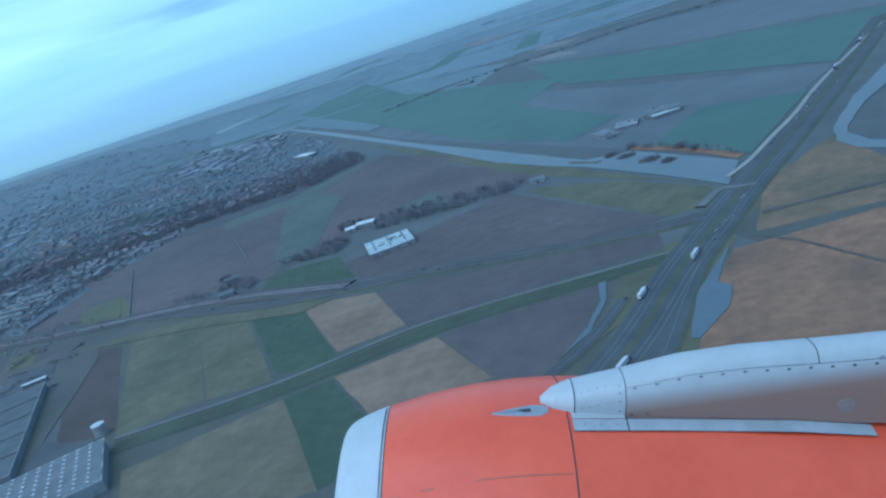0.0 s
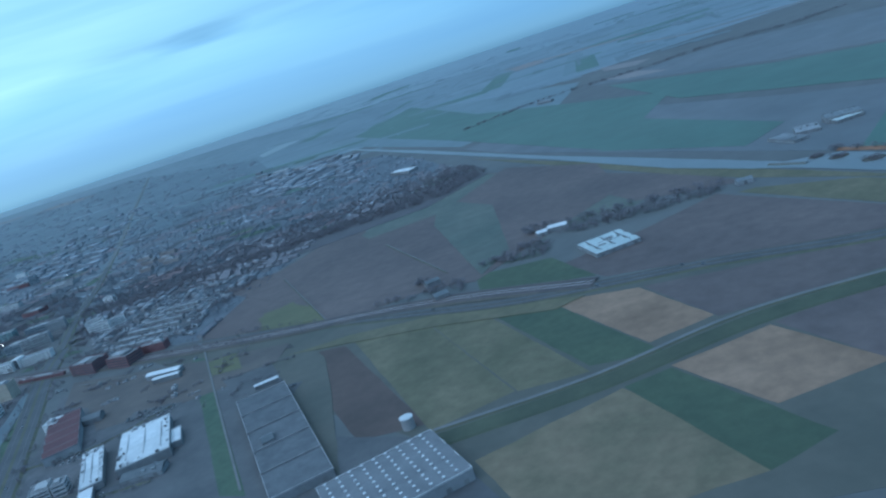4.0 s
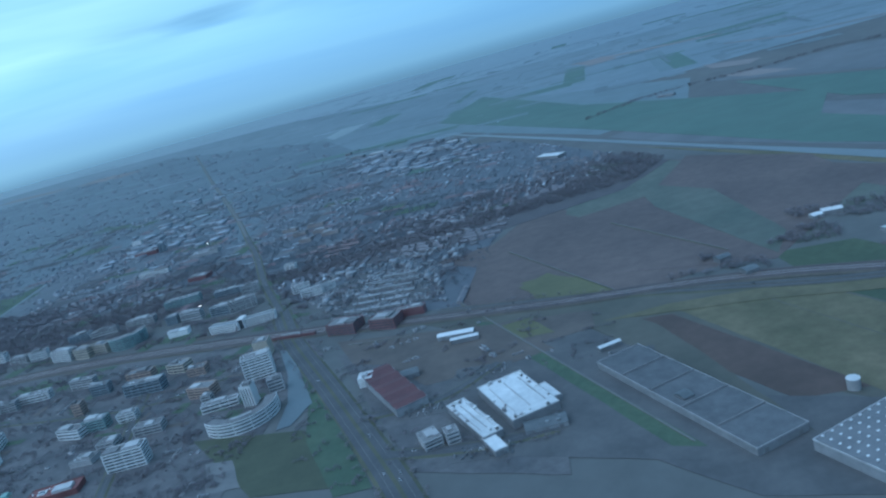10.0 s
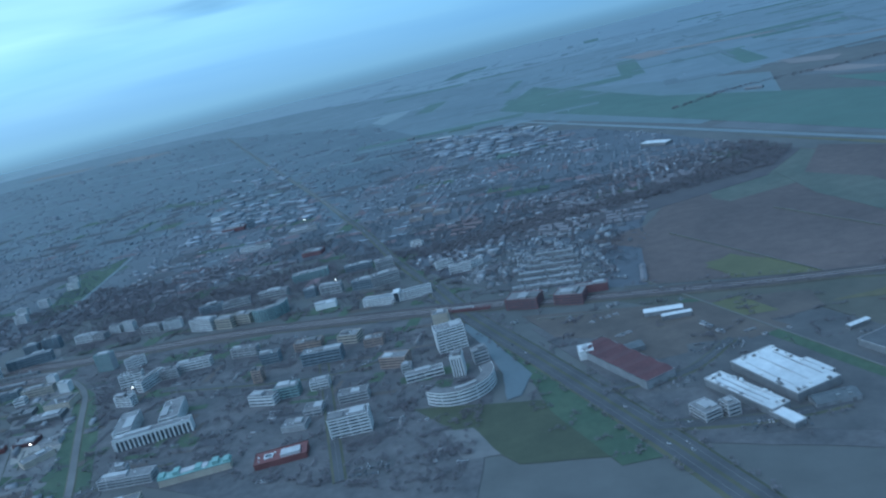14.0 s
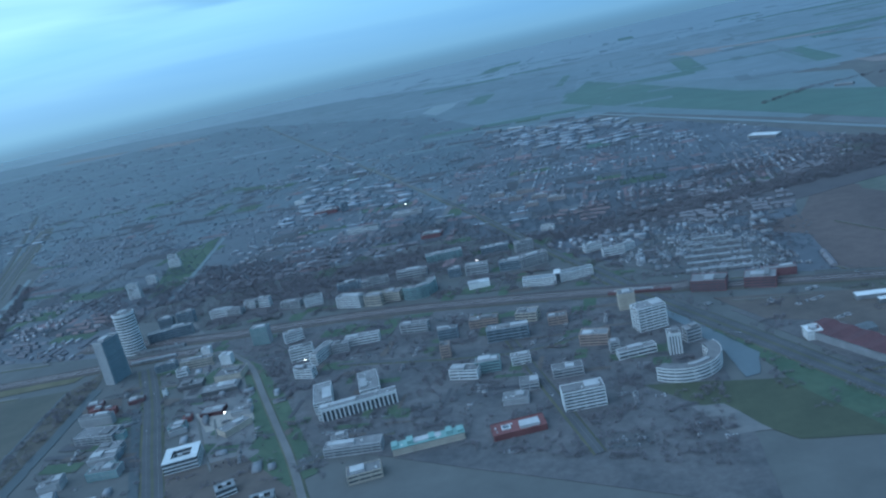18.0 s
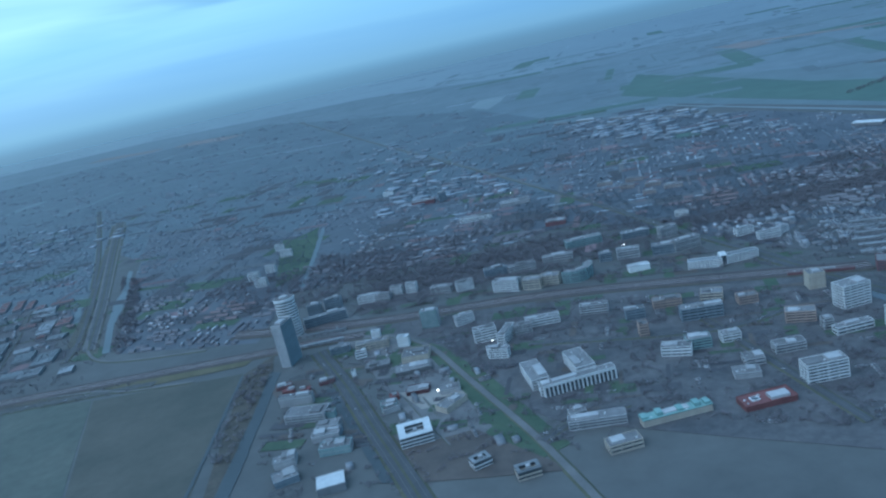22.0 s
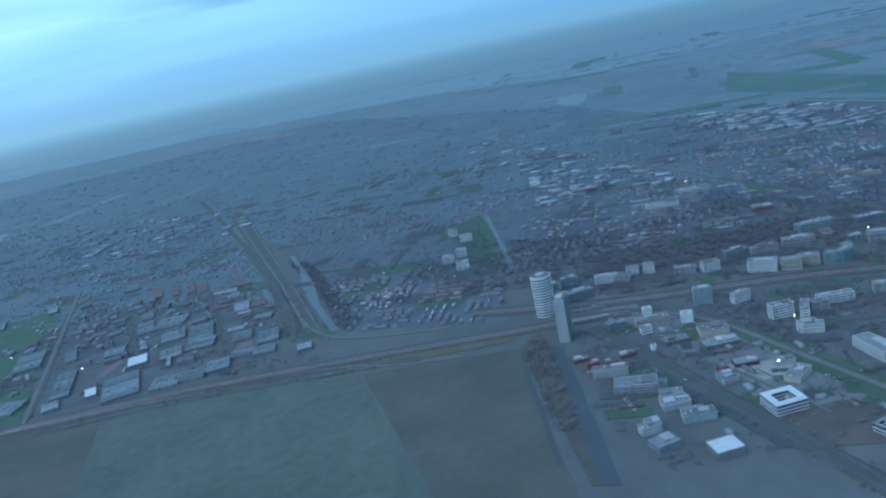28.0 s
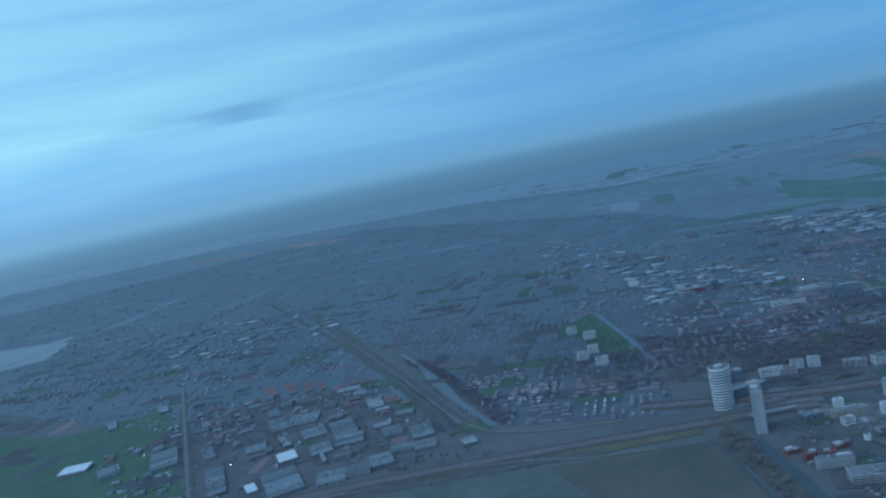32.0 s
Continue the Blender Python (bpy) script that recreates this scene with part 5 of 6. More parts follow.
field([(-619, 587), (-638, 682), (-615, 724), (-568, 756), (-497, 625), (-451, 542), (-448, 495)], paving_dark, 0.10)
field([(-477, 799), (-431, 794), (-409, 746), (-395, 669), (-371, 495), (-438, 687)], meadow_dim, 0.10)
field([(-854, 1161), (-760, 1243), (-667, 1211), (-635, 1016), (-766, 1041)], paving_dark, 0.20)
railway([(-1741, 1282), (-1491, 1203), (-1234, 1160), (-1008, 1091), (-816, 1018), (-780, 1008)], 34)
railway([(-777, 993), (-633, 936), (-491, 878), (-363, 836), (-252, 787), (-133, 711)], 24)
field_road([(-635, 957), (-413, 850), (-234, 742), (-142, 705), (-29, 668), (69, 621), (115, 607), (150, 597), (178, 591)], 20)
railway([(-3293, 1191), (-2969, 1166), (-2772, 1166), (-2529, 1166), (-2339, 1174), (-2195, 1169)], 24)
railway([(-2544, 1171), (-2264, 1193), (-1969, 1184), (-1682, 1165), (-1589, 1162), (-1498, 1152)], 30)
road([(-611, 349), (-645, 455), (-673, 541), (-697, 614), (-768, 811), (-839, 1003), (-882, 1153)], 26)
ditch([(-302, 521), (-180, 527), (-54, 552), (80, 543), (133, 538)], 4)
verge([(-298, 505), (-177, 513), (-50, 536), (77, 532), (129, 532)], 17)
motorway([(-89, 205), (-64, 247), (-24, 301), (13, 350), (74, 422), (128, 500), (178, 563), (243, 643), (407, 837), (710, 1208)], 34)
slip_road([(37, 336), (77, 388), (119, 462), (157, 525)], 12)
slip_road([(11, 404), (50, 440), (83, 483)], 8)
lay("path", [(232, 668), (266, 698), (305, 742), (367, 811), (430, 890), (541, 1014), (670, 1153)], 5, plaza_pale, "pale concrete path along the motorway", rise())
road_pale([(-1560, 1163), (-1492, 1137), (-1440, 1110), (-1392, 1043), (-1352, 937), (-1317, 842), (-1284, 752), (-1250, 640), (-1200, 460)], 8)
road([(-1568, 1119), (-1514, 983), (-1462, 833), (-1418, 709), (-1342, 483)], 22)
field([(-1540, 978), (-1526, 972), (-1435, 715), (-1448, 719)], water_dark, 0.33)
road_pale([(-1428, 903), (-1400, 828), (-1374, 765)], 2)
road_pale([(-1404, 893), (-1387, 840)], 2)
field([(-1634, 1032), (-1574, 1027), (-1537, 938), (-1592, 950)], wasteland, 0.20)
field([(-1437, 777), (-1345, 789), (-1257, 674), (-1409, 706)], wasteland, 0.20)
road([(-2573, 2869), (-2332, 2186), (-2167, 1728), (-2049, 1376)], 20)
road_pale([(-2596, 2890), (-2348, 2198), (-2181, 1737), (-2061, 1383)], 4)
road_pale([(-2544, 2842), (-2309, 2168), (-2150, 1717), (-2034, 1369)], 4)
road_pale([(-2083, 1449), (-2040, 1360), (-1990, 1300), (-1909, 1266), (-1780, 1240)], 6)
road([(-2388, 2290), (-2135, 1561), (-2074, 1336)], 9)
road([(-2521, 1205), (-2596, 1433), (-2753, 1862), (-2748, 1968)], 12)
motorway([(-2427, 1144), (-2245, 1157), (-1956, 1144), (-1834, 1136)], 14)
road_pale([(-2192, 1196), (-1954, 1158), (-1878, 1127), (-1764, 1108)], 5)
road([(-882, 1153), (-950, 1370), (-1017, 1625), (-1094, 1880)], 10)
road_pale([(-1094, 1880), (-1225, 2310), (-1655, 3648), (-2345, 5826)], 8)
road([(-2846, 3322), (-2454, 2390), (-2251, 1871)], 10)
road([(-1040, 1002), (-1005, 794), (-981, 653)], 9)
road([(-918, 928), (-1033, 910), (-1258, 983)], 8)
road([(-720, 708), (-641, 707), (-576, 754)], 9)
road([(-694, 623), (-611, 598), (-542, 595)], 12)
road([(-1277, 735), (-1224, 769), (-1175, 772)], 7)
road([(-2458, 1274), (-2361, 1350), (-2116, 1321)], 7)
road([(-2565, 1532), (-2379, 1530), (-2171, 1531)], 7)
road([(-2369, 1341), (-2480, 1583), (-2601, 1837)], 6)
road([(-2200, 1298), (-2278, 1540), (-2365, 1779)], 6)
track([(-353, 1147), (-270, 900)], 1.4)
track([(-515, 1140), (-417, 859)], 1.4)
road_pale([(186, 613), (213, 641), (225, 635), (240, 625)], 7)
office(-1299, 965, -22, 27, 12, 13.1, white_panel, 'bands')
office(-1313, 1030, 5, 32, 14, 19.7, white_panel, 'bands')
office(-1284, 1019, 65, 44, 12, 14.8, white_panel, 'bands')
office(-1259, 1030, -2, 25, 12, 13.1, grey_panel, 'bands')
office(-1229, 1046, -3, 49, 14, 11.5, white_panel, 'bands')
office(-1339, 1111, 18, 29, 10, 14.8, white_panel, 'bands')
office(-1092, 868, -21, 35, 17, 12.3, white_panel, 'bands')
office(-1064, 874, -5, 29, 17, 13.9, glass_teal, 'bands')
curved_office(-862, 790, 42, -142, 18, 14, 15, white_panel)
curved_office(-1150, 1212, 31, -138, 20, 14, 19, glass_teal)
office(-1217, 838, 8, 88, 13, 15, white_panel, 'piers')
office(-1264, 878, 8, 22, 56, 13, white_panel, 'bands')
office(-1208, 882, 8, 24, 54, 15, white_panel, 'bands')
office(-976, 746, 0, 43, 19, 21.3, white_panel, 'bold')
red_office = office(-1047, 723, 4, 54, 24, 6, brick_red, 'plain')
part("light_well_wall", box(-17, -4, 6, -8, 4, 7.2), white_panel, red_office, "white wall round a light well")
# no hole here: a dark box stands for shade in the well
part("light_well", box(-16, -3, 6.2, -9, 3, 7.25), glass_dark, red_office, "dark light well")
copper_office = office(-1138, 730, 5, 74, 13, 7, stone_tan, 'plain')
part("copper_roof", box(-37.4, -6.9, 7.85, 37.4, 6.9, 8.5), copper_green, copper_office, "green copper roof")
for i, q in enumerate((-34, -18, 4, 22, 33)):
    part("copper_turret", box(q - 3.2, -4.5, 8.4, q + 3.2, 5.5, 10.6 + (i % 2) * 1.6), copper_green, copper_office, "raised green copper roof block")
office(-1025, 875, -2, 23, 14, 10.7, white_panel, 'bands')
office(-979, 821, -3, 34, 16, 10.7, grey_panel, 'bands')
office(-1058, 1016, -10, 39, 16, 11.5, brick_orange, 'bands')
office(-933, 889, -21, 34, 19, 13.9, brick_orange, 'bands')
office(-999, 1006, -21, 29, 21, 12.3, stone_tan, 'bands')
office(-964, 974, -6, 25, 17, 10.7, brick_orange, 'bands')
office(-1154, 1045, -15, 40, 12, 13.9, grey_panel, 'bands')
office(-1108, 997, -4, 26, 14, 14.8, glass_blue, 'bands')
office(-1031, 957, -7, 53, 19, 16.4, glass_blue, 'bands')
office(-1113, 937, -4, 12, 14, 18, brick_orange, 'bands')
office(-1261, 1217, -25, 44, 19, 18, white_panel, 'bands')
office(-1220, 1202, -22, 30, 19, 16.4, stone_tan, 'bands')
office(-1191, 1204, -19, 31, 19, 15.6, stone_tan, 'bands')
office(-1450, 1321, -15, 21, 12, 13.9, white_panel, 'bands')
office(-1423, 1314, -13, 19, 12, 16.4, white_panel, 'bands')
office(-1370, 1277, -16, 36, 14, 11.5, grey_panel, 'bands')
office(-1330, 1267, 5, 30, 14, 14.8, white_panel, 'bands')
office(-1485, 1308, -20, 53, 16, 10.7, grey_panel, 'bands')
office(-1272, 1306, 1, 41, 14, 13.9, glass_blue, 'bands')
office(-1226, 1300, 5, 48, 14, 12.3, grey_panel, 'bands')
office(-1161, 1308, -9, 53, 16, 12.3, grey_panel, 'bands')
office(-1103, 1370, 4, 65, 21, 13.9, glass_teal, 'bands')
office(-1088, 1259, -7, 20, 14, 13.9, glass_blue, 'bands')
office(-1051, 1250, -10, 37, 14, 16.4, grey_panel, 'bands')
office(-1053, 1179, 0, 33, 16, 9, white_panel, 'plain')
office(-996, 1236, -14, 35, 16, 14.8, glass_blue, 'bands')
office(-959, 1235, 13, 46, 17, 18, grey_panel, 'bands')
office(-1012, 1352, -3, 49, 16, 11.5, glass_blue, 'bands')
office(-963, 1319, 10, 31, 14, 18, grey_panel, 'bands')
winged_office(-936, 1131, 12)
office(-872, 976, -5, 21, 20, 22, stone_tan, 'plain')
office(-863, 902, 9, 36, 23, 29, white_panel, 'bands')
office(-858, 822, -9, 14, 15, 25, white_panel, 'piers')
office(-898, 835, 4, 44, 12, 9, white_panel, 'bold')
office(-832, 843, 11, 18, 12, 16.4, grey_panel, 'bands')
office(-859, 1241, 8, 30, 12, 11.5, white_panel, 'bands')
office(-835, 1201, -1, 35, 12, 11.5, white_panel, 'bands')
office(-815, 1210, 29, 34, 12, 9.8, white_panel, 'bands')
office(-905, 1418, -23, 24, 9, 9.8, white_panel, 'bands')
office(-1042, 785, -10, 28, 20, 6, grey_panel, 'plain')
office(-1024, 810, -5, 21, 20, 8, grey_panel, 'bands')
office(-918, 854, -4, 12, 12, 13.1, grey_panel, 'bands')
office(-760, 985, -26, 44, 28, 14, brick_dark, 'bands')
office(-702, 962, -26, 38, 28, 14, brick_dark, 'bands')
# long red wall beside the railway, made with office()
office(-845, 1015, -19, 84, 5, 5, brick_dark, 'plain')
office(-670, 981, -14, 41, 14, 10, brick_dark, 'plain')
office(-720, 792, -4, 16, 18, 10, white_panel, 'plain')
office(-652, 623, 18, 17, 23, 9.8, grey_panel, 'bands')
office(-632, 619, 12, 12, 14, 11.5, grey_panel, 'bands')
office(-1607, 1104, 72, 37, 16, 66, glass_blue, 'slab')
round_tower(-1622, 1212, 17, 70)
office(-1571, 1247, 11, 72, 16, 16.4, glass_blue, 'bands')
office(-1598, 1308, 2, 25, 14, 18, glass_blue, 'bands')
office(-1565, 1316, -3, 30, 14, 19.7, glass_blue, 'bands')
office(-1390, 1128, -10, 27, 14, 27, glass_teal, 'curtain')
office(-1501, 1310, -8, 38, 14, 12.3, white_panel, 'bands')
office(-1521, 844, 0, 33, 22, 8, grey_panel, 'plain')
office(-1480, 1090, -1, 49, 14, 11.5, stone_tan, 'bands')
office(-1432, 1075, -9, 17, 12, 14.8, white_panel, 'plain')
office(-1413, 1021, -6, 39, 30, 9, stone_tan, 'plain')
office(-1531, 1100, 5, 30, 14, 10.7, glass_blue, 'bands')
office(-1477, 1128, -4, 14, 10, 12.3, white_panel, 'plain')
office(-1249, 838, 0, 30, 16, 12.3, white_panel, 'bands')
office(-1216, 748, -7, 61, 16, 10, grey_panel, 'bands')
office(-1201, 695, 7, 34, 18, 9, stone_tan, 'bands')
office(-1233, 769, 8, 18, 12, 9, grey_panel, 'bands')
office(-1509, 815, -4, 26, 18, 7, glass_teal, 'plain')
office(-1444, 877, 17, 21, 12, 6, grey_panel, 'plain')
office(-1369, 857, 45, 37, 20, 7, stone_tan, 'plain')
# the next five are blocks of flats, made with office()
office(-1778, 1622, 0, 24, 11, 16, white_panel, 'bands')
office(-1749, 1561, -7, 26, 11, 17, white_panel, 'bands')
office(-1748, 1660, -4, 22, 11, 16, white_panel, 'bands')
office(-1763, 1848, 5, 22, 11, 16, white_panel, 'bands')
office(-1733, 1775, -4, 28, 11, 16, white_panel, 'bands')
office(-1349, 2004, 9, 20, 14, 24, glass_blue, 'bands')
office(-1179, 1807, -3, 70, 36, 7, grey_panel, 'plain')
office(-1279, 1725, -7, 73, 16, 10, white_panel, 'bands')
office(-1506, 2239, -5, 30, 12, 11.5, white_panel, 'plain')
office(-1401, 2026, -4, 62, 30, 9, brick_dark, 'plain')
office(-1123, 1553, -10, 42, 30, 8, brick_dark, 'plain')
office(-1552, 904, -12, 54, 26, 10.7, grey_panel, 'bands')
office(-1574, 951, -9, 47, 10, 13.9, grey_panel, 'plain')
courtyard_block(-1412, 797, 8, 38, 35, 13, white_panel)
courtyard_block(-1344, 716, 22, 20, 15, 9, white_panel)
courtyard_block(-1299, 682, 9, 24, 16, 9, stone_tan)
office(-1303, 972, 4, 24, 13, 13, white_panel, 'bands')
office(-1505, 806, -3, 37, 18, 9, glass_teal, 'curtain')
office(-1519, 847, -7, 33, 14, 7, glass_blue, 'plain')
office(-1559, 802, 4, 16, 20, 10, grey_panel, 'plain')
office(-1530, 896, -4, 29, 10, 8, glass_teal, 'plain')
office(-1520, 861, -8, 28, 18, 9.3, grey_panel, 'bands')
office(-1557, 764, 18, 28, 22, 7.2, glass_blue, 'plain')
office(-1565, 797, 8, 22, 14, 9, grey_panel, 'plain')
office(-1446, 884, 3, 21, 14, 8, glass_teal, 'plain')
office(-1417, 981, 2, 49, 26, 6, roof_felt, 'plain')
office(-1468, 1015, 2, 35, 20, 6, roof_felt, 'plain')
office(-1369, 896, 0, 25, 16, 6, grey_panel, 'plain')
office(-1410, 914, -4, 30, 20, 5, roof_maroon, 'plain')
office(-1441, 907, 9, 12, 12, 5, brick_red, 'plain')
office(-1603, 1012, 8, 22, 12, 5, brick_dark, 'plain')
office(-1540, 1000, 8, 22, 12, 5, brick_dark, 'plain')
office(-1591, 985, 3, 17, 10, 8, brick_red, 'plain')
office(-1566, 978, 0, 14, 10, 8, brick_red, 'plain')
office(-1496, 1065, 4, 16, 12, 9, white_panel, 'bands')
office(-1502, 1004, 9, 6, 7, 8, white_panel, 'plain')
hall(-1502, 732, 9, 30, 25, 9, roof_white)
hall(-568, 657, 17, 46, 85, 9, roof_white)
hall(-611, 638, 21, 19, 81, 8, roof_white)
hall(-597, 588, 19, 12, 28, 6, roof_white)
hall(-539, 655, 17, 10, 33, 6, roof_white)
hall(-430, 591, 19, 47, 208, 7, roof_tar)
hall(-551, 602, -1, 37, 17, 5, roof_grey)
hall(-437, 580, 20, 10, 13, 9, roof_grey)
hall(-615, 857, -12, 44, 12, 6, roof_white)
hall(-606, 837, -7, 33, 8, 6, roof_white)
hall(-690, 751, 22, 34, 119, 9, roof_maroon)
hall(-465, 719, 15, 24, 6, 5, roof_white)
farm = hall(-92, 811, 10, 51, 56, 4, roof_mint)
# raised dark boxes stand for the open strips, the roof is closed
for u, v, a, b in ((-4, 2, 7, 1.6), (5, 9, 5, 1.4), (-9, -5, 4, 1.2), (10, -1, 3, 1.2)):
    part("roof_opening", box(u - a, v - b, 4.2, u + a, v + b, 5.4), roof_felt, farm, "raised dark strip standing for a roof opening")
hall(-145, 930, 4, 13, 12, 5, roof_white)
hall(-124, 932, -15, 24, 14, 6, roof_white)
hall(-281, 813, 11, 16, 14, 6, roof_grey)
hall(-289, 870, 17, 17, 12, 6, roof_grey)
hall(89, 875, -6, 18, 12, 5, roof_grey)
hall(-330, 459, 21, 87, 70, 9, roof_skylights)
# the next three are farm greenhouses, made with hall()
hall(204, 1000, 12, 22, 54, 3.5, roof_pale)
hall(239, 1018, -20, 30, 36, 3.5, roof_pale)
hall(288, 1017, 3, 38, 36, 4, roof_mint)
hall(291, 1024, -17, 44, 30, 7, roof_grey)
hall(112, 2285, -45, 50, 18, 5, roof_pale)
hall(-324, 1821, -49, 68, 30, 7, roof_white)
hall(-674, 780, 7, 25, 16, 6, roof_grey)
# platform canopies built as halls, pale roofs standing for their lit look
hall(-1573, 1194, -5, 84, 6, 5, roof_pale)
hall(-1568, 1150, 0, 72, 6, 5, roof_pale)
hall(-2886, 1563, 3, 61, 48, 7, roof_white)
hall(-2788, 1268, 12, 76, 40, 7, roof_pale)
hall(-2931, 1853, 25, 21, 74, 6, roof_pale)
hall(-2821, 1912, 23, 22, 66, 6, roof_pale)
road_pale([(-2828, 2083), (-2678, 1652), (-2577, 1363), (-2513, 1178)], 7)
hall(-2377, 1268, 20, 62, 111, 5, roof_grey)
hall(-2492, 1236, 26, 27, 37, 5, roof_pale)
hall(-2514, 1333, 18, 34, 135, 5, roof_grey)
hall(-2432, 1266, 24, 19, 41, 5, roof_white)
hall(-2589, 1267, -6, 55, 55, 5, roof_grey)
hall(-2680, 1299, 21, 17, 73, 5, roof_pale)
hall(-2676, 1516, 19, 54, 111, 5, roof_grey)
hall(-2789, 1506, 28, 43, 61, 5, roof_grey)
hall(-2327, 1391, 18, 40, 57, 5, roof_pale)
hall(-2274, 1414, 6, 55, 56, 5, roof_grey)
hall(-2295, 1485, 15, 48, 99, 5, roof_grey)
hall(-2357, 1494, 18, 47, 60, 5, roof_grey)
hall(-2394, 1594, -1, 63, 64, 5, roof_grey)
hall(-2451, 1591, 20, 35, 83, 5, roof_grey)
hall(-2470, 1465, 15, 39, 38, 5, roof_grey)
hall(-2392, 1387, 20, 36, 50, 5, roof_white)
hall(-2166, 1313, -4, 42, 37, 5, roof_grey)
hall(-2125, 1308, 8, 41, 38, 5, roof_pale)
hall(-2190, 1409, 14, 37, 53, 5, roof_grey)
hall(-2132, 1379, 11, 40, 67, 5, roof_grey)
hall(-2239, 1603, 13, 33, 67, 5, roof_pale)
hall(-2315, 1751, 4, 54, 32, 5, roof_pale)
hall(-2169, 1504, -1, 36, 28, 5, roof_pale)
hall(-2203, 1610, 13, 31, 45, 5, roof_red)
hall(-2046, 1282, 12, 25, 30, 5, roof_pale)
hall(-2287, 1247, 6, 49, 51, 5, roof_grey)
hall(-2241, 1255, 3, 45, 43, 5, roof_grey)
hall(-2202, 1277, 14, 40, 53, 5, roof_grey)
hall(-2528, 1871, 21, 25, 102, 5, roof_red)
hall(-2477, 1863, 20, 19, 100, 5, roof_red)
hall(-2432, 1851, 19, 19, 93, 5, roof_red)
hall(-2394, 1835, 17, 16, 78, 5, roof_red)
hall(-2550, 1690, 5, 29, 26, 5, roof_pale)
hall(-2524, 1592, 24, 30, 24, 5, roof_pale)
hall(-2577, 1497, 24, 22, 77, 5, roof_grey)
hall(-2635, 1978, 22, 41, 57, 5, roof_grey)
hall(-2316, 1345, 17, 7, 52, 5, roof_pale)
hall(-2479, 1678, 20, 25, 56, 5, roof_grey)
hall(-2195, 1282, 19, 25, 22, 5, roof_pale)
hall(-874, 2870, -31, 57, 22, 7, roof_pale)
hall(-795, 2824, -30, 64, 22, 7, roof_white)
hall(-701, 2711, -37, 64, 28, 7, roof_pale)
hall(-589, 2683, -45, 86, 28, 7, roof_pale)
hall(-525, 2559, -20, 38, 22, 7, roof_white)
hall(-583, 2501, -35, 56, 22, 7, roof_pale)
hall(-925, 3045, -22, 25, 16, 7, roof_pale)
hall(-748, 2597, -35, 61, 22, 7, roof_pale)
hall(-488, 2362, -18, 23, 22, 7, roof_pale)
EDGE = [(-927, 1318), (-750, 1338), (-475, 1358), (-246, 1385), (-150, 1500), (-200, 1640), (-262, 1560), (-330, 1470), (-500, 1420), (-758, 1412), (-947, 1400)]
woods(EDGE, 0.022, 11)
woods([(-140, 2240), (60, 2352), (217, 2356), (450, 2318), (640, 2338), (830, 2215), (1010, 2235), (1005, 2262), (835, 2243), (645, 2368), (450, 2345), (215, 2386), (50, 2382), (-150, 2262)], 0.010, 19)
reserve(EDGE)
GROVE = [(-1470, 1330), (-1285, 1310), (-1070, 1330), (-1079, 1461), (-1336, 1467), (-1519, 1401)]
woods(GROVE, 0.02, 12)
reserve(GROVE)
# rows of car-park canopies, hall() stands in for them
for i in range(6):
    hall(-722 + i * 7, 1040 + i * 27, -17, (96, 88, 92, 70, 78, 60)[i], 7, 4, roof_pale)
for x, y, w, d in ((-965, 1790, 46, 20), (-900, 1770, 52, 18), (-930, 1720, 40, 26), (-880, 1690, 44, 16), (-850, 1640, 50, 20), (-905, 1630, 36, 18)):
    office(x, y, -14, w * 0.8, d * 0.8, 7, clinic_brick, 'plain')
houses([(-805, 1099), (-605, 945), (-553, 1177), (-436, 1445), (-283, 1700), (-621, 2867), (-978, 2792), (-1120, 2156), (-1353, 1973)], -14, 0.25, 1)
houses([(-894, 1307), (-703, 1300), (-523, 1348), (-324, 1388), (-193, 1557), (-272, 1931), (-387, 2308), (-945, 2917), (-1044, 2258), (-1090, 1805)], -14, 0.45, 2)
houses([(-2131, 1985), (-1496, 2091), (-1090, 1805), (-1044, 2258), (-945, 2917), (-1241, 3917), (-2123, 5104), (-3436, 5422), (-4193, 4715)], -14, 0.55, 3)
houses([(-1973, 1323), (-1688, 1221), (-1671, 1481), (-1712, 1983), (-1857, 2143), (-2327, 2521), (-2119, 1780)], -14, 0.8, 4)
houses([(-2420, 1471), (-2155, 1573), (-2585, 2834), (-4684, 4318), (-3843, 2558)], -14, 0.5, 5)
houses([(-3250, 2220), (-2792, 2144), (-2265, 1896), (-2623, 3076), (-3384, 4277), (-5642, 5199)], -14, 0.55, 6)
houses([(-1678, 1458), (-1330, 1474), (-1031, 1536), (-1400, 2372), (-1724, 2145), (-1765, 1789)], -14, 0.5, 7)
far_town([(-5768, 4875), (-1178, 1930), (-816, 2801), (-1112, 3933), (-2723, 6396), (-4692, 5652), (-6114, 4543)], 0.6, 8)
woods([(-908, 1355), (-633, 1367), (-441, 1382), (-222, 1461), (-158, 1526), (-225, 1654), (-458, 1618), (-684, 1563), (-897, 1506)], 0.010, 27)
woods([(-1688, 1221), (-1671, 1481), (-1601, 1470), (-1446, 1398), (-1411, 1572), (-1637, 1704), (-1677, 1561)], 0.012, 13)
woods([(-161, 924), (-87, 888), (32, 873), (79, 866), (79, 907), (31, 932), (-95, 956), (-163, 988)], 0.018, 14)
woods([(-228, 876), (-154, 843), (-143, 883), (-170, 934), (-187, 890), (-224, 894)], 0.022, 15)
woods([(-358, 833), (-243, 790), (-259, 853), (-308, 911), (-307, 848), (-368, 864)], 0.022, 16)
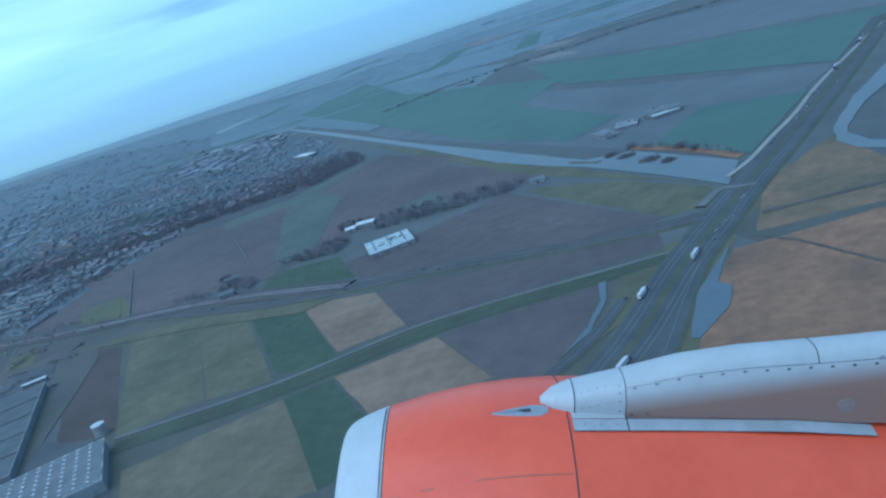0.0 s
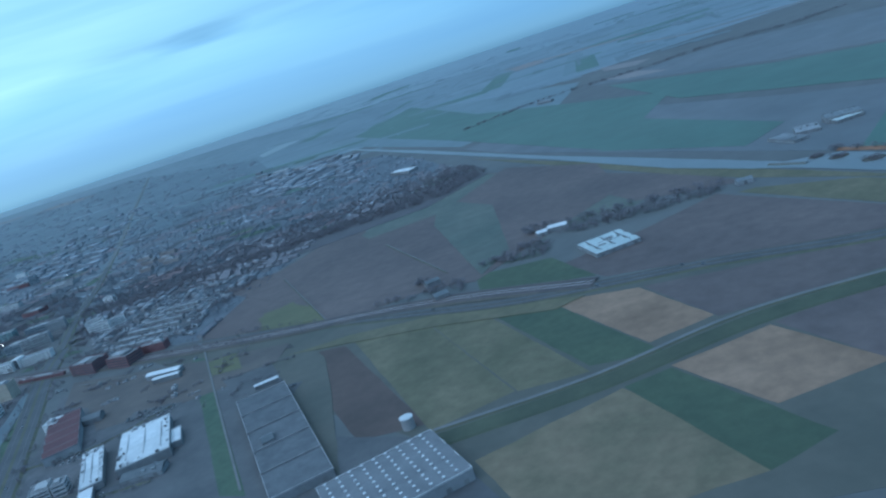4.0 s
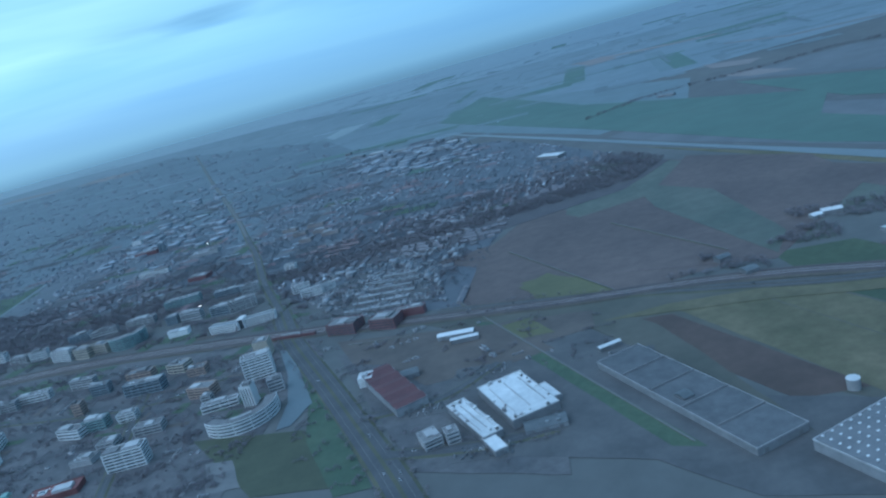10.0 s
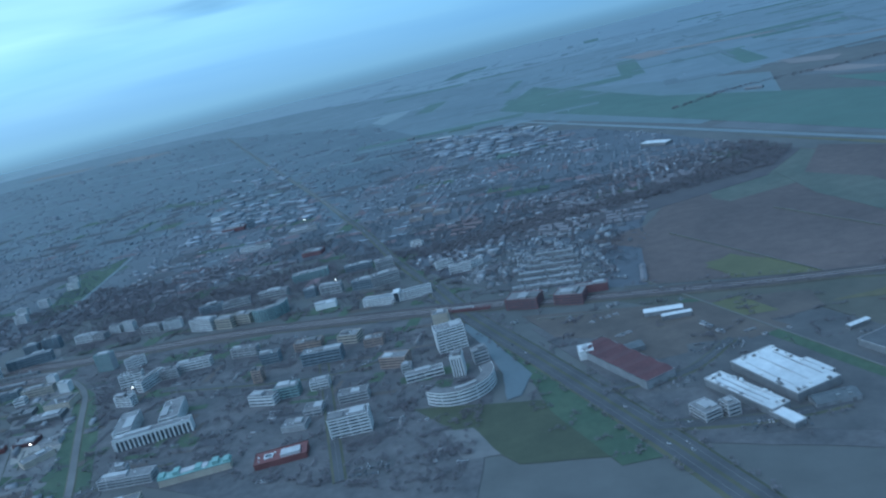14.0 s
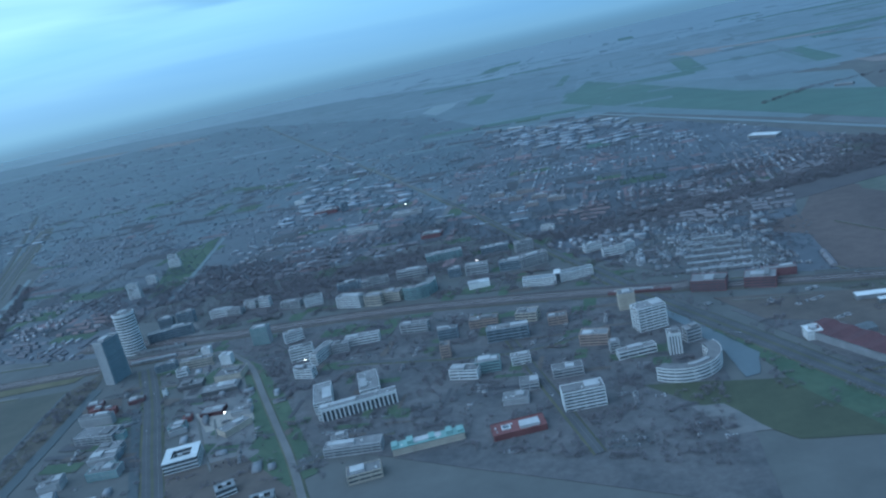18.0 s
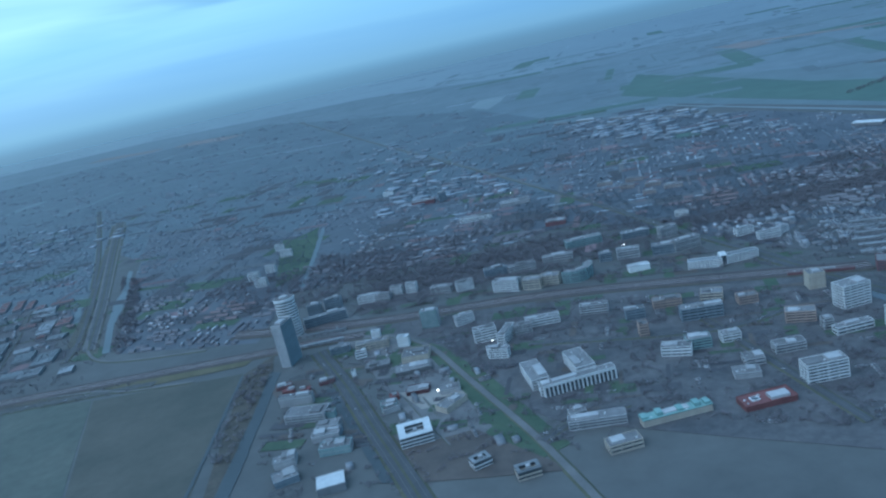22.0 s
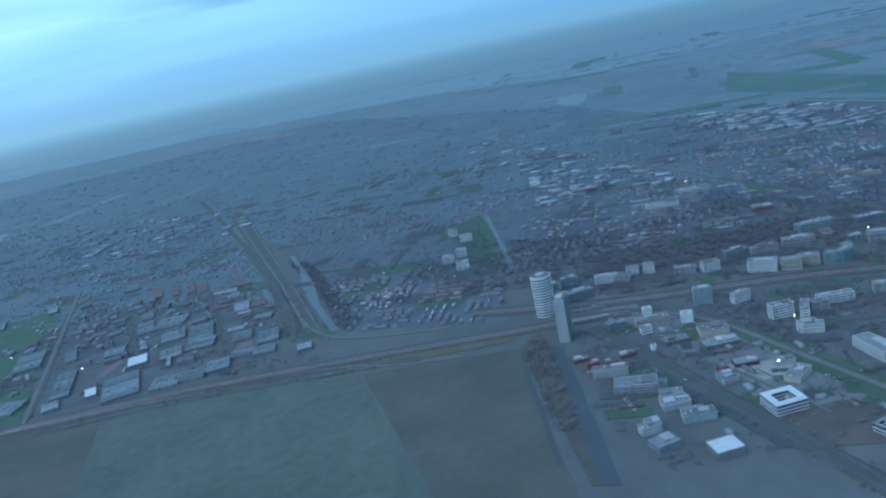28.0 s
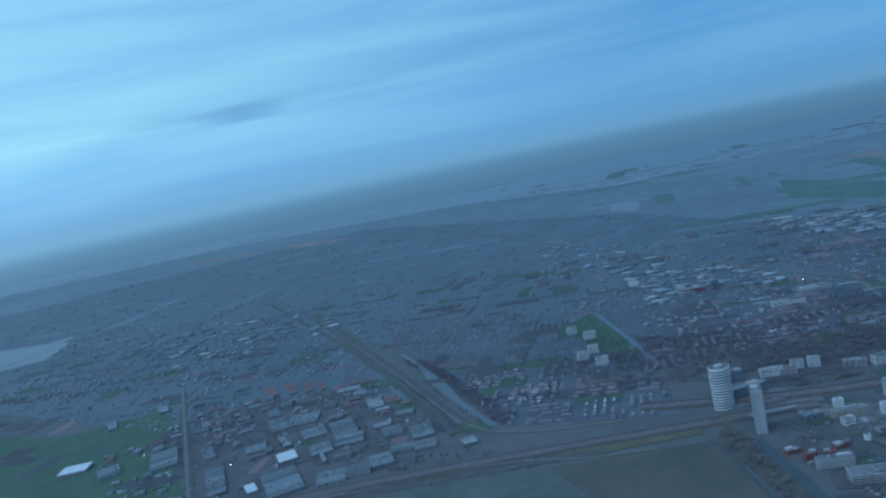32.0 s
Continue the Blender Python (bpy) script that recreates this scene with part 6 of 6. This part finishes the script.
woods([(-1564, 1246), (-1244, 1191), (-1017, 1141), (-817, 1058), (-826, 1090), (-1036, 1190), (-1271, 1238), (-1616, 1316)], 0.006, 17)
woods([(-763, 1004), (-633, 936), (-492, 874), (-365, 828), (-361, 845), (-496, 898), (-641, 961), (-767, 1034)], 0.006, 18)
woods([(-625, 938), (-408, 838), (-232, 733), (-141, 696), (-142, 714), (-236, 756), (-419, 866), (-650, 983)], 0.006, 19)
woods([(-1260, 781), (-1492, 1107), (-1347, 1105), (-1191, 1116), (-929, 1012), (-845, 957), (-838, 712), (-876, 593)], 0.008, 20)
woods([(-1377, 784), (-1450, 915), (-1534, 1167), (-1401, 1185), (-1211, 1122), (-1158, 870), (-1187, 673)], 0.006, 21)
woods([(-1677, 1061), (-1644, 1149), (-1622, 980), (-1637, 825), (-1666, 835)], 0.010, 22)
woods([(-2496, 1185), (-2271, 1215), (-1973, 1190), (-1976, 1214), (-2113, 1306), (-2304, 1310), (-2523, 1236)], 0.004, 23)
woods([(-2200, 1935), (-2128, 1875), (-1955, 1366), (-1985, 1332), (-2060, 1560)], 0.022, 31)
woods([(-2101, 1354), (-2100, 1783), (-2013, 1424), (-1993, 1353), (-1964, 1283), (-2026, 1289)], 0.004, 24)
woods([(199, 893), (240, 815), (266, 722), (272, 728), (246, 822), (206, 898)], 0.02, 30)
for cx, cy, rr in ((192, 858, 9), (205, 812, 10), (217, 784, 7), (180, 884, 7)):
    field([(cx + rr * math.cos(a) * 1.3, cy + rr * math.sin(a)) for a in np.linspace(0, 5.6, 9)], bank_brown, 0.37)
    r_isle = np.random.default_rng(int(cx))
    plant([(cx + r_isle.normal() * rr * 0.5, cy + r_isle.normal() * rr * 0.4) for _ in range(26)], r_isle, "island_shrubs", "brown leafless shrubs on a small island", tall=5.0)
road_pale([(138, 915), (150, 893), (163, 872)], 5)
woods([(185, 843), (224, 796), (217, 774), (182, 823)], 0.02, 25)
woods([(-1887, 1592), (-1369, 1665), (-1067, 1625), (-894, 1307), (-1019, 1246), (-1278, 1259), (-1735, 1384)], 0.009, 26)
works([(-2512, 1320), (-2728, 1890), (-2268, 1782), (-2113, 1360), (-2186, 1267), (-2393, 1268)], 46, 31, 0.25)
works([(-2886, 1628), (-2690, 1660), (-2567, 1321), (-2706, 1334)], 10, 32, 0.25)
specks([(-965, 2860), (-510, 2718), (-453, 2330), (-529, 2164), (-803, 2363)], 90, 33)
specks([(-949, 2637), (-704, 2738), (-503, 2332), (-454, 1970), (-739, 2203)], 50, 34)
specks([(-1704, 3465), (-1446, 3243), (-1076, 2090), (-1146, 1856), (-1555, 2209)], 50, 35)
specks([(-2940, 2356), (-2381, 2334), (-2623, 3076), (-3443, 3189)], 50, 36)
specks([(-1550, 1963), (-1245, 2058), (-1156, 2197), (-1415, 2411)], 40, 37)
sheds([(-2512, 1320), (-2728, 1890), (-2268, 1782), (-2113, 1360), (-2186, 1267), (-2393, 1268)], 420, 71, 12)
sheds([(-2886, 1628), (-2690, 1660), (-2567, 1321), (-2706, 1334)], 60, 72, 12)
sheds([(-1554, 785), (-1612, 1009), (-1576, 1144), (-1406, 1100), (-1311, 910), (-1258, 683)], 60, 74, 8)
sheds([(-894, 1307), (-703, 1300), (-587, 1284), (-527, 1285), (-619, 1074), (-794, 1078)], 90, 76, -14)
parked([(-1260, 781), (-1492, 1107), (-1347, 1105), (-1191, 1116), (-929, 1012), (-845, 957), (-838, 712), (-876, 593)], 95, 61, -12)
parked([(-1554, 785), (-1612, 1009), (-1576, 1144), (-1406, 1100), (-1311, 910), (-1258, 683)], 60, 62, 8)
parked([(-628, 618), (-912, 1140), (-705, 1038), (-585, 883), (-510, 737), (-441, 518)], 70, 63, 15, 1.2)
parked([(-2512, 1320), (-2728, 1890), (-2268, 1782), (-2113, 1360), (-2186, 1267), (-2393, 1268)], 110, 64, 12, 1.3)
parked([(-770, 1010), (-620, 980), (-630, 1200), (-740, 1230)], 120, 66, -17, 1.4)
parked([(-883, 1264), (-703, 1300), (-587, 1284), (-641, 1092), (-794, 1078)], 110, 65, -14, 1.25)
# flat far plots, most again with haze in the colour
quilt((-6500, 2500, 3500, 6800), 900, 150, 45, hazed_hedges, "distant dark copses and tree belts", 52)
quilt((-6000, 2600, 3000, 5800), 300, 40, 7, hazed_specks, "hazed pale roofs and glasshouses", 53)
quilt((-7000, 2800, 6500, 8800), 70, 700, 70, hazed_fields, "distant pale fields and plots", 41)
quilt((-7000, 2800, 6500, 8800), 260, 420, 16, hazed_hedges, "distant dark hedgerows and woods", 42)
quilt((-1200, 2900, 5500, 7000), 60, 600, 110, hazed_crop, "distant green crops", 43)
quilt((-6500, 3000, 5500, 8000), 26, 420, 16, hazed_specks, "distant strips of pale water and glasshouses", 44)
quilt((-4200, 1350, -500, 3000), 320, 100, 42, town_dark, "dark gardens and tree belts between the quarters", 45)
quilt((-4200, 1350, -500, 3000), 80, 110, 50, park, "small parks and sports fields in town", 46)
quilt((-3600, 1350, -500, 2600), 46, 70, 26, roof_dull_red, "blocks of red roofs in town", 47)
quilt((-1500, 1480, -400, 2300), 120, 60, 16, roof_dull_red, "blocks of dull red roofs in the old town", 54)
quilt((-1500, 1480, -400, 2300), 140, 34, 7, hazed_specks, "small pale roofs in the old town", 55)
quilt((-4200, 1500, -500, 3200), 90, 240, 9, concrete_road, "pale streets between the quarters", 48)
quilt((-1600, 800, -850, 1250), 80, 42, 18, park, "lawns between the offices", 49, 0.734, 0.001)
quilt((-1600, 780, -850, 1250), 90, 34, 12, town_dark, "dark shrub beds between the offices", 50, 0.818, 0.001)
quilt((-1600, 780, -850, 1250), 50, 40, 10, wasteland, "brown planting beds and building plots", 51, 0.910, 0.001)

# ---- trees along the streets ----
def avenue():
    r = np.random.default_rng(90)
    spots = []
    for q, nrm, w, h, rate in roads:
        for i in range(len(q) - 1 if rate else 0):
            ln = float(np.linalg.norm(q[i + 1] - q[i]))
            for side in (-1, 1):
                for u in np.arange(0, 1, 9.0 / max(ln, 9.0)):
                    if r.random() < 0.55:
                        c = q[i] + (q[i + 1] - q[i]) * u + nrm[i] * side * (w / 2 + r.uniform(2.5, 8))
                        if -2700 < c[0] < -430 and c[1] < 1750:
                            spots.append((float(c[0]), float(c[1])))
    plant(spots, r, "street_trees", "bare winter trees lining the streets", tall=6.5)


def copse(poly, n, seed, tall):
    """Clumps of shrubs and small trees between the buildings."""
    r = np.random.default_rng(seed)
    c = np.array(poly, float)
    spots = []
    for _ in range(n):
        x, y = r.uniform(c[:, 0].min(), c[:, 0].max()), r.uniform(c[:, 1].min(), c[:, 1].max())
        a, ln = radians(r.choice((-14, 76, 5)) + r.uniform(-8, 8)), r.uniform(8, 46)
        for u in np.arange(0, ln, 3.2):
            p = (x + math.cos(a) * u + r.normal() * 2.0, y + math.sin(a) * u + r.normal() * 2.0)
            if not is_taken(*p) and inside(poly, np.array([p[0]]), np.array([p[1]]))[0]:
                spots.append(p)
    plant(spots, r, "shrubs", "dark bare shrubs and young trees between buildings", tall=tall)


avenue()
copse([(-1260, 781), (-1492, 1107), (-1347, 1105), (-1191, 1116), (-929, 1012), (-845, 957), (-838, 712), (-876, 593)], 520, 91, 5.0)
copse([(-1560, 1250), (-1240, 1190), (-850, 1090), (-800, 1280), (-1050, 1420), (-1480, 1400)], 420, 92, 6.0)
copse([(-1600, 720), (-1612, 1009), (-1576, 1144), (-1406, 1100), (-1311, 910), (-1258, 683)], 200, 93, 4.5)
copse([(-780, 600), (-830, 1000), (-640, 960), (-440, 800), (-400, 520)], 160, 94, 4.5)
copse([(-2640, 1200), (-2730, 1890), (-2268, 1800), (-2050, 1360), (-2000, 1200)], 300, 95, 5.0)
copse([(-900, 1080), (-640, 1000), (-520, 1300), (-900, 1420)], 260, 96, 6.0)

# ---- traffic, yards, small things ----
tank(-320, 538, 5, 9)
car_park(-707, 1071, -14, 4, 22)
car_park(-594, 745, -14, 2, 20)
car_park(-952, 662, -10, 2, 14)
car_park(-1136, 814, 5, 1, 12)
car_park(-1525, 938, -5, 2, 12)
car_park(-1261, 743, 10, 2, 10)
car_park(-655, 692, -10, 2, 14)
car_park(-453, 693, -14, 2, 16)
car_park(-2312, 1321, -14, 1, 12)
car_park(-1126, 1070, -12, 1, 14)
car_park(-606, 588, -14, 2, 20)
mast(-1383, 876, 14, 1.0)
mast(-2498, 1383, 12)
mast(-1182, 1852, 16)
mast(-2729, 1544, 12)
mast(-1305, 1005, 8)
mast(-1048, 1289, 10)

traffic()
deck = next(lane[3] for lane in roads if lane[4] and lane[2] > 30)
for x, y in ((146, 516), (95, 478)):
    car(x, y, deck + 0.03, 54, car_white, True)


# ---- the engine under the wing, at the start of the flight ----
def lathe(profile, k=96, a0=-40.0, a1=220.0):
    """A shell turned about the x axis from rows of x, radius."""
    v, f = [], []
    ang = [radians(a0 + (a1 - a0) * j / k) for j in range(k + 1)]
    for x, r in profile:
        v += [(x, r * math.cos(q), r * math.sin(q)) for q in ang]
    n = k + 1
    for i in range(len(profile) - 1):
        for j in range(k):
            f.append((i * n + j, (i + 1) * n + j, (i + 1) * n + j + 1, i * n + j + 1))
    return v, f


def smooth_profile(rows, n=40):
    xs = np.array([a for a, _ in rows])
    rs = np.array([b for _, b in rows])
    s = np.concatenate([[0], np.cumsum(np.hypot(np.diff(xs), np.diff(rs)))])
    u = np.linspace(0, s[-1], n)
    return list(zip(np.interp(u, s, xs), np.interp(u, s, rs)))


engine = new("jet_engine")
tagged(engine, "orange jet engine with bare metal inlet lip and white pylon", "jet engine")
# axes: x aft, y away from the cabin, z up, hung beside the cabin window
engine.matrix_world = pose(-0, 0, 116.33, 72.77, 17.97, -2.77) @ Matrix(((1, 0, 0, -0.685), (0, 0, 1, -2.112), (0, -1, 0, -5.45), (0, 0, 0, 1))) @ pose(0, 0, 0, 20)
LIP = [(0.10, 0.70), (0.02, 0.745), (-0.005, 0.775), (0.0, 0.805), (0.02, 0.838), (0.06, 0.872), (0.12, 0.906), (0.20, 0.942), (0.26, 0.964), (0.305, 0.978)]
part("inlet_lip", lathe(smooth_profile(LIP, 36)), bare_metal, engine, "bare aluminium inlet lip", smooth=True)
COWL = [(0.31, 0.980), (0.50, 1.040), (0.70, 1.094), (0.95, 1.145), (1.20, 1.178), (1.472, 1.197)]
part("fan_cowl", lathe(smooth_profile(COWL, 30)), orange_paint, engine, "orange painted fan cowl", smooth=True)
REAR = [(1.48, 1.197), (2.4, 1.195), (3.2, 1.16), (4.2, 1.08)]
part("thrust_reverser_cowl", lathe(smooth_profile(REAR, 24)), orange_paint, engine, "orange painted rear cowl", smooth=True)
part("duct", lathe([(0.10, 0.70), (0.6, 0.70), (1.4, 0.78), (4.1, 0.9)]), seam_black, engine, "dark inlet duct", smooth=True)
for x, r in ((0.3075, 0.9793), (1.476, 1.1985)):
    part("panel_seam", lathe([(x - 0.004, r - 0.004), (x - 0.004, r + 0.0012), (x + 0.004, r + 0.0012), (x + 0.004, r - 0.004)]), seam_black, engine, "dark panel seam")
rivet = mesh("rivet", *box(-0.004, -0.004, 0, 0.004, 0.004, 0.004), mats=(seam_black,))
for i in range(110):
    q = radians(70 + 90 * i / 109)
    ob = part("rivet", rivet, None, engine, "", (0.288, 0.9745 * math.cos(q), 0.9745 * math.sin(q)))
    ob.rotation_euler = (q - math.pi / 2, 0, 0)


def pylon_section(x):
    """Half width, foot height and crown height of the pylon fairing at x."""
    w = float(np.interp(x, (1.32, 1.40, 1.525, 1.84, 2.6, 4.3), (0.02, 0.10, 0.155, 0.185, 0.20, 0.21)))
    top = float(np.interp(x, (1.32, 1.40, 1.525, 1.66, 1.84, 2.0, 2.2, 2.6, 3.09, 3.57, 4.3), (1.21, 1.265, 1.315, 1.352, 1.395, 1.44, 1.505, 1.575, 1.622, 1.675, 1.77)))
    return w, 1.15, top


def fairing(x0, x1, lo, hi, n=26, m=14, grow=0.0):
    """A shell of the pylon from x0 to x1, over the share lo to hi of its girth."""
    v, f = [], []
    for i in range(n + 1):
        x = x0 + (x1 - x0) * i / n
        w, foot, top = pylon_section(x)
        for j in range(m + 1):
            q = math.pi * (lo + (hi - lo) * j / m)
            side = math.copysign(abs(math.cos(q)) ** 0.7, math.cos(q))
            v.append((x, -(w + grow) * side, foot + (top + grow - foot) * abs(math.sin(q)) ** 0.75))
    k = m + 1
    for i in range(n):
        for j in range(m):
            f.append((i * k + j, i * k + j + 1, (i + 1) * k + j + 1, (i + 1) * k + j))
    return v, f


part("pylon_nose", fairing(1.32, 1.52, 0.0, 1.0, grow=0.004), white_paint, engine, "white pointed pylon nose", smooth=True)
part("nose_seam", fairing(1.52, 1.527, 0.0, 1.0, n=1, grow=0.003), seam_black, engine)
part("pylon_front_panel", fairing(1.527, 1.84, 0.0, 1.0), white_paint, engine, smooth=True)
part("panel_seam", fairing(1.84, 1.845, 0.0, 1.0, n=1, grow=0.001), seam_black, engine)
part("pylon_upper", fairing(1.845, 4.3, 0.0, 1.0), pylon_paint, engine, "white pylon fairing browned by heat along its side", smooth=True)


def skin(x, share, out=0.0):
    """A point on the pylon's surface at x, at a share of its girth from the cabin side."""
    w, foot, top = pylon_section(x)
    q = math.pi * share
    side = math.copysign(abs(math.cos(q)) ** 0.7, math.cos(q))
    return (x, -(w + out) * side, foot + (top + out - foot) * abs(math.sin(q)) ** 0.75)


def on_pylon(x, share, rx, rs, out, k=14):
    """A round flat piece lying on the pylon's skin."""
    v = [skin(x, share, out)] + [skin(x + rx * math.cos(2 * math.pi * i / k), share + rs * math.sin(2 * math.pi * i / k), out) for i in range(k)]
    v += [skin(x + rx * 1.05 * math.cos(2 * math.pi * i / k), share + rs * 1.05 * math.sin(2 * math.pi * i / k), 0.0) for i in range(k)]
    f = [(0, 1 + i, 1 + (i + 1) % k) for i in range(k)] + [(1 + i, 1 + k + i, 1 + k + (i + 1) % k, 1 + (i + 1) % k) for i in range(k)]
    return v, f


part("side_seam", fairing(1.845, 4.3, 0.287, 0.2905, m=1, grow=0.0015), seam_black, engine, "thin dark seam along the pylon")
part("crown_seam", fairing(3.03, 3.036, 0.29, 0.75, n=1, grow=0.0015), seam_black, engine, "thin dark seam over the pylon")
for i in range(16):
    part("screw", on_pylon(1.90 + i * 0.135, 0.268 - 0.0008 * i, 0.012, 0.0075, 0.002, 8), scoop_dark, engine)
for i in range(5):
    for j in range(2):
        part("screw", on_pylon(1.57 + 0.05 * i, 0.10 + 0.22 * j + 0.012 * i, 0.006, 0.004, 0.0015, 8), scoop_dark, engine)
for i in range(4):
    part("screw", on_pylon(1.805, 0.06 + 0.09 * i, 0.007, 0.005, 0.0015, 8), scoop_dark, engine)
part("screw", on_pylon(1.88, 0.035, 0.013, 0.006, 0.002, 8), scoop_dark, engine)
part("screw", on_pylon(1.98, 0.035, 0.013, 0.006, 0.002, 8), scoop_dark, engine)
part("cover_plate", on_pylon(3.22, 0.052, 0.052, 0.026, 0.003, 24), cover_brown, engine, "round pale brown cover plate")
part("latch", on_pylon(3.42, 0.30, 0.022, 0.010, 0.003, 10), scoop_grey, engine)
part("drain_hole", on_pylon(2.40, 0.02, 0.010, 0.005, 0.002, 10), cover_brown, engine)
SKIRT = [(1.50, 1.203), (1.84, 1.2042), (2.1, 1.2045), (2.9, 1.192), (3.4, 1.156)]
part("pylon_foot_front", lathe(SKIRT[:2], 10, 90.0, 100.0), white_paint, engine, "white front foot of the pylon", smooth=True)
part("pylon_foot", lathe(SKIRT[1:], 10, 92.0, 100.2), heat_stain, engine, "heat-browned foot of the pylon", smooth=True)
part("pylon_skirt", lathe(SKIRT, 8, 100.2, 105.0), skirt_paint, engine, "grey-white apron strip under the pylon", smooth=True)
part("skirt_seam", lathe([(x, r + 0.001) for x, r in SKIRT], 2, 105.0, 105.22), seam_black, engine, "dark seam under the apron strip")
part("skirt_joint", lathe([(1.838, 1.206), (1.846, 1.206)], 6, 96.0, 105.0), seam_black, engine)
part("skirt_top_seam", lathe([(x, r + 0.001) for x, r in SKIRT[1:]], 2, 100.1, 100.3), seam_black, engine)
for i in range(3):
    part("screw", lathe([(1.57 + 0.1 * i, 1.206), (1.578 + 0.1 * i, 1.206)], 2, 102.5, 102.9), scoop_dark, engine)


def on_cowl(rows, lift, k=8):
    """A raised patch on the fan cowl from rows of x, first angle, last angle; its rim is turned down to the skin."""
    v, f = [], []
    for x, a0, a1 in rows:
        r = float(np.interp(x, [p for p, _ in COWL], [p for _, p in COWL]))
        for j in range(k + 1):
            a = radians(a0 + (a1 - a0) * j / k)
            rr = r + (lift if 0 < j < k else -0.002)
            v.append((x, rr * math.cos(a), rr * math.sin(a)))
    n = k + 1
    for i in range(len(rows) - 1):
        for j in range(k):
            f.append((i * n + j, (i + 1) * n + j, (i + 1) * n + j + 1, i * n + j + 1))
    return v, f


scoop = part("vent_scoop", on_cowl([(1.00, 94.7, 95.3), (1.06, 94.0, 96.2), (1.12, 93.2, 97.0), (1.18, 92.6, 97.6), (1.25, 92.1, 98.0), (1.30, 92.0, 98.0), (1.34, 92.6, 97.4), (1.365, 94.0, 96.0)], 0.006), scoop_grey, engine, "grey teardrop vent scoop on the cowl", smooth=True)
# ramp and slot are raised patches, dark to imitate a shaded recess
part("scoop_ramp", on_cowl([(1.05, 94.9, 95.3), (1.12, 94.3, 95.9), (1.19, 93.8, 96.4)], 0.0075, 4), scoop_mid, scoop, "raised ramp patch, darkened to look recessed")
part("vent_slot", on_cowl([(1.17, 94.6, 95.4), (1.21, 93.8, 96.6), (1.245, 93.7, 96.8), (1.25, 93.9, 96.6)], 0.0085, 4), seam_black, scoop, "dark vent slot")
part("cowl_stain", on_cowl([(0.36, 122.8, 123.2), (0.6, 120.9, 122.2), (0.94, 119.3, 120.2), (1.2, 118.9, 119.8), (1.46, 118.9, 119.6)], 0.0012, 4), oil_streak, engine, "thin dark streak of dirt")
